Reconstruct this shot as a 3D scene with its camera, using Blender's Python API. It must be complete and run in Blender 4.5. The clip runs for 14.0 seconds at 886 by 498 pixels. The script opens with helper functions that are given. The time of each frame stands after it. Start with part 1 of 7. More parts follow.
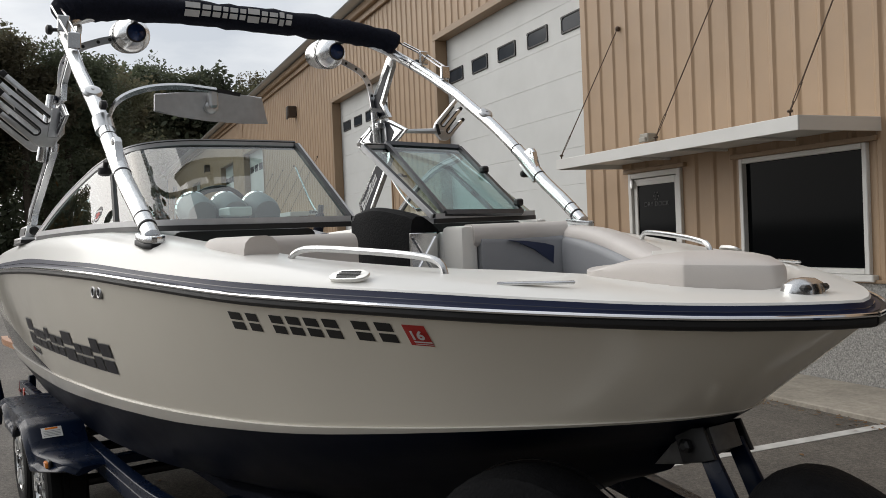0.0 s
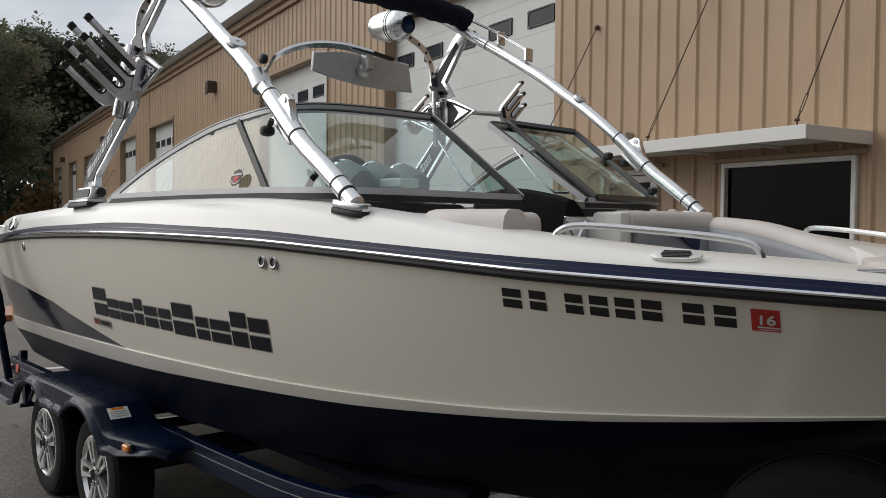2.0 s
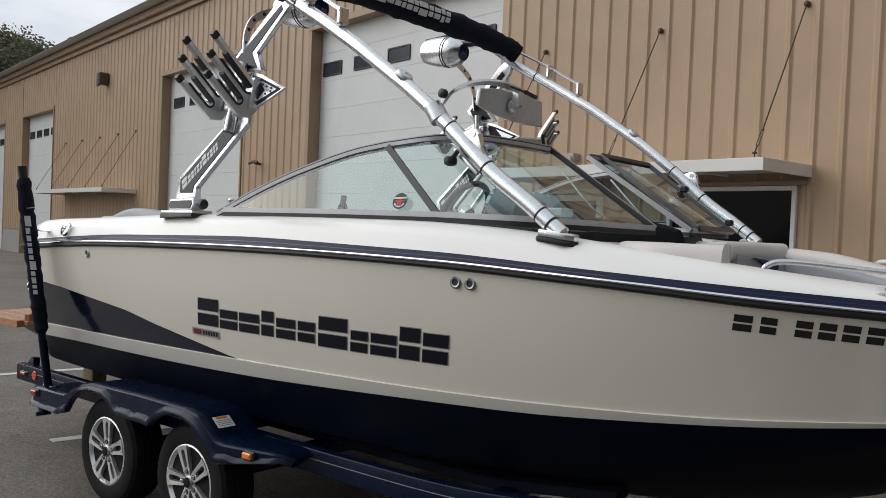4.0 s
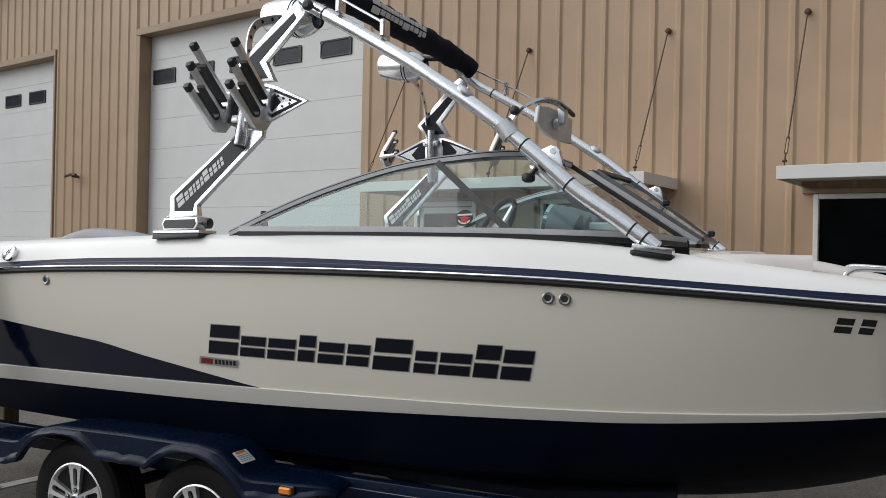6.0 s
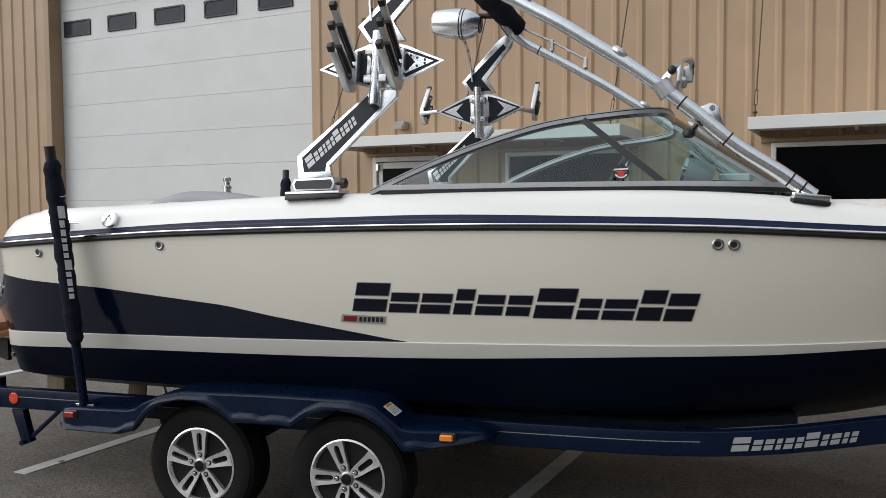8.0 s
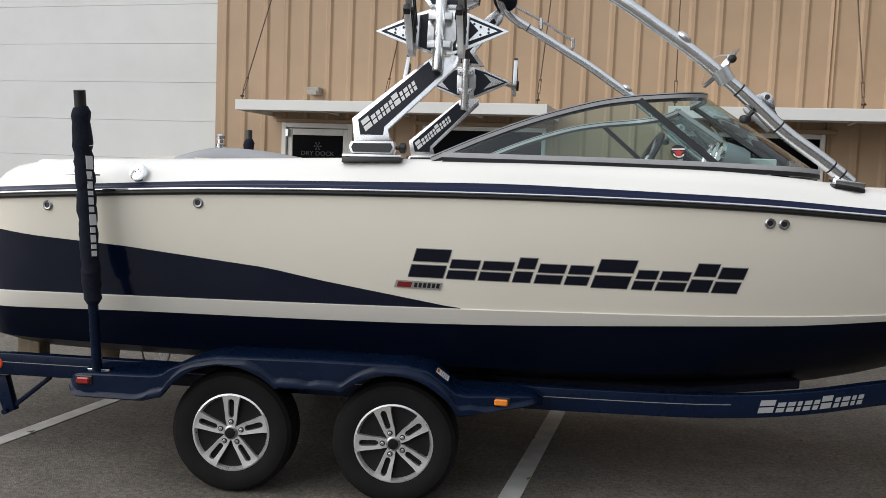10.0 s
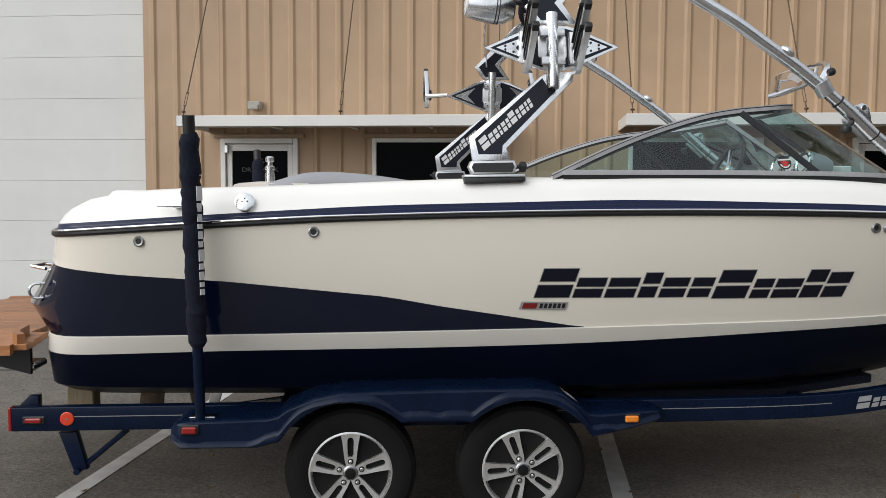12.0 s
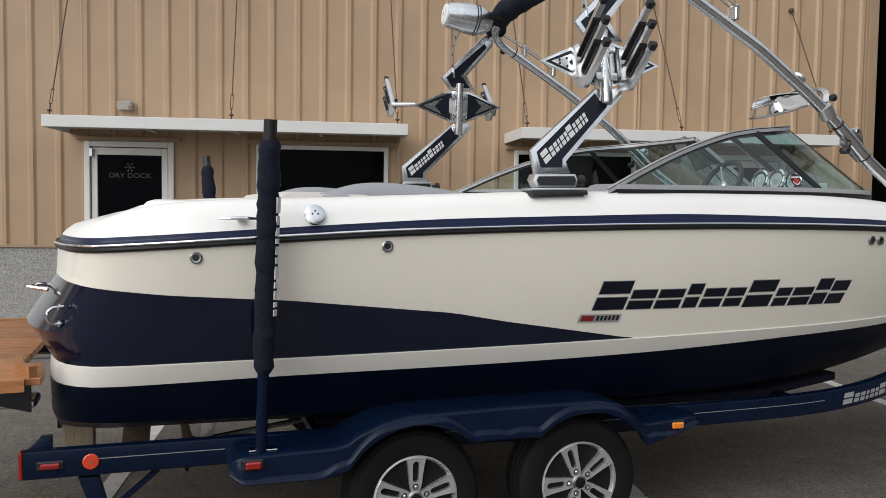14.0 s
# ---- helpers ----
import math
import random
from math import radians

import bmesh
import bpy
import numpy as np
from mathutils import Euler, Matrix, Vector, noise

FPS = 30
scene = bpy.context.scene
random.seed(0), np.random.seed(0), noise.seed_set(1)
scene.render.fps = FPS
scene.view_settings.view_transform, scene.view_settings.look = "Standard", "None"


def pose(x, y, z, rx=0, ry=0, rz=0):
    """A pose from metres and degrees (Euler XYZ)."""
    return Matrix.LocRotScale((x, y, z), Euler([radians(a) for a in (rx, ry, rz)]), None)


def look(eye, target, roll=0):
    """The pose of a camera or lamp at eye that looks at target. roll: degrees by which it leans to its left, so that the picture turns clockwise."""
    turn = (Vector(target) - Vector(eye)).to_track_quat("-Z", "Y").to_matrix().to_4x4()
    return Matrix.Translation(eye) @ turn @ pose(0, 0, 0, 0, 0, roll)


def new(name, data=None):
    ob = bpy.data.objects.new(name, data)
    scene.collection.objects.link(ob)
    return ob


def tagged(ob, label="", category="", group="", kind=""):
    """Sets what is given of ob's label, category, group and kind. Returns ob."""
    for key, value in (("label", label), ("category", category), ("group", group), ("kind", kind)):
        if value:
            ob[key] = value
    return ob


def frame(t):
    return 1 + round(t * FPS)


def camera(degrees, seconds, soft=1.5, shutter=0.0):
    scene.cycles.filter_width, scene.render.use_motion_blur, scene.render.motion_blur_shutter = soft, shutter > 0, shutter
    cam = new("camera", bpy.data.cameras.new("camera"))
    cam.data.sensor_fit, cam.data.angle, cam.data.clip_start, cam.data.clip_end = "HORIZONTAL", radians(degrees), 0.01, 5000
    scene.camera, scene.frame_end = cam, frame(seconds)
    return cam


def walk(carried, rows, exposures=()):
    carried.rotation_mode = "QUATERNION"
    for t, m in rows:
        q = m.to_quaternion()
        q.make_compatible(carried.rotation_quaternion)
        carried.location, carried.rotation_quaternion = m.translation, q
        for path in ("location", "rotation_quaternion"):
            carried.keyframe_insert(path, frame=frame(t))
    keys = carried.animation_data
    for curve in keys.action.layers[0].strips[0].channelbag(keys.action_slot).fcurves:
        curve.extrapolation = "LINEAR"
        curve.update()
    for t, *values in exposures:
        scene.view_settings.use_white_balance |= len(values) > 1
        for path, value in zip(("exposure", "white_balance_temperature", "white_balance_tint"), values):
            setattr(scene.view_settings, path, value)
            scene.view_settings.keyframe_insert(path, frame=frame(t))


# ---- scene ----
cam = camera(55.4, 14.0, soft=0.5)
PATH = [
    (0, (0.161, 0.548, 1.681), (-1.679, 1.332, 1.645), -2.4),
    (0.5, (-0.061, 0.398, 1.675), (-1.891, 1.204, 1.726), -0.9),
    (1, (-0.234, 0.18, 1.669), (-2.021, 1.078, 1.703), 1.6),
    (1.5, (-0.343, -0.159, 1.683), (-2.086, 0.819, 1.606), -0.4),
    (2, (-0.49, -0.426, 1.654), (-2.208, 0.597, 1.593), 0.6),
    (2.5, (-0.636, -0.702, 1.697), (-2.28, 0.437, 1.674), 0.1),
    (3, (-0.711, -1.046, 1.707), (-2.32, 0.142, 1.664), 0.2),
    (3.2, (-0.743, -1.169, 1.719), (-2.34, 0.036, 1.692), 0.9),
    (5.3, (-1.507, -2.119, 1.682), (-2.826, -0.616, 1.608), -0.3),
    (5.5, (-1.614, -2.175, 1.702), (-2.879, -0.627, 1.642), -1.1),
    (6, (-1.84, -2.405, 1.691), (-3.008, -0.782, 1.693), 1.2),
    (6.5, (-2.027, -2.679, 1.707), (-3.139, -1.018, 1.65), -0.7),
    (7, (-2.287, -2.863, 1.676), (-3.333, -1.159, 1.616), -0.1),
    (7.5, (-2.577, -3.021, 1.696), (-3.554, -1.276, 1.648), -0.3),
    (8, (-2.866, -3.228, 1.69), (-3.773, -1.449, 1.584), -0.4),
    (8.2, (-2.962, -3.29, 1.684), (-3.844, -1.499, 1.563), -0.1),
    (10.3, (-4.053, -3.69, 1.645), (-4.504, -1.747, 1.502), 0.5),
    (10.5, (-4.179, -3.683, 1.678), (-4.576, -1.726, 1.556), -0.8),
    (11, (-4.495, -3.738, 1.69), (-4.805, -1.765, 1.589), 1.6),
    (11.5, (-4.805, -3.837, 1.716), (-5.101, -1.868, 1.531), 0.7),
    (12, (-5.147, -3.814, 1.679), (-5.364, -1.831, 1.542), 0.3),
    (12.5, (-5.455, -3.816, 1.691), (-5.574, -1.824, 1.557), 1.2),
    (13, (-5.793, -3.841, 1.712), (-5.725, -1.844, 1.612), 0.5),
    (13.5, (-6.109, -3.779, 1.669), (-5.906, -1.791, 1.579), 1.5),
    (14, (-6.428, -3.689, 1.688), (-6.157, -1.711, 1.575), 0.8),
]
EXPOSURE = [(0, 0.0, 6600, 10), (0.5, -0.12, 6600, 10), (1, -0.21, 6600, 10), (2, -0.18, 6550, 10), (3, -0.08, 6450, 10),
            (6.5, 0.03, 6300, 10), (8, 0.16, 6300, 10), (11, 0.36, 6450, 10), (14, 0.26, 6400, 10)]
walk(cam, [(t, look(eye, target, roll)) for t, eye, target, roll in PATH], EXPOSURE)

# ---- light ----
world = bpy.data.worlds.new("sky")
scene.world = world
world.use_nodes = True
wn, wl = world.node_tree.nodes, world.node_tree.links
wn.clear()
w_out = wn.new("ShaderNodeOutputWorld")
w_bg = wn.new("ShaderNodeBackground")
w_sky = wn.new("ShaderNodeTexSky")
w_sky.sky_type = "NISHITA"
w_sky.sun_disc = False
w_sky.sun_elevation = radians(31)
w_sky.sun_rotation = radians(232)
w_sky.dust_density = 4.0
w_geo = wn.new("ShaderNodeTexCoord")
w_map = wn.new("ShaderNodeMapping")
w_map.inputs["Scale"].default_value = (1.0, 1.0, 3.2)
w_noise = wn.new("ShaderNodeTexNoise")
w_noise.inputs["Scale"].default_value = 2.6
w_noise.inputs["Detail"].default_value = 7.0
w_noise.inputs["Roughness"].default_value = 0.55
w_ramp = wn.new("ShaderNodeValToRGB")
w_ramp.color_ramp.elements[0].position = 0.36
w_ramp.color_ramp.elements[0].color = (5.9, 6.4, 7.1, 1)
w_ramp.color_ramp.elements[1].position = 0.62
w_ramp.color_ramp.elements[1].color = (9.2, 9.5, 9.8, 1)
w_mix = wn.new("ShaderNodeMix")
w_mix.data_type = "RGBA"
w_mix.inputs["Factor"].default_value = 0.88
w_bg.inputs["Strength"].default_value = 0.082
wl.new(w_geo.outputs["Generated"], w_map.inputs["Vector"])
wl.new(w_map.outputs["Vector"], w_noise.inputs["Vector"])
wl.new(w_noise.outputs["Fac"], w_ramp.inputs["Fac"])
wl.new(w_sky.outputs["Color"], w_mix.inputs["A"])
wl.new(w_ramp.outputs["Color"], w_mix.inputs["B"])
SUN_DIR = Vector((-0.92, -0.72, 0.70)).normalized()
w_dot = wn.new("ShaderNodeVectorMath")
w_dot.operation = "DOT_PRODUCT"
w_dot.inputs[1].default_value = SUN_DIR
w_glow = wn.new("ShaderNodeMapRange")
w_glow.interpolation_type = "SMOOTHSTEP"
w_glow.inputs["From Min"].default_value, w_glow.inputs["From Max"].default_value = -0.7, 1.0
w_glow.inputs["To Min"].default_value, w_glow.inputs["To Max"].default_value = 0.60, 1.36
w_mul = wn.new("ShaderNodeMix")
w_mul.data_type, w_mul.blend_type = "RGBA", "MULTIPLY"
w_mul.inputs["Factor"].default_value = 1.0
wl.new(w_geo.outputs["Generated"], w_dot.inputs[0])
wl.new(w_dot.outputs["Value"], w_glow.inputs["Value"])
wl.new(w_mix.outputs["Result"], w_mul.inputs["A"])
wl.new(w_glow.outputs["Result"], w_mul.inputs["B"])
wl.new(w_mul.outputs["Result"], w_bg.inputs["Color"])
wl.new(w_bg.outputs["Background"], w_out.inputs["Surface"])

sun_data = bpy.data.lights.new("sun", "SUN")
sun_data.energy = 2.0
sun_data.angle = radians(75)
sun_data.color = (1.0, 0.985, 0.955)
sun = new("sun", sun_data)
sun.matrix_world = look(SUN_DIR * 40, (0, 0, 0))


# ---- materials ----
def mat(name, colour, rough=0.5, metal=0.0, noise_scale=0.0, vary=0.0, bump=0.0, bump_scale=80.0, coat=0.0,
        second=None, second_scale=3.0, spec=0.5, per_piece=0.0, rough_vary=0.0, stretch=(1, 1, 1)):
    """Principled surface: fine grain, broad stains and relief, all in object space."""
    m = bpy.data.materials.new(name)
    m.use_nodes = True
    n, l = m.node_tree.nodes, m.node_tree.links
    b = n["Principled BSDF"]
    b.inputs["Roughness"].default_value = rough
    b.inputs["Metallic"].default_value = metal
    b.inputs["Specular IOR Level"].default_value = spec
    if coat:
        b.inputs["Coat Weight"].default_value = coat
        b.inputs["Coat Roughness"].default_value = 0.04
    b.inputs["Base Color"].default_value = (*colour, 1)
    tc = n.new("ShaderNodeTexCoord")
    mp = n.new("ShaderNodeMapping")
    mp.inputs["Scale"].default_value = stretch
    l.new(tc.outputs["Object"], mp.inputs["Vector"])
    vec = mp.outputs["Vector"]
    col = None
    if second:
        t2 = n.new("ShaderNodeTexNoise")
        t2.inputs["Scale"].default_value = second_scale
        t2.inputs["Detail"].default_value = 6
        t2.inputs["Roughness"].default_value = 0.6
        l.new(vec, t2.inputs["Vector"])
        rp = n.new("ShaderNodeValToRGB")
        rp.color_ramp.elements[0].position, rp.color_ramp.elements[1].position = 0.35, 0.7
        rp.color_ramp.elements[0].color = (*colour, 1)
        rp.color_ramp.elements[1].color = (*second, 1)
        l.new(t2.outputs["Fac"], rp.inputs["Fac"])
        col = rp.outputs["Color"]
    if vary:
        t1 = n.new("ShaderNodeTexNoise")
        t1.inputs["Scale"].default_value = noise_scale
        t1.inputs["Detail"].default_value = 5
        l.new(vec, t1.inputs["Vector"])
        mr = n.new("ShaderNodeMapRange")
        mr.inputs["To Min"].default_value, mr.inputs["To Max"].default_value = 1 - vary, 1 + vary
        mr.inputs["From Min"].default_value, mr.inputs["From Max"].default_value = 0.25, 0.75
        l.new(t1.outputs["Fac"], mr.inputs["Value"])
        mx = n.new("ShaderNodeMix")
        mx.data_type, mx.blend_type = "RGBA", "MULTIPLY"
        mx.inputs["Factor"].default_value = 1
        mx.inputs["A"].default_value = (*colour, 1)
        if col:
            l.new(col, mx.inputs["A"])
        l.new(mr.outputs["Result"], mx.inputs["B"])
        col = mx.outputs["Result"]
    if per_piece:
        oi = n.new("ShaderNodeObjectInfo")
        mr = n.new("ShaderNodeMapRange")
        mr.inputs["To Min"].default_value, mr.inputs["To Max"].default_value = 1 - per_piece, 1 + per_piece
        l.new(oi.outputs["Random"], mr.inputs["Value"])
        mx = n.new("ShaderNodeMix")
        mx.data_type, mx.blend_type = "RGBA", "MULTIPLY"
        mx.inputs["Factor"].default_value = 1
        mx.inputs["A"].default_value = (*colour, 1)
        if col:
            l.new(col, mx.inputs["A"])
        l.new(mr.outputs["Result"], mx.inputs["B"])
        col = mx.outputs["Result"]
    if col:
        l.new(col, b.inputs["Base Color"])
    if rough_vary:
        t3 = n.new("ShaderNodeTexNoise")
        t3.inputs["Scale"].default_value = 6
        t3.inputs["Detail"].default_value = 5
        l.new(vec, t3.inputs["Vector"])
        mr = n.new("ShaderNodeMapRange")
        mr.inputs["To Min"].default_value, mr.inputs["To Max"].default_value = max(0.0, rough - rough_vary), rough + rough_vary
        l.new(t3.outputs["Fac"], mr.inputs["Value"])
        l.new(mr.outputs["Result"], b.inputs["Roughness"])
    if bump:
        t4 = n.new("ShaderNodeTexNoise")
        t4.inputs["Scale"].default_value = bump_scale
        t4.inputs["Detail"].default_value = 4
        l.new(vec, t4.inputs["Vector"])
        bp = n.new("ShaderNodeBump")
        bp.inputs["Strength"].default_value = bump
        bp.inputs["Distance"].default_value = 0.01
        l.new(t4.outputs["Fac"], bp.inputs["Height"])
        l.new(bp.outputs["Normal"], b.inputs["Normal"])
    return m


def glass_mat(name, tint, rough=0.0, density=1.0):
    m = bpy.data.materials.new(name)
    m.use_nodes = True
    n, l = m.node_tree.nodes, m.node_tree.links
    n.clear()
    out = n.new("ShaderNodeOutputMaterial")
    tr = n.new("ShaderNodeBsdfTransparent")
    tr.inputs["Color"].default_value = (*tint, 1)
    gl = n.new("ShaderNodeBsdfGlossy")
    gl.inputs["Roughness"].default_value = rough
    lw = n.new("ShaderNodeLayerWeight")
    lw.inputs["Blend"].default_value = 0.5
    pw = n.new("ShaderNodeMath")
    pw.operation = "POWER"
    pw.inputs[1].default_value = 3.0
    fr = n.new("ShaderNodeMapRange")
    fr.inputs["To Min"].default_value, fr.inputs["To Max"].default_value = 0.065, 0.85
    l.new(lw.outputs["Facing"], pw.inputs[0])
    l.new(pw.outputs["Value"], fr.inputs["Value"])
    mx = n.new("ShaderNodeMixShader")
    l.new(fr.outputs["Result"], mx.inputs["Fac"])
    l.new(tr.outputs["BSDF"], mx.inputs[1])
    l.new(gl.outputs["BSDF"], mx.inputs[2])
    l.new(mx.outputs["Shader"], out.inputs["Surface"])
    return m


CREAM = mat("cream_gelcoat", (0.80, 0.752, 0.652), 0.16, 0, 1.2, 0.03, coat=0.45, rough_vary=0.05)
WHITE_GEL = mat("white_gelcoat", (0.80, 0.785, 0.745), 0.3, 0, 2.0, 0.03, coat=0.15, rough_vary=0.05)
NAVY = mat("navy_gelcoat", (0.0022, 0.0055, 0.019), 0.14, 0, 2.0, 0.12, coat=0.4, spec=0.35, rough_vary=0.05)
NAVY_STRIPE = mat("navy_stripe", (0.008, 0.013, 0.042), 0.35, 0, 3.0, 0.1, spec=0.18)
NAVY_BOTTOM = mat("navy_bottom_gelcoat", (0.0024, 0.0048, 0.014), 0.36, 0, 2.0, 0.2, spec=0.07, rough_vary=0.08, second=(0.0024, 0.0042, 0.011), second_scale=4)
NAVY_DECAL = mat("navy_decal_film", (0.005, 0.006, 0.014), 0.4, 0, 8, 0.1, spec=0.3)
INLAY = mat("dark_inlay_film", (0.006, 0.0075, 0.015), 0.42, 0, 8, 0.12, spec=0.3)
TRAILER_BLUE = mat("trailer_blue_paint", (0.0026, 0.0078, 0.0245), 0.28, 0, 9, 0.15, 0.04, 220, spec=0.2, rough_vary=0.12)
CHROME = mat("chrome", (0.80, 0.80, 0.81), 0.08, 1.0, 4, 0.04, rough_vary=0.04)
ALU = mat("polished_aluminium", (0.77, 0.78, 0.79), 0.25, 1.0, 30, 0.06, 0.02, 300, rough_vary=0.08)
ALU_SATIN = mat("satin_aluminium", (0.68, 0.685, 0.69), 0.36, 1.0, 40, 0.08, 0.02, 300, rough_vary=0.08)
ALLOY = mat("machined_alloy", (0.86, 0.86, 0.85), 0.29, 0.84, 25, 0.08, rough_vary=0.08)
STEEL = mat("stainless_steel", (0.66, 0.66, 0.66), 0.2, 1.0, 20, 0.08, rough_vary=0.08)
BLACK = mat("black_plastic", (0.010, 0.010, 0.011), 0.45, 0, 12, 0.2, 0.05, 200, rough_vary=0.1)
RUBBER = mat("tyre_rubber", (0.005, 0.005, 0.0054), 0.75, 0, 14, 0.25, 0.12, 140, second=(0.008, 0.0074, 0.0068), second_scale=5, spec=0.2)
FABRIC = mat("dark_navy_fabric", (0.009, 0.011, 0.021), 0.9, 0, 60, 0.35, 0.5, 220, spec=0.2)
COVER_BLACK = mat("black_cover_cloth", (0.006, 0.006, 0.007), 0.85, 0, 40, 0.3, 0.4, 90, spec=0.2)
VINYL_GREY = mat("grey_vinyl", (0.60, 0.555, 0.52), 0.46, 0, 5, 0.05, 0.10, 260, rough_vary=0.08)
VINYL_MID = mat("mid_grey_vinyl", (0.27, 0.275, 0.29), 0.5, 0, 5, 0.06, 0.12, 260, rough_vary=0.08)
VINYL_WHITE = mat("white_vinyl", (0.74, 0.715, 0.67), 0.42, 0, 5, 0.04, 0.08, 260)
VINYL_NAVY = mat("navy_vinyl", (0.02, 0.03, 0.075), 0.45, 0, 5, 0.08, 0.1, 260)
TAN = mat("tan_cladding", (0.392, 0.267, 0.164), 0.5, 0, 0.9, 0.05, 0.03, 60, second=(0.355, 0.239, 0.145), second_scale=0.5, rough_vary=0.1)
TRIM_BROWN = mat("tan_trim", (0.30, 0.205, 0.125), 0.5, 0, 3, 0.06)
DOOR_WHITE = mat("overhead_door_white", (0.60, 0.605, 0.59), 0.5, 0, 1.5, 0.04, 0.05, 120, second=(0.56, 0.565, 0.55), second_scale=0.8)
FRAME_WHITE = mat("white_frame_paint", (0.68, 0.67, 0.64), 0.4, 0, 6, 0.04)
AWNING_MAT = mat("awning_white_metal", (0.66, 0.655, 0.63), 0.38, 0, 4, 0.04, second=(0.60, 0.59, 0.565), second_scale=2)
DARK_GLASS = mat("dark_window_glass", (0.0025, 0.003, 0.0035), 0.08, 0, 1.5, 0.1, spec=0.03)
INTERIOR_SHADE = mat("interior_shade", (0.01, 0.01, 0.011), 0.8, 0, 3, 0.2)
RUST = mat("weathered_steel", (0.10, 0.07, 0.05), 0.6, 0.6, 30, 0.3)
LINE_PAINT = mat("line_paint", (0.62, 0.61, 0.58), 0.7, 0, 18, 0.14, 0.3, 160, second=(0.42, 0.41, 0.39), second_scale=9)
AMBER = mat("amber_lens", (0.75, 0.22, 0.02), 0.18, 0, 40, 0.1, coat=0.5)
RED_LENS = mat("red_lens", (0.27, 0.010, 0.009), 0.18, 0, 40, 0.1, coat=0.5)
SHELL_ALU = mat("brushed_shell_aluminium", (0.60, 0.60, 0.61), 0.38, 0.5, 30, 0.08, rough_vary=0.06)
BRONZE = mat("dark_bronze_housing", (0.06, 0.042, 0.030), 0.5, 0, 12, 0.15)
DULL_STEEL = mat("dull_stainless_steel", (0.34, 0.34, 0.345), 0.32, 1.0, 20, 0.1, rough_vary=0.08)
BADGE_RED = mat("dark_red_badge_film", (0.20, 0.014, 0.012), 0.4, 0, 20, 0.05)
BADGE_SILVER = mat("brushed_badge_silver", (0.38, 0.38, 0.375), 0.4, 0.3, 20, 0.06)
RED = mat("red_sticker", (0.48, 0.03, 0.025), 0.5, 0, 20, 0.05)
SILVER_GREY = mat("silver_grey_outline", (0.24, 0.24, 0.24), 0.4, 0.2, 20, 0.06)
DECAL_WHITE = mat("white_print", (0.62, 0.62, 0.62), 0.5, 0, 20, 0.05)
PRINT_SILVER = mat("silver_print", (0.36, 0.36, 0.365), 0.45, 0.2, 20, 0.05)
STICKER_WHITE = mat("white_sticker", (0.72, 0.72, 0.70), 0.5, 0, 20, 0.05)
LENS_BLUE = mat("blue_speaker_cone", (0.015, 0.045, 0.16), 0.25, 0.3, 60, 0.3, coat=0.8)
TEAK = mat("oiled_teak", (0.36, 0.155, 0.055), 0.42, 0, 6, 0.22, 0.2, 60, second=(0.26, 0.10, 0.035), second_scale=5, per_piece=0.22, stretch=(1, 9, 9))
WOOD_POST = mat("weathered_timber", (0.25, 0.20, 0.13), 0.8, 0, 8, 0.25, 0.4, 40, stretch=(4, 4, 0.5))
GLASS = glass_mat("windshield_glass", (0.66, 0.82, 0.80))
RAIL_ALU = mat("anodised_rail", (0.50, 0.50, 0.51), 0.42, 0.35, 30, 0.06, rough_vary=0.06)
MIRROR = mat("mirror_glass", (0.86, 0.86, 0.86), 0.02, 1.0)
GRAVEL_WALL = mat("exposed_aggregate_concrete", (0.24, 0.235, 0.225), 0.85, 0, 55, 0.5, 0.9, 60, second=(0.34, 0.33, 0.31), second_scale=38)
CONCRETE = mat("sidewalk_concrete", (0.36, 0.325, 0.275), 0.85, 0, 30, 0.14, 0.3, 120, second=(0.29, 0.26, 0.215), second_scale=1.1)
ASPHALT = mat("weathered_asphalt", (0.097, 0.085, 0.071), 0.7, 0, 130, 0.5, 0.7, 170, second=(0.145, 0.128, 0.108), second_scale=0.9)
def coarse(m, scales):
    """Further mottling of a surface's colour at the given scales (per metre) and strengths."""
    n, l = m.node_tree.nodes, m.node_tree.links
    b = n["Principled BSDF"]
    src = b.inputs["Base Color"].links[0].from_socket
    tc = n.new("ShaderNodeTexCoord")
    for scale, lo, hi in scales:
        t = n.new("ShaderNodeTexNoise")
        t.inputs["Scale"].default_value, t.inputs["Detail"].default_value = scale, 3
        r = n.new("ShaderNodeMapRange")
        r.inputs["From Min"].default_value, r.inputs["From Max"].default_value = 0.3, 0.7
        r.inputs["To Min"].default_value, r.inputs["To Max"].default_value = lo, hi
        x = n.new("ShaderNodeMix")
        x.data_type, x.blend_type = "RGBA", "MULTIPLY"
        x.inputs["Factor"].default_value = 1
        l.new(tc.outputs["Object"], t.inputs["Vector"])
        l.new(t.outputs["Fac"], r.inputs["Value"])
        l.new(src, x.inputs["A"])
        l.new(r.outputs["Result"], x.inputs["B"])
        src = x.outputs["Result"]
    l.new(src, b.inputs["Base Color"])


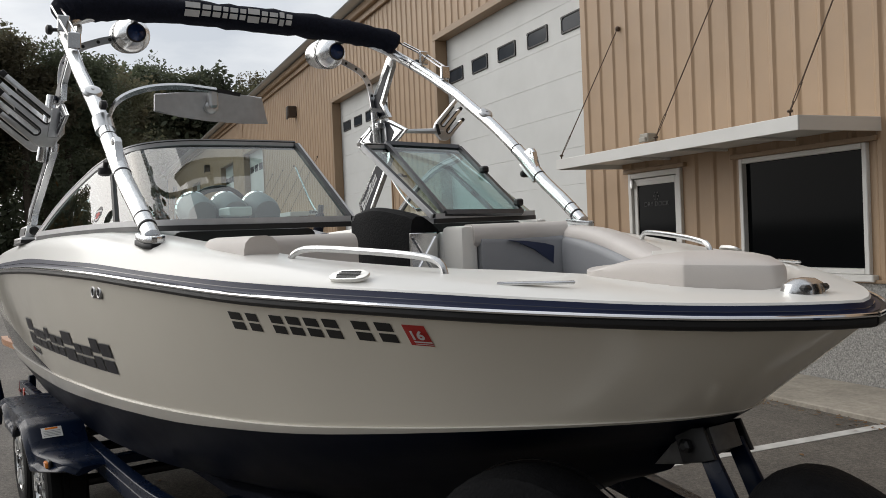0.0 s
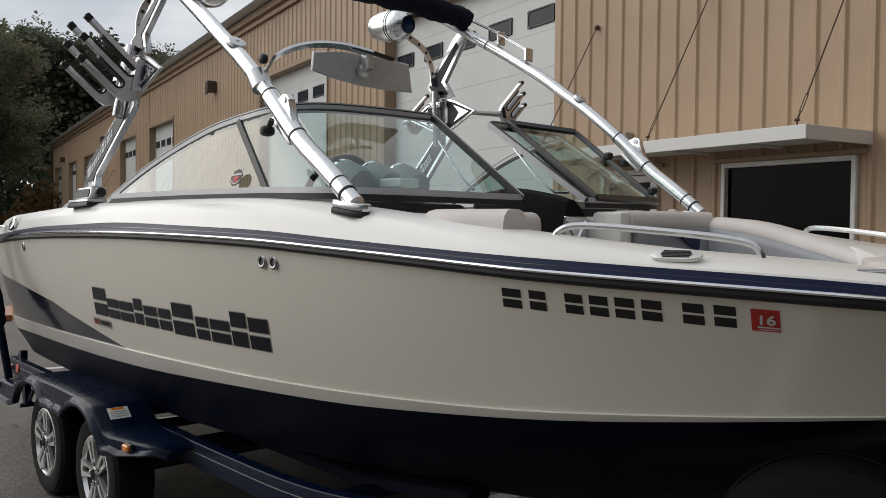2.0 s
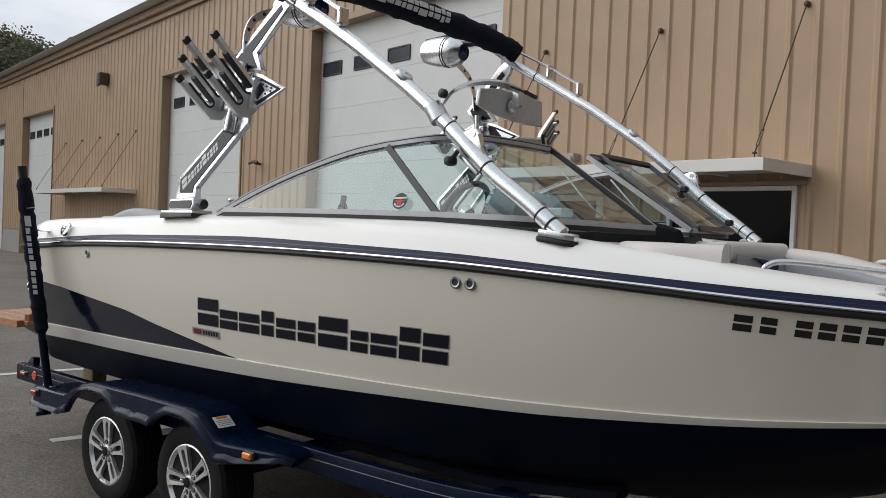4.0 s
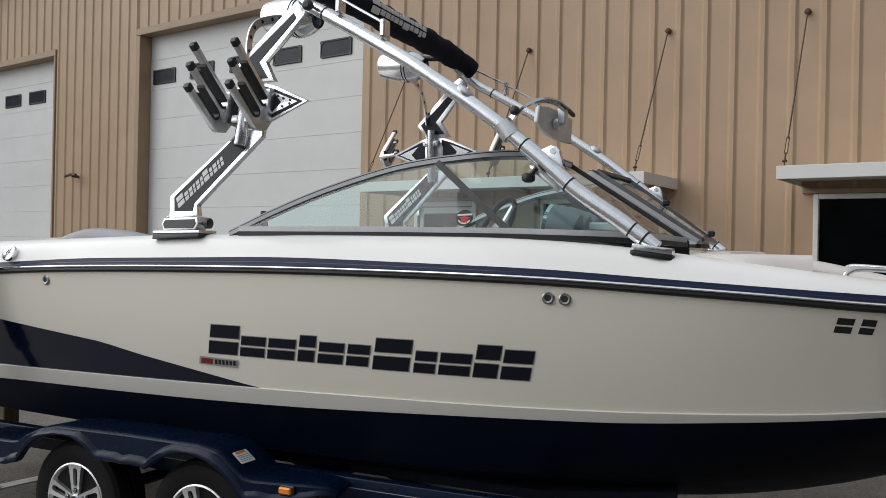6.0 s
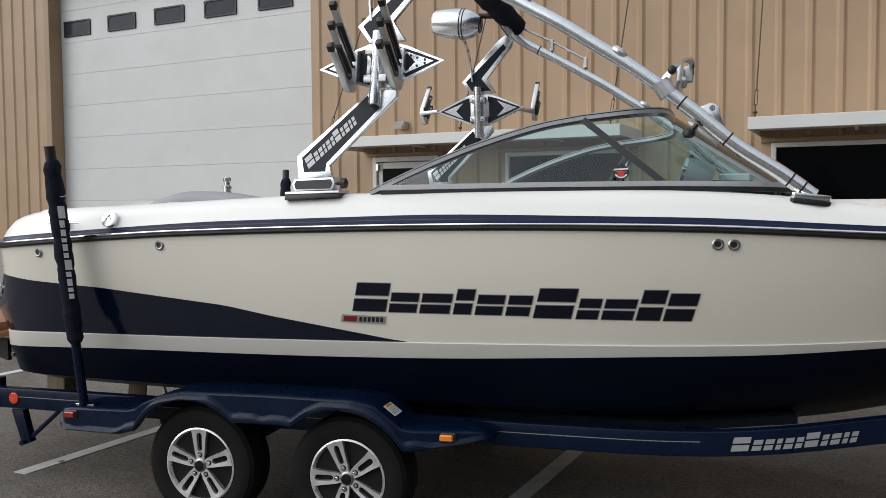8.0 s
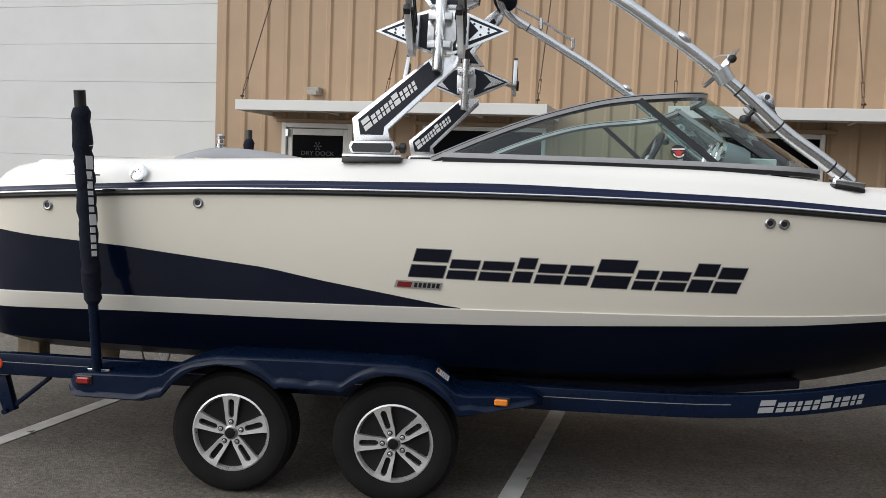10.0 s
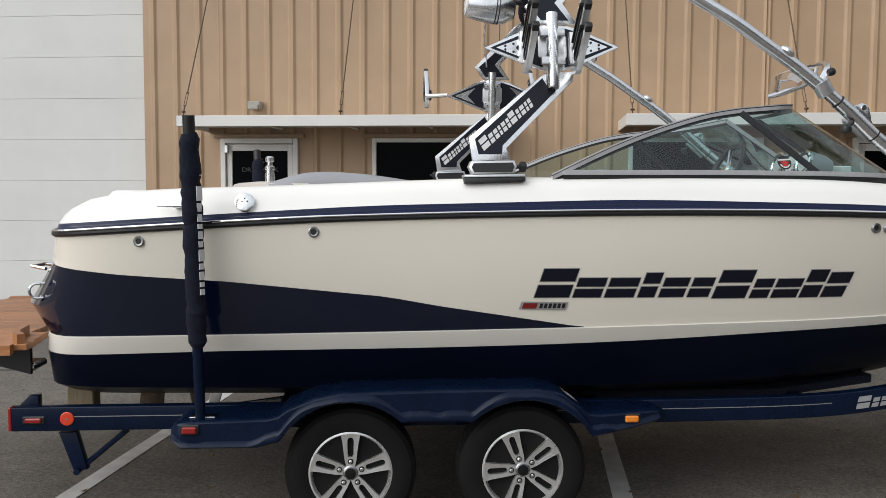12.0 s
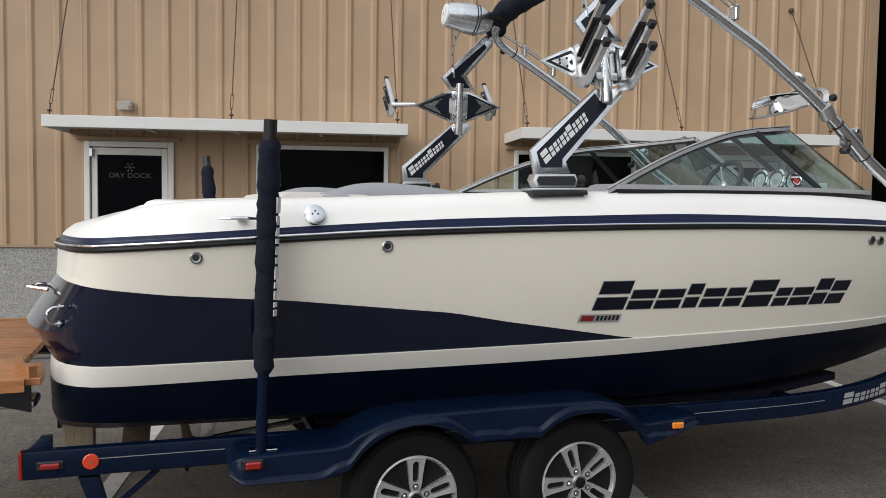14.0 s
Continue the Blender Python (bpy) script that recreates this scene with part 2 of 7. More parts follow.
coarse(ASPHALT, ((95, 0.7, 1.35), (34, 0.62, 1.42), (6, 0.84, 1.16), (0.35, 0.82, 1.14)))
coarse(CONCRETE, ((14, 0.9, 1.1), (2.5, 0.86, 1.12)))
coarse(TAN, ((3.0, 0.96, 1.04),))
FALLEN = mat("fallen_leaves", (0.16, 0.085, 0.03), 0.8, 0, 30, 0.4)
BARK = mat("bark", (0.07, 0.055, 0.04), 0.9, 0, 8, 0.3, 0.6, 20)
LEAF_A = mat("oak_leaves_dark", (0.125, 0.142, 0.088), 0.6, 0, 0.6, 0.35, per_piece=0.3)
LEAF_B = mat("oak_leaves_olive", (0.165, 0.162, 0.098), 0.6, 0, 0.6, 0.35, per_piece=0.3)
LEAF_C = mat("autumn_leaves", (0.12, 0.062, 0.018), 0.6, 0, 0.6, 0.35, per_piece=0.3)
LEAF_D = mat("oak_leaves_brown_green", (0.155, 0.136, 0.082), 0.6, 0, 0.6, 0.35, per_piece=0.3)
def leafy(m, share):
    """Lets part of the light through a leaf."""
    n, l = m.node_tree.nodes, m.node_tree.links
    b = n["Principled BSDF"]
    tl = n.new("ShaderNodeBsdfTranslucent")
    mx = n.new("ShaderNodeMixShader")
    mx.inputs["Fac"].default_value = share
    l.new(b.inputs["Base Color"].links[0].from_socket, tl.inputs["Color"])
    l.new(b.outputs["BSDF"], mx.inputs[1])
    l.new(tl.outputs["BSDF"], mx.inputs[2])
    l.new(mx.outputs["Shader"], n["Material Output"].inputs["Surface"])


for m_ in (LEAF_A, LEAF_B, LEAF_C, LEAF_D):
    leafy(m_, 0.45)


# ---- building helpers ----
BASE = {}
BOAT = Matrix.Rotation(radians(10.6), 4, "Z") @ Matrix.Translation((-7.5, 2.38, 0))
SITE = Matrix.Identity(4)


def thing(name, base=(0, 0, 0), label="", category="", group="", kind="", space=None):
    ob = new(name)
    ob.empty_display_size = 0.1
    ob.matrix_world = (BOAT if space is None else space) @ Matrix.Translation(base)
    BASE[ob.name] = Vector(base)
    return tagged(ob, label, category, group, kind)


def part(name, bm, material, parent, label="", smooth=True, kind=""):
    me = bpy.data.meshes.new(name)
    off = BASE[parent.name]
    bmesh.ops.translate(bm, verts=bm.verts, vec=-off)
    bmesh.ops.recalc_face_normals(bm, faces=bm.faces)
    bm.to_mesh(me)
    bm.free()
    mats = material if isinstance(material, (list, tuple)) else [material]
    for k in mats:
        me.materials.append(k)
    if smooth:
        shade_auto(me, smooth)
    ob = new(name, me)
    ob.parent = parent
    BASE[ob.name] = off
    return tagged(ob, label, kind=kind)


def solo(name, bm, material, base=(0, 0, 0), label="", category="", group="", kind="", space=None, smooth=True):
    """A thing or piece of the setting that is one mesh."""
    me = bpy.data.meshes.new(name)
    bmesh.ops.translate(bm, verts=bm.verts, vec=-Vector(base))
    bmesh.ops.recalc_face_normals(bm, faces=bm.faces)
    bm.to_mesh(me)
    bm.free()
    for k in material if isinstance(material, (list, tuple)) else [material]:
        me.materials.append(k)
    if smooth:
        shade_auto(me, smooth)
    ob = new(name, me)
    ob.matrix_world = (BOAT if space is None else space) @ Matrix.Translation(base)
    BASE[ob.name] = Vector(base)
    return tagged(ob, label, category, group, kind)


def shade_auto(me, on):
    for p in me.polygons:
        p.use_smooth = True
    me.set_sharp_from_angle(angle=radians(32))


def box(bm, x0, x1, y0, y1, z0, z1, bevel=0.0, m=None, segs=1, mi=0):
    r = bmesh.ops.create_cube(bm, size=1, matrix=Matrix.Translation(((x0 + x1) / 2, (y0 + y1) / 2, (z0 + z1) / 2)) @ Matrix.Diagonal((x1 - x0, y1 - y0, z1 - z0, 1)))
    vs = r["verts"]
    if mi:
        for f in {f for v in vs for f in v.link_faces}:
            f.material_index = mi
    if bevel:
        es = list({e for v in vs for e in v.link_edges})
        rb = bmesh.ops.bevel(bm, geom=es, offset=bevel, segments=segs, profile=0.5, affect="EDGES")
        vs = list({v for f in rb["faces"] for v in f.verts} | {v for v in vs if v.is_valid})
    if m is not None:
        bmesh.ops.transform(bm, matrix=m, verts=vs)
    return vs


def frames_along(pts):
    """Tangents and stable normals along a polyline."""
    pts = [Vector(p) for p in pts]
    tang = []
    for i in range(len(pts)):
        a, b = pts[max(i - 1, 0)], pts[min(i + 1, len(pts) - 1)]
        tang.append((b - a).normalized())
    up = Vector((0, 0, 1)) if abs(tang[0].z) < 0.9 else Vector((1, 0, 0))
    nrm = (up - tang[0] * up.dot(tang[0])).normalized()
    out = []
    for t in tang:
        nrm = (nrm - t * nrm.dot(t)).normalized()
        out.append((t, nrm, t.cross(nrm)))
    return pts, out


def tube(bm, pts, r, n=12, cap=True, flat=1.0, mi=0):
    """Round bar swept along points; r may be a list. flat squashes it along the normal."""
    pts, fr = frames_along(pts)
    rs = r if isinstance(r, (list, tuple)) else [r] * len(pts)
    rings = []
    for p, (t, a, b), q in zip(pts, fr, rs):
        rings.append([bm.verts.new(p + a * math.cos(k * 2 * math.pi / n) * q * flat + b * math.sin(k * 2 * math.pi / n) * q) for k in range(n)])
    for u, v in zip(rings, rings[1:]):
        for k in range(n):
            f = bm.faces.new((u[k], u[(k + 1) % n], v[(k + 1) % n], v[k]))
            f.material_index = mi
    if cap:
        for ring in (rings[0], rings[-1]):
            bm.faces.new(ring).material_index = mi
    return [v for ring in rings for v in ring]


def spline(ctrl, n=8):
    """Catmull-Rom through control points."""
    c = [Vector(p) for p in ctrl]
    c = [c[0] * 2 - c[1]] + c + [c[-1] * 2 - c[-2]]
    out = []
    for i in range(1, len(c) - 2):
        p0, p1, p2, p3 = c[i - 1:i + 3]
        for k in range(n):
            t = k / n
            out.append(0.5 * (2 * p1 + (p2 - p0) * t + (2 * p0 - 5 * p1 + 4 * p2 - p3) * t * t + (3 * p1 - p0 - 3 * p2 + p3) * t ** 3))
    out.append(c[-2])
    return out


def lathe(bm, prof, m, n=24, mi=0, close=False):
    """Turn a profile of (radius, height) round the z axis, then place it by m."""
    rings = []
    for r, h in prof:
        rings.append([bm.verts.new(m @ Vector((r * math.cos(2 * math.pi * k / n), r * math.sin(2 * math.pi * k / n), h))) for k in range(n)])
    pairs = list(zip(rings, rings[1:]))
    if close:
        pairs.append((rings[-1], rings[0]))
    for u, v in pairs:
        for k in range(n):
            bm.faces.new((u[k], u[(k + 1) % n], v[(k + 1) % n], v[k])).material_index = mi
    if not close:
        for ring in (rings[0], rings[-1]):
            bm.faces.new(ring).material_index = mi
    return [v for ring in rings for v in ring]


def plate(bm, poly, thick, m, bevel=0.0, mi=0):
    """A flat outline (x, y) with a thickness along z, centred, placed by m."""
    lo = [bm.verts.new((x, y, -thick / 2)) for x, y in poly]
    hi = [bm.verts.new((x, y, thick / 2)) for x, y in poly]
    n = len(poly)
    fs = [bm.faces.new(lo[::-1]), bm.faces.new(hi)]
    for k in range(n):
        fs.append(bm.faces.new((lo[k], lo[(k + 1) % n], hi[(k + 1) % n], hi[k])))
    for f in fs:
        f.material_index = mi
    vs = lo + hi
    if bevel:
        es = list({e for f in fs[:2] for e in f.edges})
        rb = bmesh.ops.bevel(bm, geom=es, offset=bevel, segments=2, profile=0.5, affect="EDGES")
        vs = list({v for f in rb["faces"] for v in f.verts} | {v for v in vs if v.is_valid})
    bmesh.ops.transform(bm, matrix=m, verts=vs)
    return vs


def inset_poly(poly, d):
    """The outline moved inwards by d (counter-clockwise outlines)."""
    n, out = len(poly), []
    for i in range(n):
        p0, p1, p2 = Vector(poly[i - 1]), Vector(poly[i]), Vector(poly[(i + 1) % n])
        a, b = (p1 - p0).normalized(), (p2 - p1).normalized()
        na, nb = Vector((-a.y, a.x)), Vector((-b.y, b.x))
        k = (na + nb)
        k = k / max(0.35, k.length_squared / 2)
        out.append(tuple(p1 + k * d))
    return out



# ---- ground ----
bm = bmesh.new()
bmesh.ops.create_grid(bm, x_segments=1, y_segments=1, size=400)
solo("ground", bm, ASPHALT, label="weathered grey-brown asphalt parking lot", category="ground", kind="structure", space=SITE)
for x in (-10.7, -7.67, -4.65, -1.64):
    bm = bmesh.new()
    box(bm, x - 0.055, x + 0.055, 0.25, 6.37, -0.01, 0.004)
    solo("parking_line", bm, LINE_PAINT, (x, 3.3, 0), "worn white painted parking line on the asphalt", "line", "parking lines", "structure", SITE, False)
def wall_edge(x):
    """Foot of the building behind a slab that begins at x."""
    return 7.84 if x < -11.5 else 7.478


bm = bmesh.new()
for k in range(14):
    x = -24.56 + 2.0 * k
    box(bm, x + 0.006, x + 1.994, 6.39, wall_edge(x) - 0.025, -0.05, 0.045, 0.008)
solo("pavement", bm, CONCRETE, label="tan concrete sidewalk strip along the building foot", category="sidewalk", kind="structure", space=SITE)

rng = random.Random(21)
verts, faces = [], []
for _ in range(700):
    x = rng.uniform(-11, 2.0)
    y = 6.38 - abs(rng.gauss(0, 0.16)) if rng.random() < 0.8 else rng.uniform(0, 6.35)
    s, a = rng.uniform(0.012, 0.032), rng.uniform(0, 6.28)
    i = len(verts)
    for k in range(4):
        verts.append((x + s * (1.0, 0.55)[k % 2] * math.cos(a + k * math.pi / 2), y + s * (1.0, 0.55)[k % 2] * math.sin(a + k * math.pi / 2), 0.006 + 0.012 * rng.random()))
    faces.append((i, i + 1, i + 2, i + 3))
me = bpy.data.meshes.new("fallen_leaves")
me.from_pydata(verts, [], faces)
me.materials.append(FALLEN)
tagged(new("fallen_leaves", me), "scattered dry brown leaves along the sidewalk edge", "leaves", kind="stuff")

# ---- building ----
WALL_Y, EAVE, CLAD, RIB = 7.478, 7.85, 1.06, 0.327
FAR_Y, STEP_X = 7.84, -10.56  # the garage part stands back behind the office part
X0, X1 = -79.5, 7.7
GARAGE = [(-48.1, -43.8, 5.94), (-40.8, -36.1, 5.96), (-25.25, -20.0, 5.98), (-16.95, -10.60, 6.02), (1.14, 7.2, 6.02), (-61.2, -57.1, 5.9), (-69.1, -64.9, 5.9), (-77.6, -73.4, 5.9)]
DOORS = [(-9.46, -8.37), (-1.16, -0.07)]
WINDOWS = [(-7.345, -5.645), (-3.95, -2.25)]
OPEN = [(a, b, 0.0, h) for a, b, h in GARAGE] + [(a, b, 0.12, 2.385) for a, b in DOORS] + [(a, b, 1.12, 2.385) for a, b in WINDOWS]


def clad_profile(xa, xb):
    """Plan of the ribbed sheet from xa to xb: flat pans with raised trapezoid ribs towards the camera's side."""
    k = math.floor(xa / RIB) - 1
    out = [(xa, 0.0)]
    while k * RIB - 0.1 < xb:
        c = k * RIB + 0.052
        for dx, dy in ((-0.062, 0.0), (-0.050, -0.004), (-0.026, -0.026), (0.018, -0.026), (0.046, -0.004), (0.058, 0.0)):
            if xa < c + dx < xb:
                out.append((c + dx, dy))
        k += 1
    out.append((xb, 0.0))
    return out


def wall_y(x):
    """Plane of the siding at x."""
    return FAR_Y if x < STEP_X else WALL_Y


def clad_panel(bm, xa, xb, za, zb):
    prof = clad_profile(xa, xb)
    y = wall_y((xa + xb) / 2)
    for (p, dp), (q, dq) in zip(prof, prof[1:]):
        vs = [bm.verts.new(c) for c in ((p, y + dp, za), (q, y + dq, za), (q, y + dq, zb), (p, y + dp, zb))]
        bm.faces.new(vs)


bm = bmesh.new()
edges = sorted({X0, STEP_X, X1, *[v for o in OPEN for v in o[:2]]})
for xa, xb in zip(edges, edges[1:]):
    mid = (xa + xb) / 2
    spans = [(CLAD, EAVE)]
    for a, b, za, zb in OPEN:
        if a < mid < b:
            spans = [(s, e) for lo, hi in spans for s, e in ((lo, min(hi, za)), (max(lo, zb), hi)) if e - s > 0.01]
    for lo, hi in spans:
        clad_panel(bm, xa, xb, lo, hi)
        box(bm, xa, xb, wall_y(mid) + 0.03, wall_y(mid) + 0.28, lo, hi)
box(bm, STEP_X, STEP_X + 0.05, WALL_Y + 0.004, FAR_Y + 0.25, CLAD, EAVE)
bmesh.ops.remove_doubles(bm, verts=bm.verts, dist=0.0005)
solo("wall_north", bm, TAN, label="tan ribbed metal siding wall of a warehouse", category="wall", kind="structure", space=SITE, smooth=False)

bm = bmesh.new()
base_edges = sorted({X0, STEP_X, X1, *[v for o in OPEN if o[2] < CLAD for v in o[:2]]})
for xa, xb in zip(base_edges, base_edges[1:]):
    mid = (xa + xb) / 2
    if not any(a < mid < b for a, b, za, zb in OPEN if za < CLAD):
        box(bm, xa, xb, wall_y(mid) - 0.02, wall_y(mid) + 0.28, -0.05, CLAD - 0.02, 0.01)
solo("wall_foundation", bm, GRAVEL_WALL, label="grey exposed aggregate concrete foundation wall", category="wall", kind="structure", space=SITE)
bm = bmesh.new()
for xa, xb in zip(base_edges, base_edges[1:]):
    if not any(a < (xa + xb) / 2 < b for a, b, za, zb in OPEN if za < CLAD):
        yw = wall_y((xa + xb) / 2)
        box(bm, xa, xb, yw - 0.045, yw + 0.02, CLAD - 0.022, CLAD + 0.012, 0.004)
solo("trim", bm, TRIM_BROWN, label="brown metal base flashing below the siding", category="trim", kind="structure", space=SITE)
bm = bmesh.new()
for xa, xb, yw in ((X0 - 0.2, STEP_X - 0.004, FAR_Y), (STEP_X, X1 + 0.2, WALL_Y)):
    box(bm, xa, xb, yw - 0.22, yw + 0.02, EAVE - 0.16, EAVE + 0.05, 0.02)
    box(bm, xa, xb, yw - 0.10, yw - 0.03, EAVE - 0.32, EAVE - 0.16, 0.01)
solo("trim_eave", bm, TRIM_BROWN, label="brown metal eave gutter along the roof edge", category="trim", kind="structure", space=SITE)
bm = bmesh.new()
vs = [bm.verts.new(c) for c in ((X0, WALL_Y - 0.15, EAVE + 0.054), (X1, WALL_Y - 0.15, EAVE + 0.054), (X1, WALL_Y + 12, EAVE + 1.1), (X0, WALL_Y + 12, EAVE + 1.1))]
bm.faces.new(vs)
vs2 = [bm.verts.new(v.co + Vector((0, 0, 0.08))) for v in vs]
bm.faces.new(vs2)
solo("roof", bm, DOOR_WHITE, label="low sloped pale metal roof", category="roof", kind="structure", space=SITE, smooth=False)
# Inner walls carry the bay's darkness in their near-black colour.
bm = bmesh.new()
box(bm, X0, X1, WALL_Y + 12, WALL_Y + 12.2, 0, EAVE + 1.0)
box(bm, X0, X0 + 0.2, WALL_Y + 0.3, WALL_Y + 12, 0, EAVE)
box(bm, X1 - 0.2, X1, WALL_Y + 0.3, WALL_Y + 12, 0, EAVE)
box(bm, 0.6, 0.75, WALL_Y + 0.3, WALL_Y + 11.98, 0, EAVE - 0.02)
solo("wall_back", bm, INTERIOR_SHADE, label="back walls coloured near black for the unlit warehouse interior", category="wall", kind="structure", space=SITE, smooth=False)

# Unseen dark walls, added to hold low sky light off the bow.
DARK_BLOCKER = mat("dark_light_blocker", (0.055, 0.05, 0.045), 0.8, 0, 2, 0.2, second=(0.04, 0.038, 0.036), second_scale=0.7)
bm = bmesh.new()
box(bm, 15.0, 15.3, -23.98, WALL_Y, -0.05, 9.0)
solo("wall_east_blocker", bm, DARK_BLOCKER, label="unseen plain dark wall added to block low light towards the bow", category="wall", kind="structure", space=SITE, smooth=False)
# Second added blocker, south-east of the bow and out of view.
bm = bmesh.new()
box(bm, 1.0, 15.3, -24.3, -24.0, -0.05, 9.0)
solo("wall_south_blocker", bm, DARK_BLOCKER, label="unseen plain dark wall added to block low light towards the bow", category="wall", kind="structure", space=SITE, smooth=False)


def overhead_door(a, b, h, n_win, first, gap, closed=True):
    yw = wall_y((a + b) / 2)
    d = thing("garage_door", ((a + b) / 2, yw + 0.2, 0), "white sectional overhead garage door with small windows", "garage door", "garage doors", "structure", SITE)
    if closed:
        rows, y = 10, yw + 0.24
        for i in range(rows):
            bm = bmesh.new()
            box(bm, a - 0.05, b + 0.05, y, y + 0.05, h * i / rows + 0.0012, h * (i + 1) / rows - 0.0012, 0.003)
            part("panel", bm, DOOR_WHITE, d)
        zc = 5.07
        for k in range(n_win):
            xc = first + gap * k
            bm = bmesh.new()
            for x_lo, x_hi, z_lo, z_hi in ((-0.33, 0.33, 0.115, 0.15), (-0.33, 0.33, -0.15, -0.115), (-0.36, -0.325, -0.125, 0.125), (0.325, 0.36, -0.125, 0.125)):
                box(bm, xc + x_lo, xc + x_hi, y - 0.025, y + 0.01, zc + z_lo, zc + z_hi, 0.008)
            for sx in (-1, 1):
                for sz in (-1, 1):
                    lathe(bm, [(0.034, -0.017), (0.034, 0.017)], Matrix.Translation((xc + sx * 0.326, y - 0.0075, zc + sz * 0.116)) @ Matrix.Rotation(radians(90), 4, "X"), 12)
            f = part("window_frame", bm, BLACK, d)
            bm = bmesh.new()
            box(bm, xc - 0.327, xc + 0.327, y - 0.012, y - 0.004, zc - 0.117, zc + 0.117)
            part("pane", bm, DARK_PANE, f)
    for nm, xa, xb, za, zb in (("jamb", a - 0.02, a + 0.12, 0, h - 0.125), ("jamb", b - 0.04, b + 0.02, 0, h - 0.125), ("head", a - 0.02, b + 0.02, h - 0.12, h + 0.02)):
        bm = bmesh.new()
        box(bm, xa, xb, yw - 0.04, yw + 0.235, za, zb, 0.006)
        part(nm, bm, TRIM_BROWN, d)
    return d


DARK_PANE = mat("garage_window_pane", (0.035, 0.041, 0.05), 0.12, 0, 3, 0.2, spec=0.1)
overhead_door(*GARAGE[3], 5, -16.38, 1.172)
overhead_door(*GARAGE[2], 5, -24.5, 1.10)
overhead_door(*GARAGE[1], 4, -40.1, 1.05)
overhead_door(*GARAGE[0], 4, -47.5, 1.0)
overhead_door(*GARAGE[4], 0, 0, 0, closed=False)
for q in GARAGE[5:]:
    overhead_door(*q, 4, q[0] + 0.6, 0.95)


def entry_door(a, b, sign):
    d = thing("door", ((a + b) / 2, WALL_Y, 0.12), "white framed glass entry door with dark glazing", "door", "entry doors", "structure", SITE)
    y, top, bot = WALL_Y, 2.385, 0.12
    for nm, q in (("jamb", (a, a + 0.07, bot, top)), ("jamb", (b - 0.07, b, bot, top)), ("head", (a + 0.07, b - 0.07, top - 0.07, top))):
        bm = bmesh.new()
        box(bm, q[0], q[1], y - 0.045, y + 0.1, q[2], q[3], 0.006)
        part(nm, bm, FRAME_WHITE, d)
    bm = bmesh.new()
    i0, i1 = a + 0.08, b - 0.08
    for q in ((i0, i0 + 0.075, bot, top - 0.08), (i1 - 0.075, i1, bot, top - 0.08), (i0 + 0.075, i1 - 0.075, top - 0.17, top - 0.08), (i0 + 0.075, i1 - 0.075, bot, bot + 0.25)):
        box(bm, q[0], q[1], y - 0.01, y + 0.035, q[2], q[3], 0.006)
    leaf = part("leaf", bm, FRAME_WHITE, d)
    bm = bmesh.new()
    box(bm, i0 + 0.065, i1 - 0.065, y + 0.008, y + 0.018, bot + 0.24, top - 0.16)
    part("pane", bm, DARK_GLASS, leaf)
    bm = bmesh.new()
    box(bm, i0 - 0.02, i0 + 0.03, y - 0.06, y - 0.03, top - 0.2, top - 0.09, 0.006)
    part("closer", bm, ALU_SATIN, d, "small aluminium door closer")
    bm = bmesh.new()
    box(bm, a - 0.09, b + 0.09, y - 0.06, y + 0.02, top + 0.005, top + 0.06, 0.008)
    part("drip_cap", bm, TRIM_BROWN, d)
    if sign:
        cx, cz = (a + b) / 2 - 0.0, 1.93
        cu = bpy.data.curves.new("sign_text", "FONT")
        cu.body, cu.size, cu.align_x, cu.extrude = "DRY DOCK", 0.085, "CENTER", 0.001
        tmp = new("lettering", cu)
        me = bpy.data.meshes.new_from_object(tmp.evaluated_get(bpy.context.evaluated_depsgraph_get()))
        bpy.data.objects.remove(tmp)
        me.materials.append(DOOR_PRINT)
        ob = new("lettering", me)
        ob.parent = leaf
        ob.matrix_local = Matrix.Translation((0, -0.0, cz - 0.12)) @ Matrix.Translation((0, 0.0025, 0)) @ Matrix.Rotation(radians(90), 4, "X") @ Matrix.Diagonal((1.18, 1, 1, 1))
        tagged(ob, "faint grey lettering on the glass")
        bm = bmesh.new()
        for k in range(6):
            ang = k * math.pi / 3
            c = Vector((cx + 0.05 * math.cos(ang), y + 0.003, cz + 0.13 + 0.05 * math.sin(ang)))
            lathe(bm, [(0.012, -0.001), (0.012, 0.001)], Matrix.Translation(c) @ Matrix.Rotation(radians(90), 4, "X"), 8)
            tube(bm, [(cx, y + 0.003, cz + 0.13), c], 0.004, 5)
        part("emblem", bm, DOOR_PRINT, leaf)
    return d


DOOR_PRINT = mat("faint_grey_print", (0.055, 0.055, 0.055), 0.6, 0, 30, 0.1)
entry_door(*DOORS[0], True)
entry_door(*DOORS[1], False)


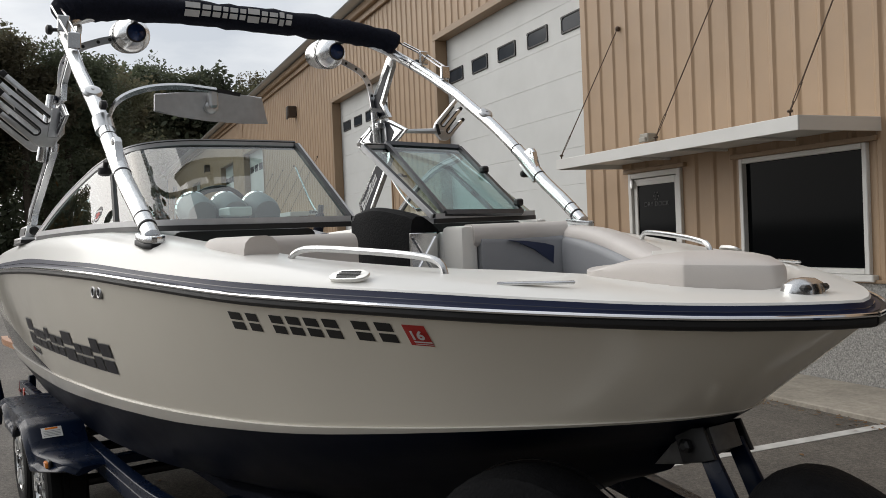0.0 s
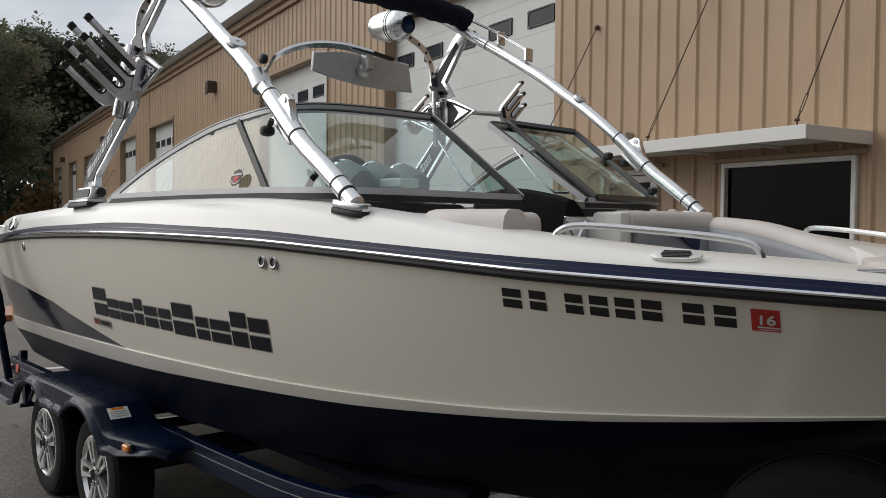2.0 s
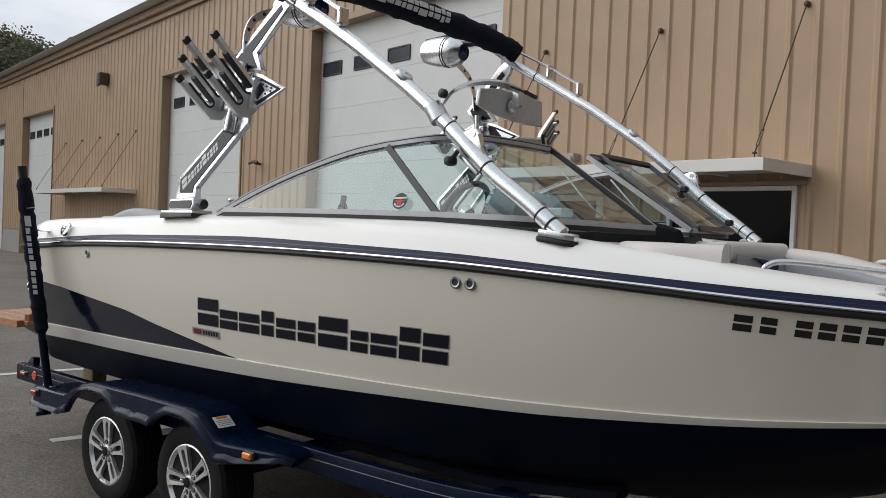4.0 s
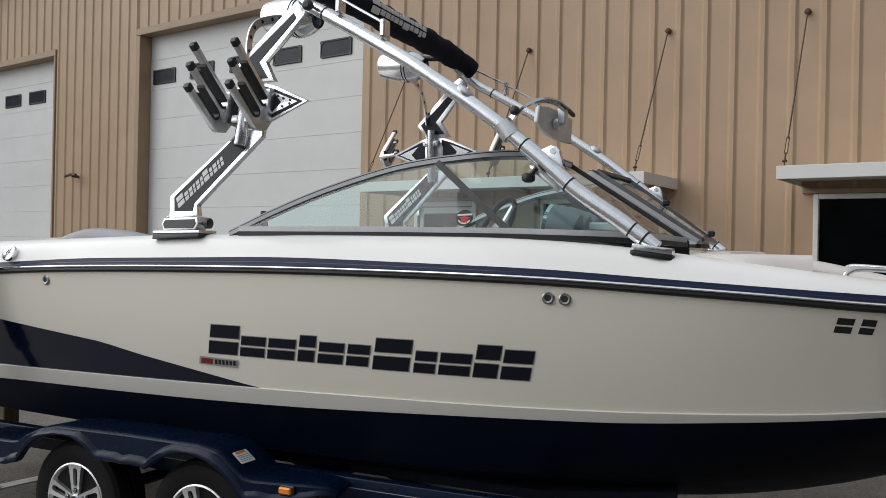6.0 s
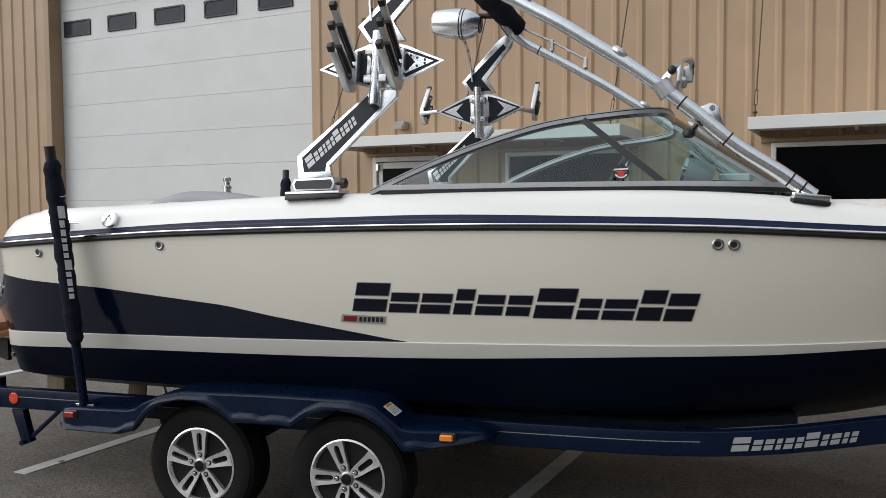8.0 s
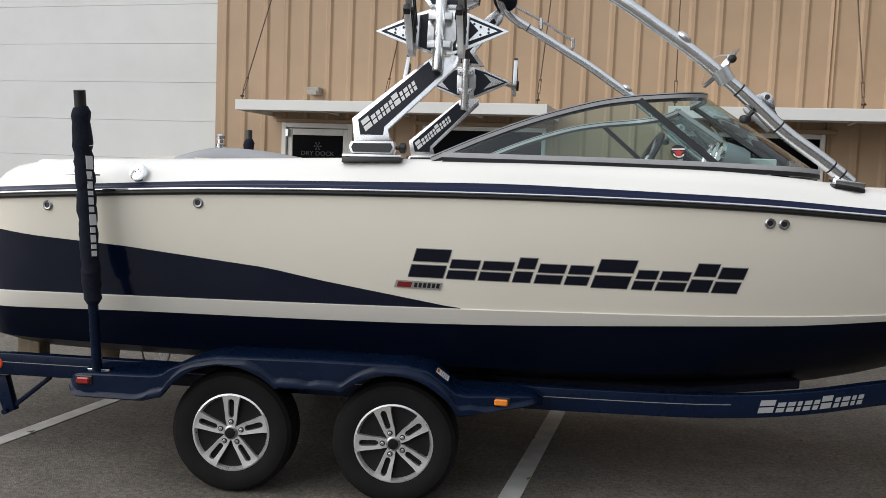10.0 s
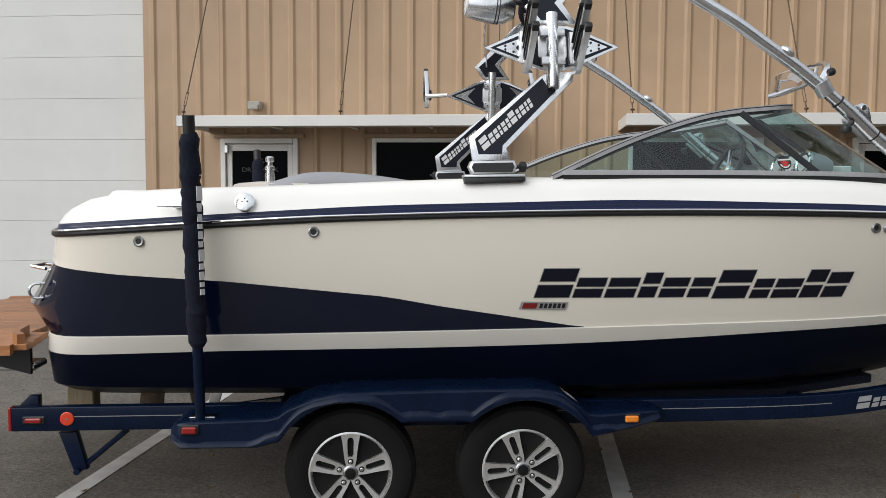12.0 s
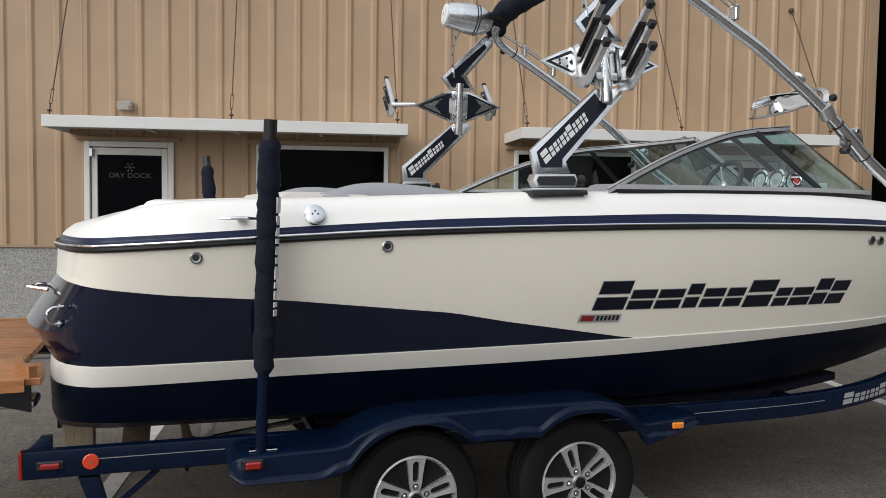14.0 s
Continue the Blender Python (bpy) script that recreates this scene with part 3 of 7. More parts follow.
def wide_window(a, b, z0=1.12):
    d = thing("window", ((a + b) / 2, WALL_Y, z0), "wide dark window in a white metal frame", "window", "shopfront windows", "structure", SITE)
    y, top = WALL_Y, 2.385
    for nm, q in (("side_frame", (a, a + 0.055, z0, top)), ("side_frame", (b - 0.055, b, z0, top)), ("top_frame", (a + 0.055, b - 0.055, top - 0.055, top)), ("bottom_frame", (a + 0.055, b - 0.055, z0, z0 + 0.055))):
        bm = bmesh.new()
        box(bm, q[0], q[1], y - 0.045, y + 0.08, q[2], q[3], 0.006)
        part(nm, bm, FRAME_WHITE, d)
    bm = bmesh.new()
    box(bm, a - 0.06, b + 0.06, y - 0.075, y + 0.06, z0 - 0.07, z0 - 0.002, 0.008)
    part("window_sill", bm, FRAME_WHITE, d)
    bm = bmesh.new()
    box(bm, a + 0.05, b - 0.05, y + 0.02, y + 0.03, z0 + 0.05, top - 0.05)
    part("pane", bm, DARK_GLASS, d)
    bm = bmesh.new()
    box(bm, a - 0.12, b + 0.12, y - 0.06, y + 0.02, top + 0.005, top + 0.06, 0.008)
    part("drip_cap", bm, TRIM_BROWN, d)


for q in WINDOWS:
    wide_window(*q)


def awning(a, b, cable_x):
    yw = wall_y((a + b) / 2)
    w_ = thing("awning", ((a + b) / 2, yw - 0.5, 2.5), "flat white metal entrance canopy hung on cables", "awning", "entrance canopies", "structure", SITE)
    y0, y1, zt = yw - 1.056, yw - 0.002, 2.605
    bm = bmesh.new()
    box(bm, a, b, y0, y0 + 0.012, zt - 0.135, zt, 0.004)
    part("fascia", bm, AWNING_MAT, w_)
    for xa in (a, b - 0.012):
        bm = bmesh.new()
        box(bm, xa, xa + 0.012, y0 + 0.013, y1, zt - 0.135, zt, 0.004)
        part("end_panel", bm, AWNING_MAT, w_)
    bm = bmesh.new()
    box(bm, a + 0.013, b - 0.013, y0 + 0.014, y1, zt - 0.075, zt - 0.055)
    part("deck_sheet", bm, AWNING_MAT, w_)
    n = 4
    for k in range(n - 1):
        x = a + (b - a) * (k + 1) / n
        bm = bmesh.new()
        box(bm, x - 0.02, x + 0.02, y0 + 0.016, y1, zt - 0.105, zt - 0.077, 0.004)
        part("cross_rib", bm, AWNING_MAT, w_)
    for x in cable_x:
        lo, hi = Vector((x, y0 + 0.04, zt + 0.05)), Vector((x - 0.03, yw - 0.03, 4.40))
        way = (hi - lo)
        bm = bmesh.new()
        tube(bm, [lo + way * 0.14, hi], 0.008, 6)
        cab = part("cable", bm, RUST, w_, "rusty steel stay cable")
        bm = bmesh.new()
        for s in (-1, 1):
            tube(bm, [lo + way * 0.045 + Vector((s * 0.014, 0, 0)), lo + way * 0.15 + Vector((s * 0.014, 0, 0))], 0.005, 5)
        tube(bm, [lo, lo + way * 0.05], 0.009, 6)
        lathe(bm, [(0.022, -0.012), (0.028, 0), (0.022, 0.012)], Matrix.Translation(lo), 8)
        tube(bm, [lo - Vector((0, 0, 0.06)), lo], 0.008, 6)
        part("turnbuckle", bm, RUST, cab)
        bm = bmesh.new()
        lathe(bm, [(0.035, -0.02), (0.035, 0.01), (0.018, 0.03)], Matrix.Translation(hi + Vector((0, 0.0, 0))) @ Matrix.Rotation(radians(90), 4, "X"), 10)
        part("wall_anchor", bm, RUST, cab)


awning(-9.64, -5.485, (-9.56, -7.55, -5.61))
awning(-4.09, 0.08, (-4.02, -2.04, -0.03))
awning(-34.5, -27.0, (-34.3, -32.4, -30.5, -28.7, -27.1))
awning(-56.1, -49.7, (-55.9, -53.9, -51.9, -49.9))
bm = bmesh.new()
box(bm, -9.04, -8.86, WALL_Y - 0.14, WALL_Y, 2.78, 2.88, 0.012)
box(bm, -9.02, -8.88, WALL_Y - 0.17, WALL_Y - 0.13, 2.765, 2.83, 0.01)
solo("wall_light", bm, mat("grey_fixture", (0.30, 0.28, 0.24), 0.5, 0, 20, 0.1), (-8.95, WALL_Y, 2.83), "small tan wall light fixture above a door", "wall light", space=SITE)
for x, z in ((-29.95, 6.2), (-52.4, 6.14), (-71.5, 6.14)):
    bm = bmesh.new()
    box(bm, x - 0.15, x + 0.15, FAR_Y - 0.35, FAR_Y, z - 0.1, z + 0.3, 0.04)
    box(bm, x - 0.11, x + 0.11, FAR_Y - 0.36, FAR_Y - 0.30, z - 0.18, z + 0.1, 0.03)
    solo("wall_pack_light", bm, BRONZE, (x, FAR_Y, z), "dark bronze wall pack light high on the siding", "wall light", "wall pack lights", space=SITE)
bm = bmesh.new()
tube(bm, [(-19.0, FAR_Y - 0.0, 3.11), (-19.0, FAR_Y - 0.16, 3.12)], 0.03, 8)
tube(bm, [(-19.23, FAR_Y - 0.18, 3.12), (-18.98, FAR_Y - 0.2, 3.15), (-18.83, FAR_Y - 0.18, 3.13)], 0.035, 8)
solo("door_bracket", bm, RUST, (-19.0, FAR_Y, 3.11), "small dark metal bracket on the siding", "bracket", space=SITE)

# ---- trees behind the building and beyond the lot ----
def tree(x, y, h, spread, seed, leaf, trunk_r=0.22, n_leaf=76):
    rng = random.Random(seed)
    t = thing("tree", (x, y, 0), "tall broadleaf tree with dense olive-green autumn foliage", "tree", "trees beyond the lot", space=SITE)
    bm = bmesh.new()
    lean = Vector((rng.uniform(-0.6, 0.6), rng.uniform(-0.6, 0.6), 0))
    spine = [Vector((x, y, 0)) + lean * (k / 6) ** 2 + Vector((rng.uniform(-.12, .12), rng.uniform(-.12, .12), h * 0.86 * k / 6)) for k in range(7)]
    tube(bm, spine, [trunk_r * (1.25 - k / 6.3) for k in range(7)], 8)
    tips = []
    for k in range(13):
        f = rng.uniform(0.3, 0.95)
        p = spine[min(5, int(f * 6))].lerp(spine[min(6, int(f * 6) + 1)], f * 6 % 1)
        ang, ln = rng.uniform(0, 2 * math.pi), spread * rng.uniform(0.5, 1.0) * (1.15 - 0.65 * f)
        q = p + Vector((math.cos(ang) * ln, math.sin(ang) * ln, ln * rng.uniform(0.25, 0.8)))
        mid = p.lerp(q, 0.5) + Vector((0, 0, -0.12 * ln))
        tube(bm, [p, mid, q], [trunk_r * 0.4 * (1.1 - f), trunk_r * 0.25 * (1.1 - f), 0.02], 5)
        tips += [mid, q, p.lerp(q, 0.75)]
    tips += spine[3:]
    part("trunk", bm, BARK, t)
    verts, faces = [], []
    for tip in tips:
        for c in range(rng.randint(5, 8)):
            cc = tip + Vector((rng.gauss(0, 0.13 * spread), rng.gauss(0, 0.13 * spread), rng.gauss(0, 0.1 * spread)))
            cr = spread * rng.uniform(0.13, 0.24)
            for _ in range(n_leaf):
                d = Vector((rng.gauss(0, 1), rng.gauss(0, 1), rng.gauss(0, 0.75))).normalized() * cr * rng.uniform(0.55, 1.08)
                p = cc + d
                s = spread * rng.uniform(0.020, 0.042) * (1 if n_leaf > 60 else 1.4)
                a = Vector((rng.gauss(0, 1), rng.gauss(0, 1), rng.gauss(0, 0.6))).normalized()
                b = a.cross(Vector((rng.gauss(0, 1), rng.gauss(0, 1), rng.gauss(0, 1)))).normalized()
                i = len(verts)
                verts += [p - a * s, p - b * s * 0.55, p + a * s, p + b * s * 0.55 + d * 0.08]
                faces.append((i, i + 1, i + 2, i + 3))
    me = bpy.data.meshes.new("crown")
    me.from_pydata([tuple(v - Vector((x, y, 0))) for v in verts], [], faces)
    me.materials.append(leaf)
    ob = new("crown", me)
    ob.parent = t
    return t


rng = random.Random(7)
for k in range(40):
    az = radians(164 + 40 * (k % 20) / 19 + rng.uniform(-0.8, 0.8))
    far = k >= 20
    dist = (118 if far else 84) + rng.uniform(-7, 7)
    if az < radians(178):
        dist = 124 + rng.uniform(-6, 12)
    tx, ty = math.cos(az) * dist, 1 + math.sin(az) * dist
    tree(tx, ty, dist * float(np.interp(math.degrees(az), [164, 168, 171, 176, 180, 184, 204], [0.188, 0.198, 0.212, 0.220, 0.228, 0.264, 0.264])) * rng.uniform(0.95, 1.05) + 1.2, dist * rng.uniform(0.055, 0.075), 100 + k, (LEAF_A, LEAF_B, LEAF_A, LEAF_D, LEAF_B, LEAF_A)[k % 6], 0.4, 76 if not far and az < radians(196) else 36)
# undergrowth at the wood's edge
verts, faces = [], []
for _ in range(15000):
    az = radians(rng.uniform(170, 206))
    dist = rng.uniform(76, 86)
    p = Vector((math.cos(az) * dist, 1 + math.sin(az) * dist, abs(rng.gauss(0, 2.2)) * (0.6 + 0.4 * math.sin(az * 60))))
    a = Vector((rng.gauss(0, 1), rng.gauss(0, 1), rng.gauss(0, 0.6))).normalized() * rng.uniform(0.2, 0.5)
    b = a.cross(Vector((rng.gauss(0, 1), rng.gauss(0, 1), rng.gauss(0, 1)))).normalized() * rng.uniform(0.15, 0.35)
    i = len(verts)
    verts += [p - a, p - b, p + a, p + b]
    faces.append((i, i + 1, i + 2, i + 3))
verts2, faces2 = [], []
for _ in range(30000):
    az = radians(rng.uniform(160, 207))
    dist = rng.uniform(112, 134)
    p = Vector((math.cos(az) * dist, 1 + math.sin(az) * dist, abs(rng.gauss(0, 1)) * 6.0))
    a = Vector((rng.gauss(0, 1), rng.gauss(0, 1), rng.gauss(0, 0.6))).normalized() * rng.uniform(0.3, 0.65)
    b = a.cross(Vector((rng.gauss(0, 1), rng.gauss(0, 1), rng.gauss(0, 1)))).normalized() * rng.uniform(0.25, 0.5)
    i = len(verts2)
    verts2 += [p - a, p - b, p + a, p + b]
    faces2.append((i, i + 1, i + 2, i + 3))
me = bpy.data.meshes.new("wood_understory")
me.from_pydata([tuple(v) for v in verts2], [], faces2)
me.materials.append(LEAF_A)
tagged(new("wood_understory", me), "dense dark green understory deep in the wood", "woods", kind="stuff")
me = bpy.data.meshes.new("undergrowth")
me.from_pydata([tuple(v) for v in verts], [], faces)
me.materials.append(LEAF_C)
tagged(new("undergrowth", me), "rusty autumn undergrowth at the edge of the wood", "undergrowth", kind="stuff")

# ---- boat hull ----
BAND_WHITE = mat("white_band_gelcoat", (0.70, 0.67, 0.61), 0.24, 0, 1.2, 0.03, coat=0.2, rough_vary=0.05)
RUB_PLAN = [(0.0, 0), (0.02, 0.35), (0.07, 0.62), (0.14, 0.88), (0.24, 1.06), (0.4, 1.15), (0.6, 1.205), (1.0, 1.23), (1.4, 1.25), (2.5, 1.255), (3.5, 1.24), (4.2, 1.19),
            (5.0, 1.08), (5.5, 0.95), (6.0, 0.735), (6.3, 0.53), (6.5, 0.34), (6.62, 0.18), (6.68, 0.07), (6.7, 0)]
RUB_Z = ([0, .25, .5, 1, 1.45, 2.06, 2.7, 3.2, 3.7, 4.2, 4.66, 5, 5.35, 5.77, 6.05, 6.4, 6.7], [1.458, 1.474, 1.494, 1.526, 1.552, 1.572, 1.585, 1.59, 1.588, 1.58, 1.558, 1.542, 1.519, 1.502, 1.489, 1.466, 1.446])
B_PLAN = [(-0.04, 0), (-0.02, 0.35), (0.01, 0.60), (0.055, 0.77), (0.13, 0.89), (0.25, 0.97), (0.5, 1.02), (1, 1.053), (1.75, 1.08), (2.4, 1.086), (3, 1.08), (3.8, 1.03), (4.46, 0.935),
          (5.06, 0.82), (5.4, 0.725), (5.8, 0.56), (6.1, 0.37), (6.25, 0.21), (6.31, 0.1), (6.335, 0)]
B_Z = ([0.05, .5, 1, 1.75, 2.4, 3.05, 3.8, 4.46, 5.06, 5.4, 5.8, 6.1, 6.33], [.862, .883, .899, .909, .919, .938, .970, .991, 1.04, 1.075, 1.125, 1.158, 1.18])
C_Z = ([0.05, .5, 1, 1.75, 2.7, 3.4, 3.9, 4.45, 5.06, 5.4, 5.8, 6.1, 6.35], [.953, .975, .984, .996, 1.012, 1.024, 1.03, 1.043, 1.073, 1.105, 1.142, 1.170, 1.19])
D_Z = ([0, .2, .5, 1, 1.73, 2.0, 2.70], [1.32, 1.305, 1.28, 1.25, 1.175, 1.125, 1.016])
CHINE_PLAN = [(-0.03, 0), (-0.01, 0.35), (0.01, 0.55), (0.05, 0.70), (0.11, 0.80), (0.26, 0.87), (0.5, 0.90), (1, 0.925), (1.75, 0.95), (2.4, 0.95), (3, 0.93), (3.8, 0.85), (4.46, 0.73),
              (5.06, 0.56), (5.4, 0.43), (5.7, 0.29), (5.92, 0.17), (6.06, 0.075), (6.13, 0.025), (6.15, 0)]
CHINE_Z = ([0, 3.2, 3.8, 4.5, 5.1, 5.6, 6.15], [.69, .68, .69, .73, .81, .92, 1.065])
KEEL_Z = ([-.1, 3.6, 4.2, 4.7, 5.1, 5.5, 5.8, 6.06], [.46, .42, .435, .49, .575, .70, .845, .985])
NS = 96


def resample(plan, n=NS):
    """Smooth plan curve, n points even along its length."""
    sp = spline([(x, y, 0) for x, y in plan], 10)
    d = [0.0]
    for a, b in zip(sp, sp[1:]):
        d.append(d[-1] + (b - a).length)
    q = np.linspace(0, d[-1], n)
    return np.interp(q, d, [p.x for p in sp]), np.maximum(np.interp(q, d, [p.y for p in sp]), 0)


def smooth_z(tab, x):
    """Table read with a little smoothing."""
    return sum(np.interp(x + o, *tab) * k for o, k in ((-.18, .25), (0, .5), (.18, .25)))


rub_x, rub_y = resample(RUB_PLAN)
b_x, b_y = resample(B_PLAN)
ch_x, ch_y = resample(CHINE_PLAN)
rub_z, b_z, ch_z = smooth_z(RUB_Z, rub_x), smooth_z(B_Z, b_x), smooth_z(CHINE_Z, ch_x)
c_z = smooth_z(C_Z, b_x)


def at_level(z):
    """Side of the hull at heights z (one for each station), between line B and the rub rail, rounded amidships, with a slight hollow flare forward."""
    f = (z - b_z) / (rub_z - b_z)
    hollow = np.interp(b_x, [0.25, 0.9, 2.8, 4.2, 5.2, 6.0, 6.33], [0, -0.024, -0.024, -0.012, 0.010, 0.026, 0.0])
    return b_x + (rub_x - b_x) * f, np.maximum(b_y + (rub_y - b_y) * f - hollow * np.sin(np.pi * f), 0) * (b_y > 0), z


d_z = np.where(b_x < 2.70, np.interp(b_x, *D_Z), c_z + 0.003)
d_z = np.maximum(d_z, c_z + 0.003)
rows = []
top_z = rub_z - 0.014
rows.append(at_level(top_z))
for f in (0.25, 0.5, 0.75):
    rows.append(at_level(top_z + (d_z - top_z) * f))
rows.append(at_level(d_z))
px_, py_, pz_ = at_level(d_z * 0.42 + c_z * 0.58)
bulge = np.clip((0.5 - b_x) / 0.5, 0, 1) ** 1.3
rows.append((px_ - 0.115 * bulge, py_, pz_))
cx_, cy_, cz_ = at_level(c_z)
rows.append((cx_, cy_, cz_))
rows.append((cx_, np.where(cy_ > 0, cy_ + 0.007, 0), cz_ - 0.003))
bx_, by_, bz_ = at_level(b_z)
rows.append((bx_, np.where(by_ > 0, by_ + 0.005, 0), bz_))
rows.append(((bx_ * 0.45 + ch_x * 0.55), (by_ * 0.45 + ch_y * 0.55) * (by_ > 0), (bz_ * 0.45 + ch_z * 0.55)))
rows.append((ch_x, ch_y, ch_z))
kx = np.interp(ch_x, [-.1, 6.15], [-.1, 6.06])
kz = smooth_z(KEEL_Z, kx)
for f in (0.3, 0.65, 1.0):
    rows.append((ch_x + (kx - ch_x) * f, ch_y * (1 - f), ch_z + (kz - ch_z) * f - 0.02 * math.sin(math.pi * f)))


def side_y(x, z):
    """Half-breadth of the hull side at (x, z), for lettering and fittings."""
    lv = at_level(np.clip(np.full(NS, z), b_z, rub_z))
    k0 = NS // 6
    return float(np.interp(x, lv[0][k0:], lv[1][k0:]))


boat = thing("boat", (3.2, 0, 0.44), "white and cream wakeboard boat with navy blue stripes on a trailer", "boat")
bm = bmesh.new()
for side in (-1, 1):
    grid = [[bm.verts.new((rx[i], side * ry[i], rz[i])) for i in range(NS)] for rx, ry, rz in rows]
    for r in range(len(rows) - 1):
        for i in range(NS - 1):
            if (grid[r][i].co - grid[r][i + 1].co).length < 1e-6:
                continue
            f = bm.faces.new((grid[r][i], grid[r][i + 1], grid[r + 1][i + 1], grid[r + 1][i]))
            wedge = r in (4, 5) and (b_x[i] + b_x[i + 1]) / 2 < 2.70
            f.material_index = 1 if wedge else 2 if r >= 8 else 3 if r >= 6 else 0
bmesh.ops.remove_doubles(bm, verts=bm.verts, dist=0.0004)
part("hull", bm, [CREAM, NAVY, NAVY_BOTTOM, BAND_WHITE], boat, "cream gelcoat hull with navy wedge stripe and navy bottom")

# deck: rings stepping up and in from the rub rail
DECK_T = ([0, .12, .3, .64, 1.25, 1.7, 2.3, 3.2, 4.0, 4.44, 4.65, 5.3, 5.7, 6.3, 6.7], [1.545, 1.59, 1.64, 1.675, 1.695, 1.715, 1.74, 1.746, 1.742, 1.72, 1.695, 1.622, 1.580, 1.536, 1.492])
NAVY_T = ([0, .5, 1, 1.7, 2.9, 3.2, 4.2, 4.6, 5.3, 6.04, 6.4, 6.7], [1.499, 1.534, 1.568, 1.610, 1.643, 1.641, 1.623, 1.599, 1.563, 1.530, 1.498, 1.481])


def plan_inset(xs, ys, d):
    """The rub plan moved inwards by d in plan."""
    tx, ty = np.gradient(xs), np.gradient(ys)
    ln = np.hypot(tx, ty)
    nx, ny = ty / ln, -tx / ln
    ox, oy = xs + nx * d, ys + ny * d
    return ox, np.maximum(oy, 0)


navy_z, deck_z = smooth_z(NAVY_T, rub_x), smooth_z(DECK_T, rub_x)
inset_w = np.interp(rub_x, [0, 1, 4.6, 5.4, 5.75, 6.0, 6.3, 6.7], [0.5, 0.26, 0.24, 0.30, 0.38, 0.52, 0.60, 0.6])
deck_rows = []
for d, z in ((0.0, rub_z + 0.012), (0.010, rub_z * 0.62 + navy_z * 0.38), (0.0115, rub_z * 0.58 + navy_z * 0.42), (0.013, rub_z * 0.42 + navy_z * 0.58), (0.0145, rub_z * 0.38 + navy_z * 0.62), (0.020, navy_z), (0.024, navy_z + 0.006),
             (0.045, navy_z * 0.55 + deck_z * 0.45), (0.075, navy_z * 0.2 + deck_z * 0.8), (0.115, deck_z), (0.16, deck_z + 0.006)):
    ox, oy = plan_inset(rub_x, rub_y, d)
    deck_rows.append((ox, oy, z))
ox, oy = plan_inset(rub_x, rub_y, 1.0)
tx, ty = np.gradient(rub_x), np.gradient(rub_y)
ln = np.hypot(tx, ty)
ix, iy = rub_x + ty / ln * inset_w, np.maximum(rub_y - tx / ln * inset_w, 0)
deck_rows.append((ix, iy, deck_z + 0.004))
deck_rows.append((ix, np.maximum(iy - 0.015, 0), deck_z - 0.02))
deck_rows.append((ix, np.maximum(iy - 0.02, 0), np.full(NS, 1.05)))
bm = bmesh.new()
for side in (-1, 1):
    grid = [[bm.verts.new((rx[i], side * ry[i], rz[i])) for i in range(NS)] for rx, ry, rz in deck_rows]
    for r in range(len(deck_rows) - 1):
        for i in range(NS - 1):
            f = bm.faces.new((grid[r][i], grid[r][i + 1], grid[r + 1][i + 1], grid[r + 1][i]))
            f.material_index = 2 if r == 3 else 1 if r < 5 else 0
bmesh.ops.remove_doubles(bm, verts=bm.verts, dist=0.0004)
part("deck", bm, [WHITE_GEL, NAVY_STRIPE, NAVY], boat, "white gelcoat deck with a navy pinstripe band")

bm = bmesh.new()
rail = [Vector((x, -y, z)) for x, y, z in zip(rub_x, rub_y, rub_z)][::-1] + [Vector((x, y, z)) for x, y, z in zip(rub_x, rub_y, rub_z)][1:]
tube(bm, [p - Vector((0, 0, 0.006)) for p in rail], 0.0165, 10, flat=1.0)
rub = part("rub_rail", bm, BLACK, boat, "black rubber rub rail")
bm = bmesh.new()
pts, fr = frames_along(rail)
strip = []
for p, (t, a, b) in zip(pts, fr):
    out = Vector((-t.y, t.x, 0)).normalized()
    strip.append(p + out * 0.0155 + Vector((0, 0, 0.008)))
tube(bm, strip, 0.0056, 8)
part("chrome_insert", bm, CHROME, rub, "polished chrome insert strip")

# cockpit sole and inner closing surfaces
bm = bmesh.new()
sole = [(x, y) for x, y in zip(ix, iy)]
vs_l = [bm.verts.new((x, -y - 0.03, 1.06)) for x, y in sole]
vs_r = [bm.verts.new((x, y + 0.03, 1.06)) for x, y in sole]
for i in range(NS - 1):
    bm.faces.new((vs_l[i], vs_l[i + 1], vs_r[i + 1], vs_r[i]))
part("cockpit_floor", bm, VINYL_MID, boat, "grey cockpit floor")
bm = bmesh.new()
box(bm, 0.42, 1.15, -0.97, 0.97, 1.3, 1.675, 0.04, segs=3)
part("engine_hatch", bm, WHITE_GEL, boat, "white engine hatch and stern deck")

# running gear below the stern
bm = bmesh.new()
tube(bm, [(1.9, 0, 0.50), (0.62, 0, 0.33)], 0.016, 8)
plate(bm, [(0.72, 0.50), (0.80, 0.50), (0.76, 0.36), (0.70, 0.345)], 0.03, Matrix(((1, 0, 0, 0), (0, 0, 1, 0), (0, 1, 0, 0), (0, 0, 0, 1))), 0.004)
shaft = part("propeller_shaft", bm, STEEL, boat, "stainless propeller shaft with a strut")
bm = bmesh.new()
lathe(bm, [(0.030, -0.05), (0.034, 0.0), (0.020, 0.06)], Matrix.Translation((0.62, 0, 0.33)) @ Matrix.Rotation(radians(-97), 4, "Y"), 12)
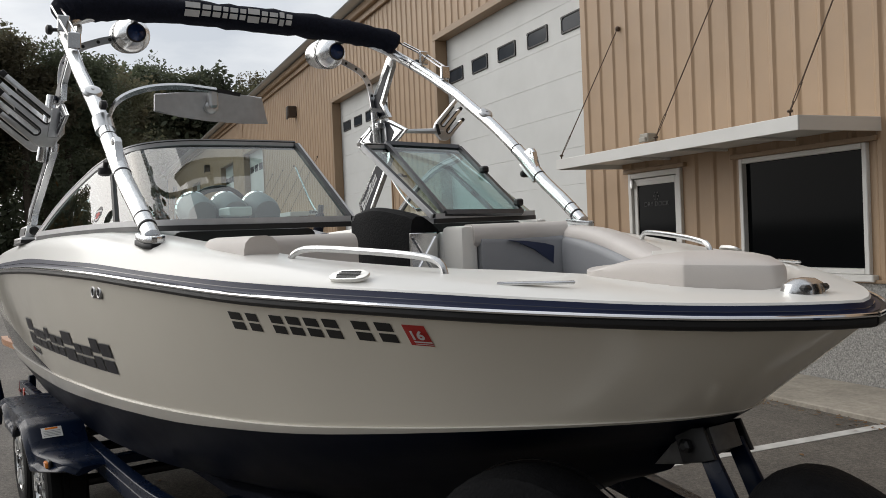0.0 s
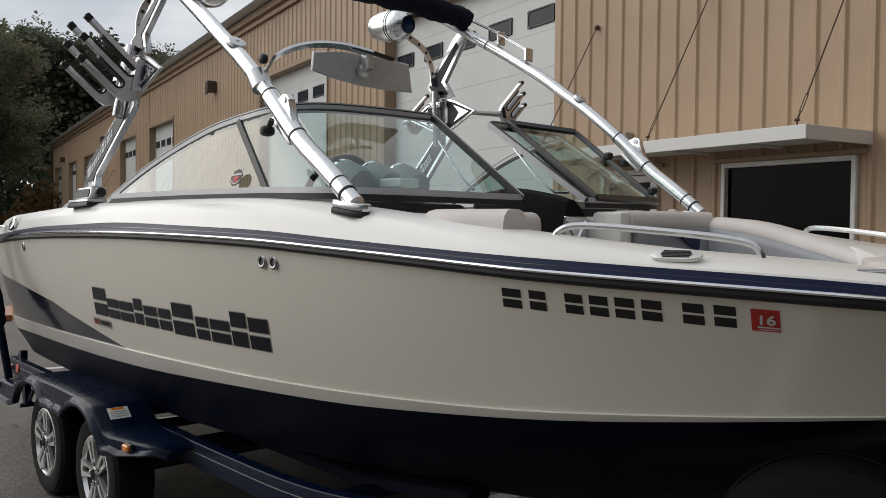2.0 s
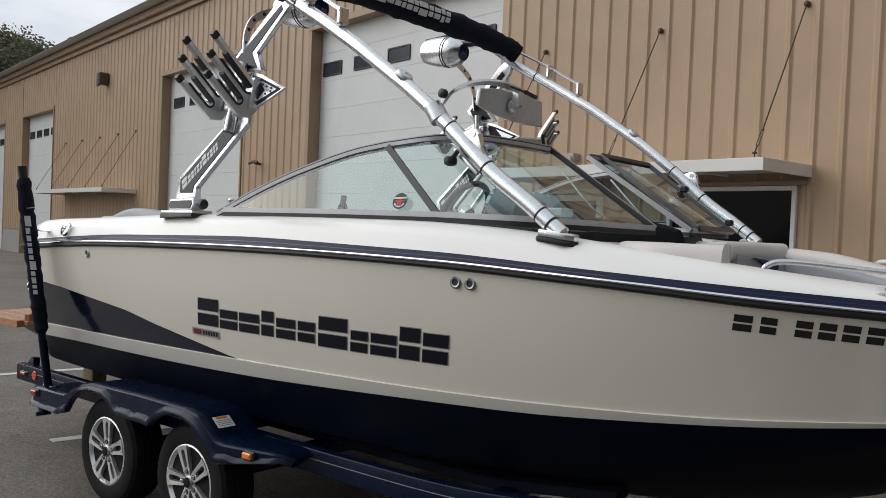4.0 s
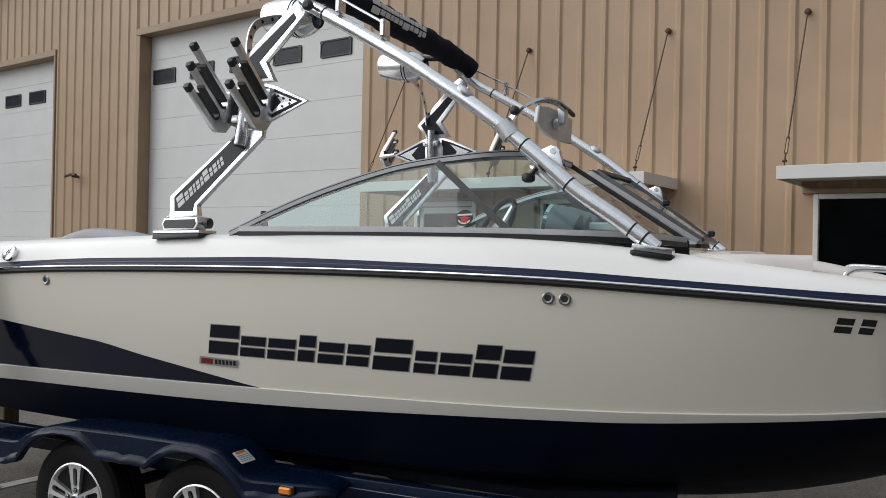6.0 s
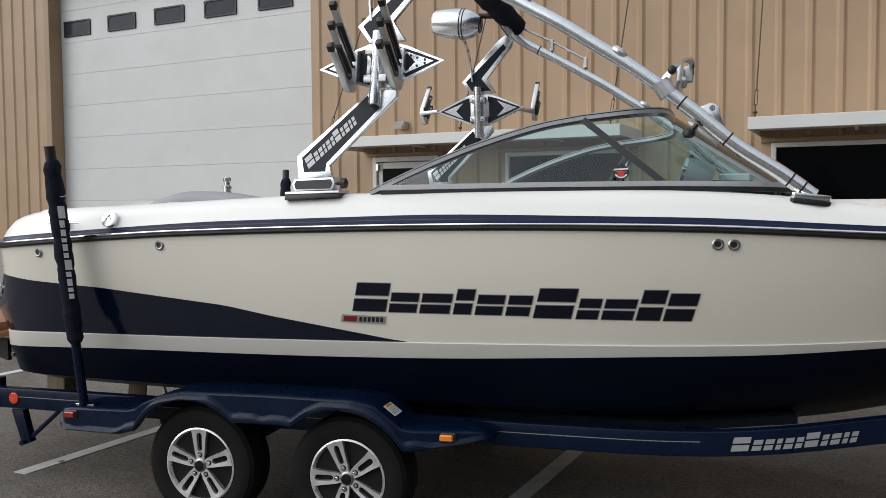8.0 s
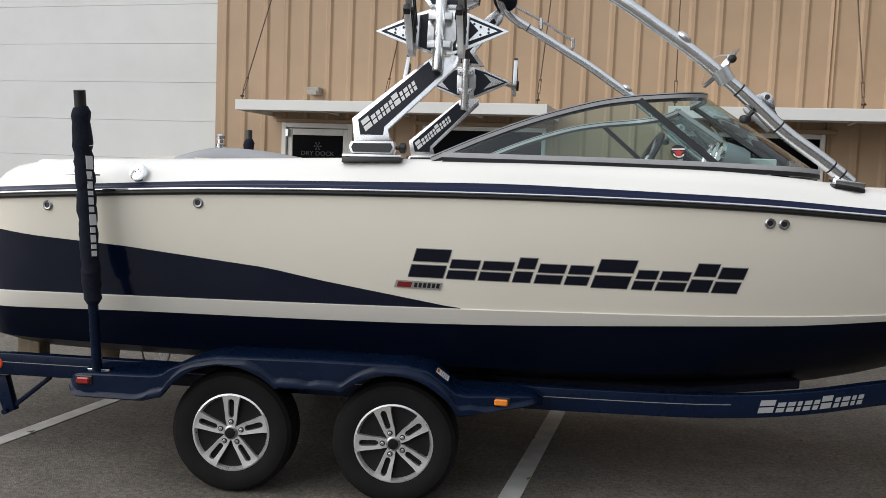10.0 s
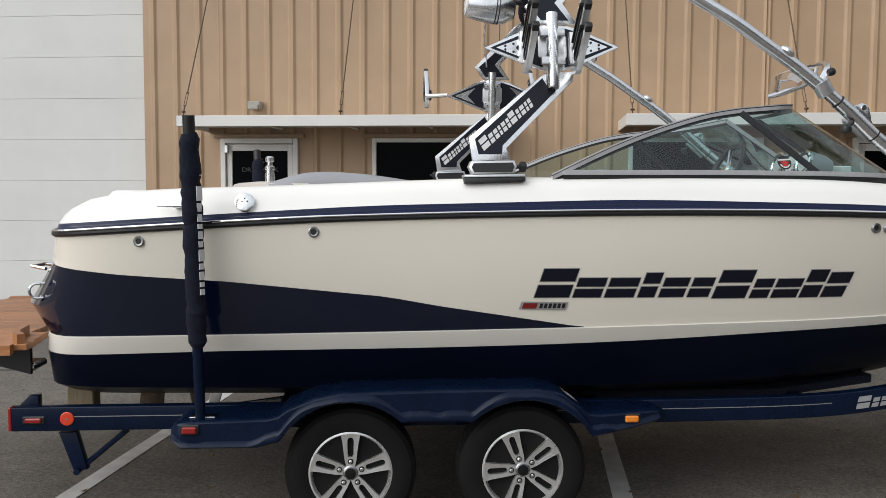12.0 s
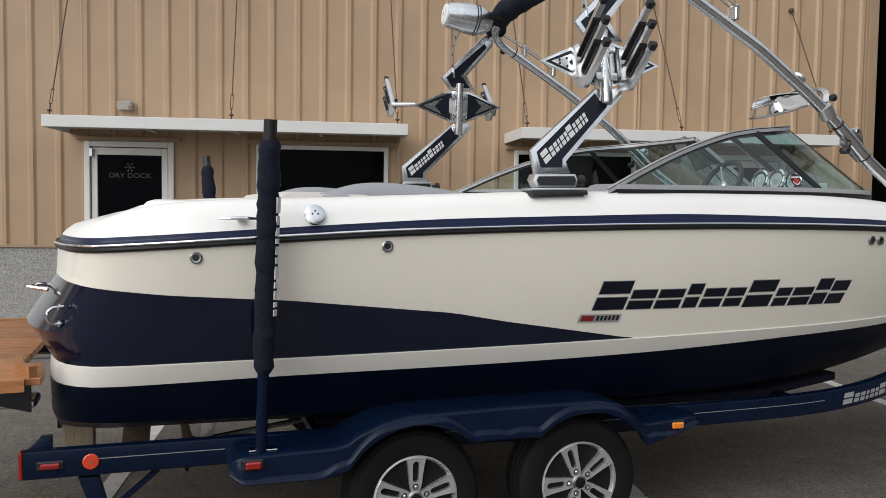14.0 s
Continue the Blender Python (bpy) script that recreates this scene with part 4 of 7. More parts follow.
for k in range(3):
    Q = Matrix.Translation((0.62, 0, 0.33)) @ Matrix.Rotation(radians(120 * k + 25), 4, "X") @ Matrix.Translation((0, 0, 0.09)) @ Matrix.Rotation(radians(34), 4, "Z") @ Matrix.Rotation(radians(90), 4, "Y")
    plate(bm, [(-0.07, -0.015), (0.0, -0.05), (0.065, -0.035), (0.07, 0.03), (0.0, 0.05), (-0.07, 0.015)], 0.006, Q, 0.002)
part("propeller", bm, RUST, shaft, "dark bronze three-blade propeller")
bm = bmesh.new()
plate(bm, [(0.30, 0.47), (0.44, 0.47), (0.42, 0.24), (0.27, 0.22)], 0.018, Matrix(((1, 0, 0, 0), (0, 0, 1, 0), (0, 1, 0, 0), (0, 0, 0, 1))), 0.004)
part("rudder", bm, RUST, boat, "dark bronze rudder blade")


# ---- windshield ----
def strip_loft(bm, a, b, mi=0):
    """Faces between two polylines of equal length."""
    va, vb = [bm.verts.new(p) for p in a], [bm.verts.new(p) for p in b]
    for i in range(len(a) - 1):
        f = bm.faces.new((va[i], va[i + 1], vb[i + 1], vb[i]))
        f.material_index = mi


def ribbon(bm, pts, w, h, up=Vector((0, 0, 1)), mi=0):
    """Flat bar swept along points: w across, h along up."""
    pts = [Vector(p) for p in pts]
    rings = []
    for i, p in enumerate(pts):
        t = (pts[min(i + 1, len(pts) - 1)] - pts[max(i - 1, 0)]).normalized()
        side = t.cross(up).normalized()
        u = side.cross(t).normalized()
        rings.append([bm.verts.new(p + side * sx * w / 2 + u * sy * h / 2) for sx, sy in ((-1, -1), (1, -1), (1, 1), (-1, 1))])
    for q, r in zip(rings, rings[1:]):
        for k in range(4):
            bm.faces.new((q[k], q[(k + 1) % 4], r[(k + 1) % 4], r[k])).material_index = mi
    bm.faces.new(rings[0]).material_index = mi
    bm.faces.new(rings[-1]).material_index = mi


windshield = thing("windshield", (3.9, 0, 1.75), "tinted walk-through boat windshield in aluminium frames", "windshield")
for s in (-1, 1):
    base_side = spline([(2.63, s * 1.137, 1.772), (2.88, s * 1.128, 1.774), (3.16, s * 1.112, 1.776), (3.44, s * 1.09, 1.778), (3.72, s * 1.06, 1.778), (3.97, s * 1.026, 1.778)], 8)
    base_front = spline([(3.97, s * 1.026, 1.778), (4.335, s * 0.965, 1.772), (4.525, s * 0.79, 1.766), (4.57, s * 0.50, 1.763), (4.575, s * 0.215, 1.762)], 8)
    top_side = spline([(2.575, s * 1.141, 1.746), (2.80, s * 1.098, 1.852), (3.0, s * 1.056, 1.936), (3.2, s * 1.014, 2.006), (3.4, s * 0.976, 2.063), (3.58, s * 0.945, 2.095)], 8)
    top_front = spline([(3.58, s * 0.945, 2.095), (3.825, s * 0.898, 2.12), (3.95, s * 0.75, 2.134), (3.985, s * 0.48, 2.138), (3.99, s * 0.19, 2.138)], 8)
    for nm, lo, hi in (("side_pane", base_side, top_side), ("front_pane", base_front, top_front)):
        bm = bmesh.new()
        strip_loft(bm, lo, hi)
        pane = part(nm, bm, GLASS, windshield, "pale green tinted glass pane")
        pane.visible_shadow = False
    bm = bmesh.new()
    ribbon(bm, top_side[:-1] + top_front, 0.018, 0.017)
    part("top_rail", bm, RAIL_ALU, windshield, "bright aluminium top rail")
    bm = bmesh.new()
    ribbon(bm, [p - Vector((0, 0, 0.0165)) for p in top_side[:-1] + top_front], 0.014, 0.016)
    ribbon(bm, [p + Vector((0, 0, 0.0110)) for p in top_side[:-1] + top_front], 0.016, 0.006)
    part("gasket", bm, BLACK, windshield)
    bm = bmesh.new()
    ribbon(bm, [p + Vector((0, 0, 0.0160)) for p in top_side[:-1] + top_front], 0.018, 0.005)
    part("top_lip", bm, RAIL_ALU, windshield)
    bm = bmesh.new()
    ribbon(bm, base_side[:-1] + base_front, 0.018, 0.024)
    part("bottom_rail", bm, RAIL_ALU, windshield, "bright aluminium bottom rail")
    bm = bmesh.new()
    ribbon(bm, [p - Vector((0, 0, 0.0225)) for p in base_side[:-1] + base_front], 0.026, 0.021)
    part("base_strip", bm, BLACK, windshield, "black rubber base strip")
    bm = bmesh.new()
    ribbon(bm, [base_side[-1], base_side[-1].lerp(top_side[-1], 0.5), top_side[-1]], 0.030, 0.012, up=Vector((0, s, 0.2)))
    part("post", bm, BLACK, windshield, "black corner post")
    bm = bmesh.new()
    ribbon(bm, [base_front[-1], base_front[-1].lerp(top_front[-1], 0.5), top_front[-1]], 0.020, 0.022, up=Vector((1, 0, 0.6)))
    part("centre_post", bm, BLACK, windshield)
    bm = bmesh.new()
    ribbon(bm, [base_front[-1] - Vector((0, s * 0.016, 0)), top_front[-1] - Vector((0, s * 0.016, 0))], 0.010, 0.024, up=Vector((1, 0, 0.6)))
    part("centre_trim", bm, RAIL_ALU, windshield)
    bm = bmesh.new()
    tube(bm, spline([(4.35, s * 0.26, 1.80), (4.26, s * 0.25, 1.86), (4.10, s * 0.24, 2.02)], 4), 0.005, 6)
    tube(bm, [(4.35, s * 0.26, 1.80), (4.39, s * 0.31, 1.80)], 0.008, 6)
    part("strut", bm, STEEL, windshield, "thin stainless strut")
# folded centre section lies against the port pane
bm = bmesh.new()
for a, b in (((4.555, 0.265, 1.76), (3.965, 0.315, 2.14)), ((4.565, 0.70, 1.755), (4.065, 0.70, 2.118)), ((4.555, 0.265, 1.76), (4.565, 0.70, 1.755)), ((3.965, 0.315, 2.14), (4.065, 0.70, 2.118))):
    ribbon(bm, [Vector(a) + Vector((0.03, 0, 0.015)), Vector(b) + Vector((0.03, 0, 0.015))], 0.024, 0.022, up=Vector((1, 0.1, 0.6)))
centre_frame = part("folded_centre_frame", bm, [mat("dark_anodised", (0.10, 0.10, 0.105), 0.35, 0.9, 20, 0.1)], windshield, "dark framed centre section folded open")
bm = bmesh.new()
strip_loft(bm, [(4.585, 0.27, 1.778), (4.595, 0.695, 1.773)], [(3.995, 0.32, 2.153), (4.095, 0.695, 2.131)])
pane = part("folded_pane", bm, GLASS, centre_frame)
pane.visible_shadow = False
for k, q in enumerate(((4.30, 0.685, 1.98), (4.56, 0.69, 1.80))):
    bm = bmesh.new()
    box(bm, q[0] - 0.005, q[0] + 0.035, q[1] - 0.01, q[1] + 0.03, q[2], q[2] + 0.035, 0.008)
    part("latch", bm, BLACK, centre_frame)
# round decal on the side glass
SD = Matrix.Translation((3.776, -1.054, 1.832)) @ Matrix.Rotation(radians(7), 4, "Z") @ Matrix.Rotation(radians(68), 4, "X")
bm = bmesh.new()
lathe(bm, [(0.038, -0.0008), (0.038, 0.0008)], SD, 24)
decal = part("round_decal", bm, BLACK, windshield, "round black decal with red and white shapes")
bm = bmesh.new()
star = [((0.028 if k % 2 == 0 else 0.012) * math.cos(k * math.pi / 5 + 0.3), (0.028 if k % 2 == 0 else 0.012) * math.sin(k * math.pi / 5 + 0.3) - 0.006) for k in range(10)]
plate(bm, star, 0.001, SD @ Matrix.Translation((0, 0, 0.0018)))
part("red_shape", bm, RED, decal)
bm = bmesh.new()
arc = [(0.031 * math.cos(radians(a)), 0.031 * math.sin(radians(a))) for a in range(205, 336, 10)]
plate(bm, arc + [(0.024 * math.cos(radians(a)), 0.024 * math.sin(radians(a))) for a in range(335, 204, -10)], 0.001, SD @ Matrix.Translation((0, 0, 0.0018)))
plate(bm, [(-0.034, 0.008), (0.034, 0.012), (0.032, 0.02), (-0.032, 0.016)], 0.001, SD @ Matrix.Translation((0, 0, 0.0020)))
part("white_shape", bm, DECAL_WHITE, decal)

# ---- wakeboard tower ----
tower = thing("wakeboard_tower", (3.4, 0, 1.72), "polished aluminium wakeboard tower over the cockpit", "tower")


def lean_matrix(s, lift=0.0):
    """Outline (x, z) onto the inward-leaning side plane of the tower, lift metres outboard."""
    k_lean, foot_y = (0.06, 1.15) if s > 0 else (0.197, 1.135)
    m = Matrix(((1, 0, 0, -0.012 if s > 0 else 0), (0, -s * k_lean, -s, s * (foot_y + k_lean * 1.76 + lift)), (0, 1, 0, 0), (0, 0, 0, 1)))
    return m


LOWER = [(2.187, 1.822), (2.372, 1.832), (2.346, 1.888), (2.690, 2.222), (2.690, 2.268), (2.545, 2.256), (2.170, 1.936)]
DIAMOND = [(2.25, 2.38), (2.50, 2.285), (2.545, 2.27), (2.645, 2.27), (2.70, 2.292), (2.93, 2.395), (2.725, 2.480), (2.665, 2.50), (2.525, 2.50), (2.465, 2.478)]
UPPER = [(2.525, 2.505), (2.72, 2.505), (2.64, 2.61), (2.835, 2.83), (2.85, 2.88), (2.80, 2.92), (2.745, 2.885), (2.457, 2.592)]
SEAM = mat("dark_seam", (0.03, 0.03, 0.032), 0.4, 0.5, 30, 0.1)
for s in (-1, 1):
    # curved front leg: an upper tube that slides into a slightly thicker lower one at the hinge
    fy, my, ty_ = (1.09, 1.13, 1.125) if s > 0 else (1.042, 1.053, 1.032)
    leg = spline([(4.60, s * fy, 1.715), (4.45, s * (fy * 0.6 + my * 0.4), 1.825), (4.27, s * (fy * 0.2 + my * 0.8), 1.947), (4.10, s * my, 2.093), (3.94, s * my, 2.222), (3.80, s * my, 2.325), (3.65, s * my, 2.424), (3.50, s * my, 2.524), (3.35, s * (my + ty_) / 2, 2.613), (3.20, s * ty_, 2.70),
                  (3.02, s * (ty_ - 0.01), 2.80), (2.90, s * (ty_ - 0.03), 2.868), (2.83, s * (ty_ - 0.10), 2.93), (2.80, s * (ty_ - 0.24), 2.985)], 6)
    bm = bmesh.new()
    tube(bm, leg, 0.0318, 18)
    lg = part("front_leg", bm, ALU, tower, "curved polished aluminium tube leg")
    bm = bmesh.new()
    tube(bm, leg[2:21], 0.0345, 18)
    part("lower_sleeve", bm, ALU, lg, "polished lower tube")
    for i0, r in ((2, 0.0352), (4, 0.0352), (13, 0.0362), (20, 0.0362), (60, 0.0334)):
        bm = bmesh.new()
        a, b = leg[i0], leg[i0 + 1]
        way = (b - a).normalized()
        tube(bm, [a - way * 0.004, a + way * 0.004], r, 18)
        part("seam_ring", bm, SEAM, lg)
    bm = bmesh.new()
    tube(bm, leg[13:21], 0.0356, 18)
    part("hinge_barrel", bm, ALU, lg)
    a = leg[16]
    way = (leg[18] - leg[14]).normalized()
    up = Vector((-way.z, 0, way.x)) if way.x > 0 else Vector((way.z, 0, -way.x))
    HM = Matrix(((way.x, up.x, 0, a.x), (way.y, 0, 1, a.y), (way.z, up.z, 0, a.z), (0, 0, 0, 1)))
    bm = bmesh.new()
    plate(bm, [(-0.085, 0.028), (0.075, 0.028), (0.052, 0.072), (0.030, 0.084), (0.005, 0.080), (-0.030, 0.046)], 0.030, HM, 0.006)
    part("hinge", bm, ALU, lg, "cast aluminium hinge lug")
    bm = bmesh.new()
    lathe(bm, [(0.013, -0.019), (0.013, 0.019)], HM @ Matrix.Translation((0.028, 0.060, 0)), 14)
    part("hinge_bolt", bm, STEEL, lg)
    bm = bmesh.new()
    plate(bm, [(-0.095, -0.040), (0.055, -0.040), (0.070, -0.050), (0.055, -0.060), (-0.095, -0.055)], 0.022, HM, 0.004)
    part("hinge_strap", bm, ALU_SATIN, lg)
    bm = bmesh.new()
    q = a + way * 0.03 + Vector((0, s * 0.03, 0))
    tube(bm, [q - up * 0.035, q - up * 0.075], 0.011, 8)
    lathe(bm, [(0.014, -0.020), (0.026, -0.013), (0.029, 0), (0.026, 0.013), (0.014, 0.020)], Matrix.Translation(q - up * 0.088), 14)
    part("knob", bm, BLACK, lg, "black plastic knob")
    bm = bmesh.new()
    b3 = leg[32]
    lathe(bm, [(0.040, -0.012), (0.044, 0), (0.036, 0.012), (0.022, 0.016)], Matrix.Translation(b3 + up * 0.028) @ Vector((0, 0, 1)).rotation_difference(up).to_matrix().to_4x4(), 16)
    lathe(bm, [(0.008, 0.0), (0.008, 0.02)], Matrix.Translation(b3 + up * 0.028) @ Vector((0, 0, 1)).rotation_difference(up).to_matrix().to_4x4(), 8)
    part("plug", bm, ALU_SATIN, lg, "round cast plug on the leg")
    # foot: black gasket and bright wedge
    foot = [(4.515, -0.042), (4.63, -0.042), (4.665, -0.02), (4.672, 0.0), (4.665, 0.02), (4.63, 0.042), (4.515, 0.042), (4.503, 0.03), (4.503, -0.03)]
    FM = Matrix.Translation((0, s * fy, 1.705)) @ Matrix.Translation((4.6, 0, 0)) @ Matrix.Rotation(radians(7), 4, "Y") @ Matrix.Translation((-4.6, 0, 0))
    bm = bmesh.new()
    plate(bm, foot, 0.020, FM @ Matrix.Translation((0, 0, -0.020)), 0.003)
    part("foot_gasket", bm, BLACK, tower, "black rubber foot gasket")
    bm = bmesh.new()
    plate(bm, inset_poly(foot, 0.003), 0.026, FM @ Matrix.Translation((0, 0, 0.004)), 0.004)
    part("foot", bm, ALU, tower, "polished aluminium foot")
    # zigzag rear leg of flat plates with dark inlays
    bm = bmesh.new()
    plate(bm, LOWER, 0.034, lean_matrix(s), 0.004)
    low = part("rear_leg_plate", bm, ALU, tower, "polished aluminium slanted rear leg plate")
    INL = [(2.216, 1.856), (2.330, 1.858), (2.334, 1.900), (2.600, 2.170), (2.555, 2.200), (2.535, 2.232), (2.200, 1.930)]
    for out in (-1, 1):
        bm = bmesh.new()
        plate(bm, INL, 0.003, lean_matrix(s, out * 0.0185))
        part("dark_inlay", bm, INLAY, low, "dark navy inlay panel")
    # lettering on the inlay kept as plain slanted bars
    for k in range(11):
        wide = (1.5, 0.9, 0.85, 0.6, 0.85, 0.7, 1.2, 0.7, 0.9, 0.6, 0.7)[k]
        start = sum((1.5, 0.9, 0.85, 0.6, 0.85, 0.7, 1.2, 0.7, 0.9, 0.6, 0.7)[:k])
        d = Vector((0.742, 0.670))
        nrm = Vector((-0.670, 0.742))
        o = Vector((2.243, 1.872)) + d * 0.0355 * start
        tall = 0.056 if k in (0, 6) else 0.044
        e = d * 0.0355 * (wide - 0.22)
        sh = d * 0.012
        for z0, z1 in ((0.0, 0.44), (0.56, 1.0)):
            bm = bmesh.new()
            plate(bm, [tuple(o + nrm * tall * z0 + sh * z0), tuple(o + e + nrm * tall * z0 + sh * z0), tuple(o + e + nrm * tall * z1 + sh * z1), tuple(o + nrm * tall * z1 + sh * z1)], 0.002, lean_matrix(s, 0.0205 if s < 0 else -0.0205))
            part("white_bar", bm, DECAL_WHITE, low)
    bm = bmesh.new()
    plate(bm, [(2.178, 1.822), (2.386, 1.828), (2.398, 1.80), (2.386, 1.764), (2.182, 1.760), (2.166, 1.796)], 0.085, lean_matrix(s), 0.006)
    bb = part("base_block", bm, ALU_SATIN, tower, "aluminium base block with dark insert")
    bm = bmesh.new()
    for out in (-1, 1):
        plate(bm, [(2.19, 1.812), (2.376, 1.817), (2.386, 1.797), (2.374, 1.772), (2.192, 1.769), (2.180, 1.792)], 0.004, lean_matrix(s, out * 0.0445))
    part("insert", bm, BLACK, bb)
    bm = bmesh.new()
    plate(bm, [(2.142, 1.757), (2.432, 1.762), (2.434, 1.748), (2.142, 1.744)], 0.13, lean_matrix(s), 0.004)
    part("base_plate", bm, ALU_SATIN, tower)
    bm = bmesh.new()
    plate(bm, [(2.142, 1.743), (2.434, 1.747), (2.434, 1.728), (2.142, 1.715)], 0.13, lean_matrix(s), 0.004)
    part("base_gasket", bm, BLACK, tower, "black rubber base gasket")
    for xk in ((2.425,) if s < 0 else (2.15, 2.425)):
        bm = bmesh.new()
        yk = s * (1.132)
        tube(bm, [(xk - 0.03, yk - s * 0.0, 1.797), (xk, yk, 1.797)], 0.009, 8)
        lathe(bm, [(0.018, -0.016), (0.026, -0.01), (0.026, 0.012), (0.016, 0.018)], Matrix.Translation((xk + 0.006, yk, 1.797)) @ Matrix.Rotation(radians(90), 4, "Y"), 14)
        part("knob", bm, BLACK, bb, "black plastic knob")
    bm = bmesh.new()
    plate(bm, DIAMOND, 0.016, lean_matrix(s), 0.003)
    dia = part("diamond_plate", bm, ALU, tower, "polished aluminium diamond plate with rivets")
    for sgn, tri_ in ((-1, [(2.284, 2.381), (2.50, 2.300), (2.540, 2.287), (2.540, 2.484), (2.468, 2.463)]), (1, [(2.896, 2.395), (2.722, 2.465), (2.650, 2.485), (2.650, 2.287), (2.698, 2.308)])):
        bm = bmesh.new()
        for out in (-1, 1):
            plate(bm, tri_ if sgn < 0 else tri_, 0.003, lean_matrix(s, out * 0.0095))
        part("dark_inlay", bm, INLAY, dia)
        bm = bmesh.new()
        tip = Vector((2.312, 2.382)) if sgn < 0 else Vector((2.868, 2.394))
        for out in (-1, 1):
            plate(bm, [tuple(tip), tuple(tip + Vector((-sgn * 0.150, -0.058))), tuple(tip + Vector((-sgn * 0.095, 0))), tuple(tip + Vector((-sgn * 0.150, 0.058)))], 0.002, lean_matrix(s, out * 0.0115))
        part("bright_arrow", bm, ALU, dia)
        for k in range(5):
            c = tip + Vector((-sgn * (0.045, 0.045, 0.085, 0.085, 0.118)[k], (0.009, -0.009, 0.020, -0.020, 0.034)[k]))
            bm = bmesh.new()
            lathe(bm, [(0.006, -0.002), (0.006, 0.002)], lean_matrix(s, 0.0135) @ Matrix.Translation((c.x, c.y, 0)), 8)
            part("rivet", bm, BLACK, dia)
    bm = bmesh.new()
    plate(bm, UPPER, 0.030, lean_matrix(s), 0.004)
    upp = part("upper_leg_plate", bm, ALU, tower, "polished aluminium zigzag upper leg plate")
    bm = bmesh.new()
    for out in (-1, 1):
        plate(bm, [(2.535, 2.523), (2.674, 2.523), (2.605, 2.612), (2.795, 2.825), (2.775, 2.853), (2.487, 2.592)], 0.003, lean_matrix(s, out * 0.0165))
    part("dark_inlay", bm, INLAY, upp)
    bm = bmesh.new()
    plate(bm, [(2.545, 2.30), (2.635, 2.30), (2.662, 2.345), (2.662, 2.435), (2.635, 2.475), (2.545, 2.475), (2.518, 2.435), (2.518, 2.345)], 0.030, lean_matrix(s), 0.004)
    part("hub_plate", bm, ALU_SATIN, dia, "octagonal satin hub plate")
    # vertical pivot pin with brackets
    def lean_pt(x, z, off):
        return lean_matrix(s, off) @ Vector((x, z, 0))
    bm = bmesh.new()
    po = 0.045 if s < 0 else -0.045
    tube(bm, [lean_pt(2.584, 2.178, po), lean_pt(2.584, 2.188, po), lean_pt(2.584, 2.55, po)], [0.026, 0.030, 0.030], 14)
    pin = part("pivot_pin", bm, ALU, tower, "round polished pivot pin")
    for zc in (2.315, 2.455):
        bm = bmesh.new()
        plate(bm, [(2.525, zc - 0.018), (2.643, zc - 0.018), (2.643, zc + 0.018), (2.525, zc + 0.018)], 0.05, lean_matrix(s, po * 0.9), 0.004)
        br = part("bracket", bm, ALU_SATIN, pin)
        for bx in (2.535, 2.548, 2.620, 2.633):
            bm = bmesh.new()
            B_ = lean_matrix(s, po * 0.9) @ Matrix.Translation((bx, zc + (0.007 if bx in (2.535, 2.633) else -0.006), 0.0245 if s < 0 else 0.0245))
            lathe(bm, [(0.0048, 0.0), (0.0048, 0.003), (0.002, 0.0035)], B_, 8)
            part("bolt", bm, BLACK, br)
# crossbar under the cover
bm = bmesh.new()
bar = spline([(2.80, -0.80, 2.985), (2.79, -0.4, 3.03), (2.78, 0, 3.04), (2.79, 0.4, 3.03), (2.80, 0.88, 2.985)], 6)
tube(bm, bar, 0.024, 12)
part("crossbar", bm, ALU, tower)

# rolled sunshade in a dark fabric sleeve along the crossbar
bim = thing("sunshade_roll", (2.8, 0, 3.0), "rolled sunshade in a dark navy fabric sleeve on the tower", "sunshade")
path = spline([(2.85, -1.02, 2.95), (2.83, -0.94, 2.99), (2.81, -0.72, 3.028), (2.80, -0.4, 3.045), (2.79, 0, 3.05), (2.80, 0.4, 3.045), (2.81, 0.78, 3.03), (2.83, 1.0, 2.998), (2.86, 1.09, 2.955)], 7)
bm = bmesh.new()
rng = random.Random(3)
tube(bm, path, [0.04] + [0.080 + rng.uniform(-0.006, 0.006) for _ in range(len(path) - 2)] + [0.04], 18, flat=0.9)
for v in bm.verts:
    v.co += noise.noise_vector(v.co * 9) * 0.010 + noise.noise_vector(v.co * 31) * 0.005
part("sleeve", bm, FABRIC, bim, "dark navy fabric sleeve with light bars")
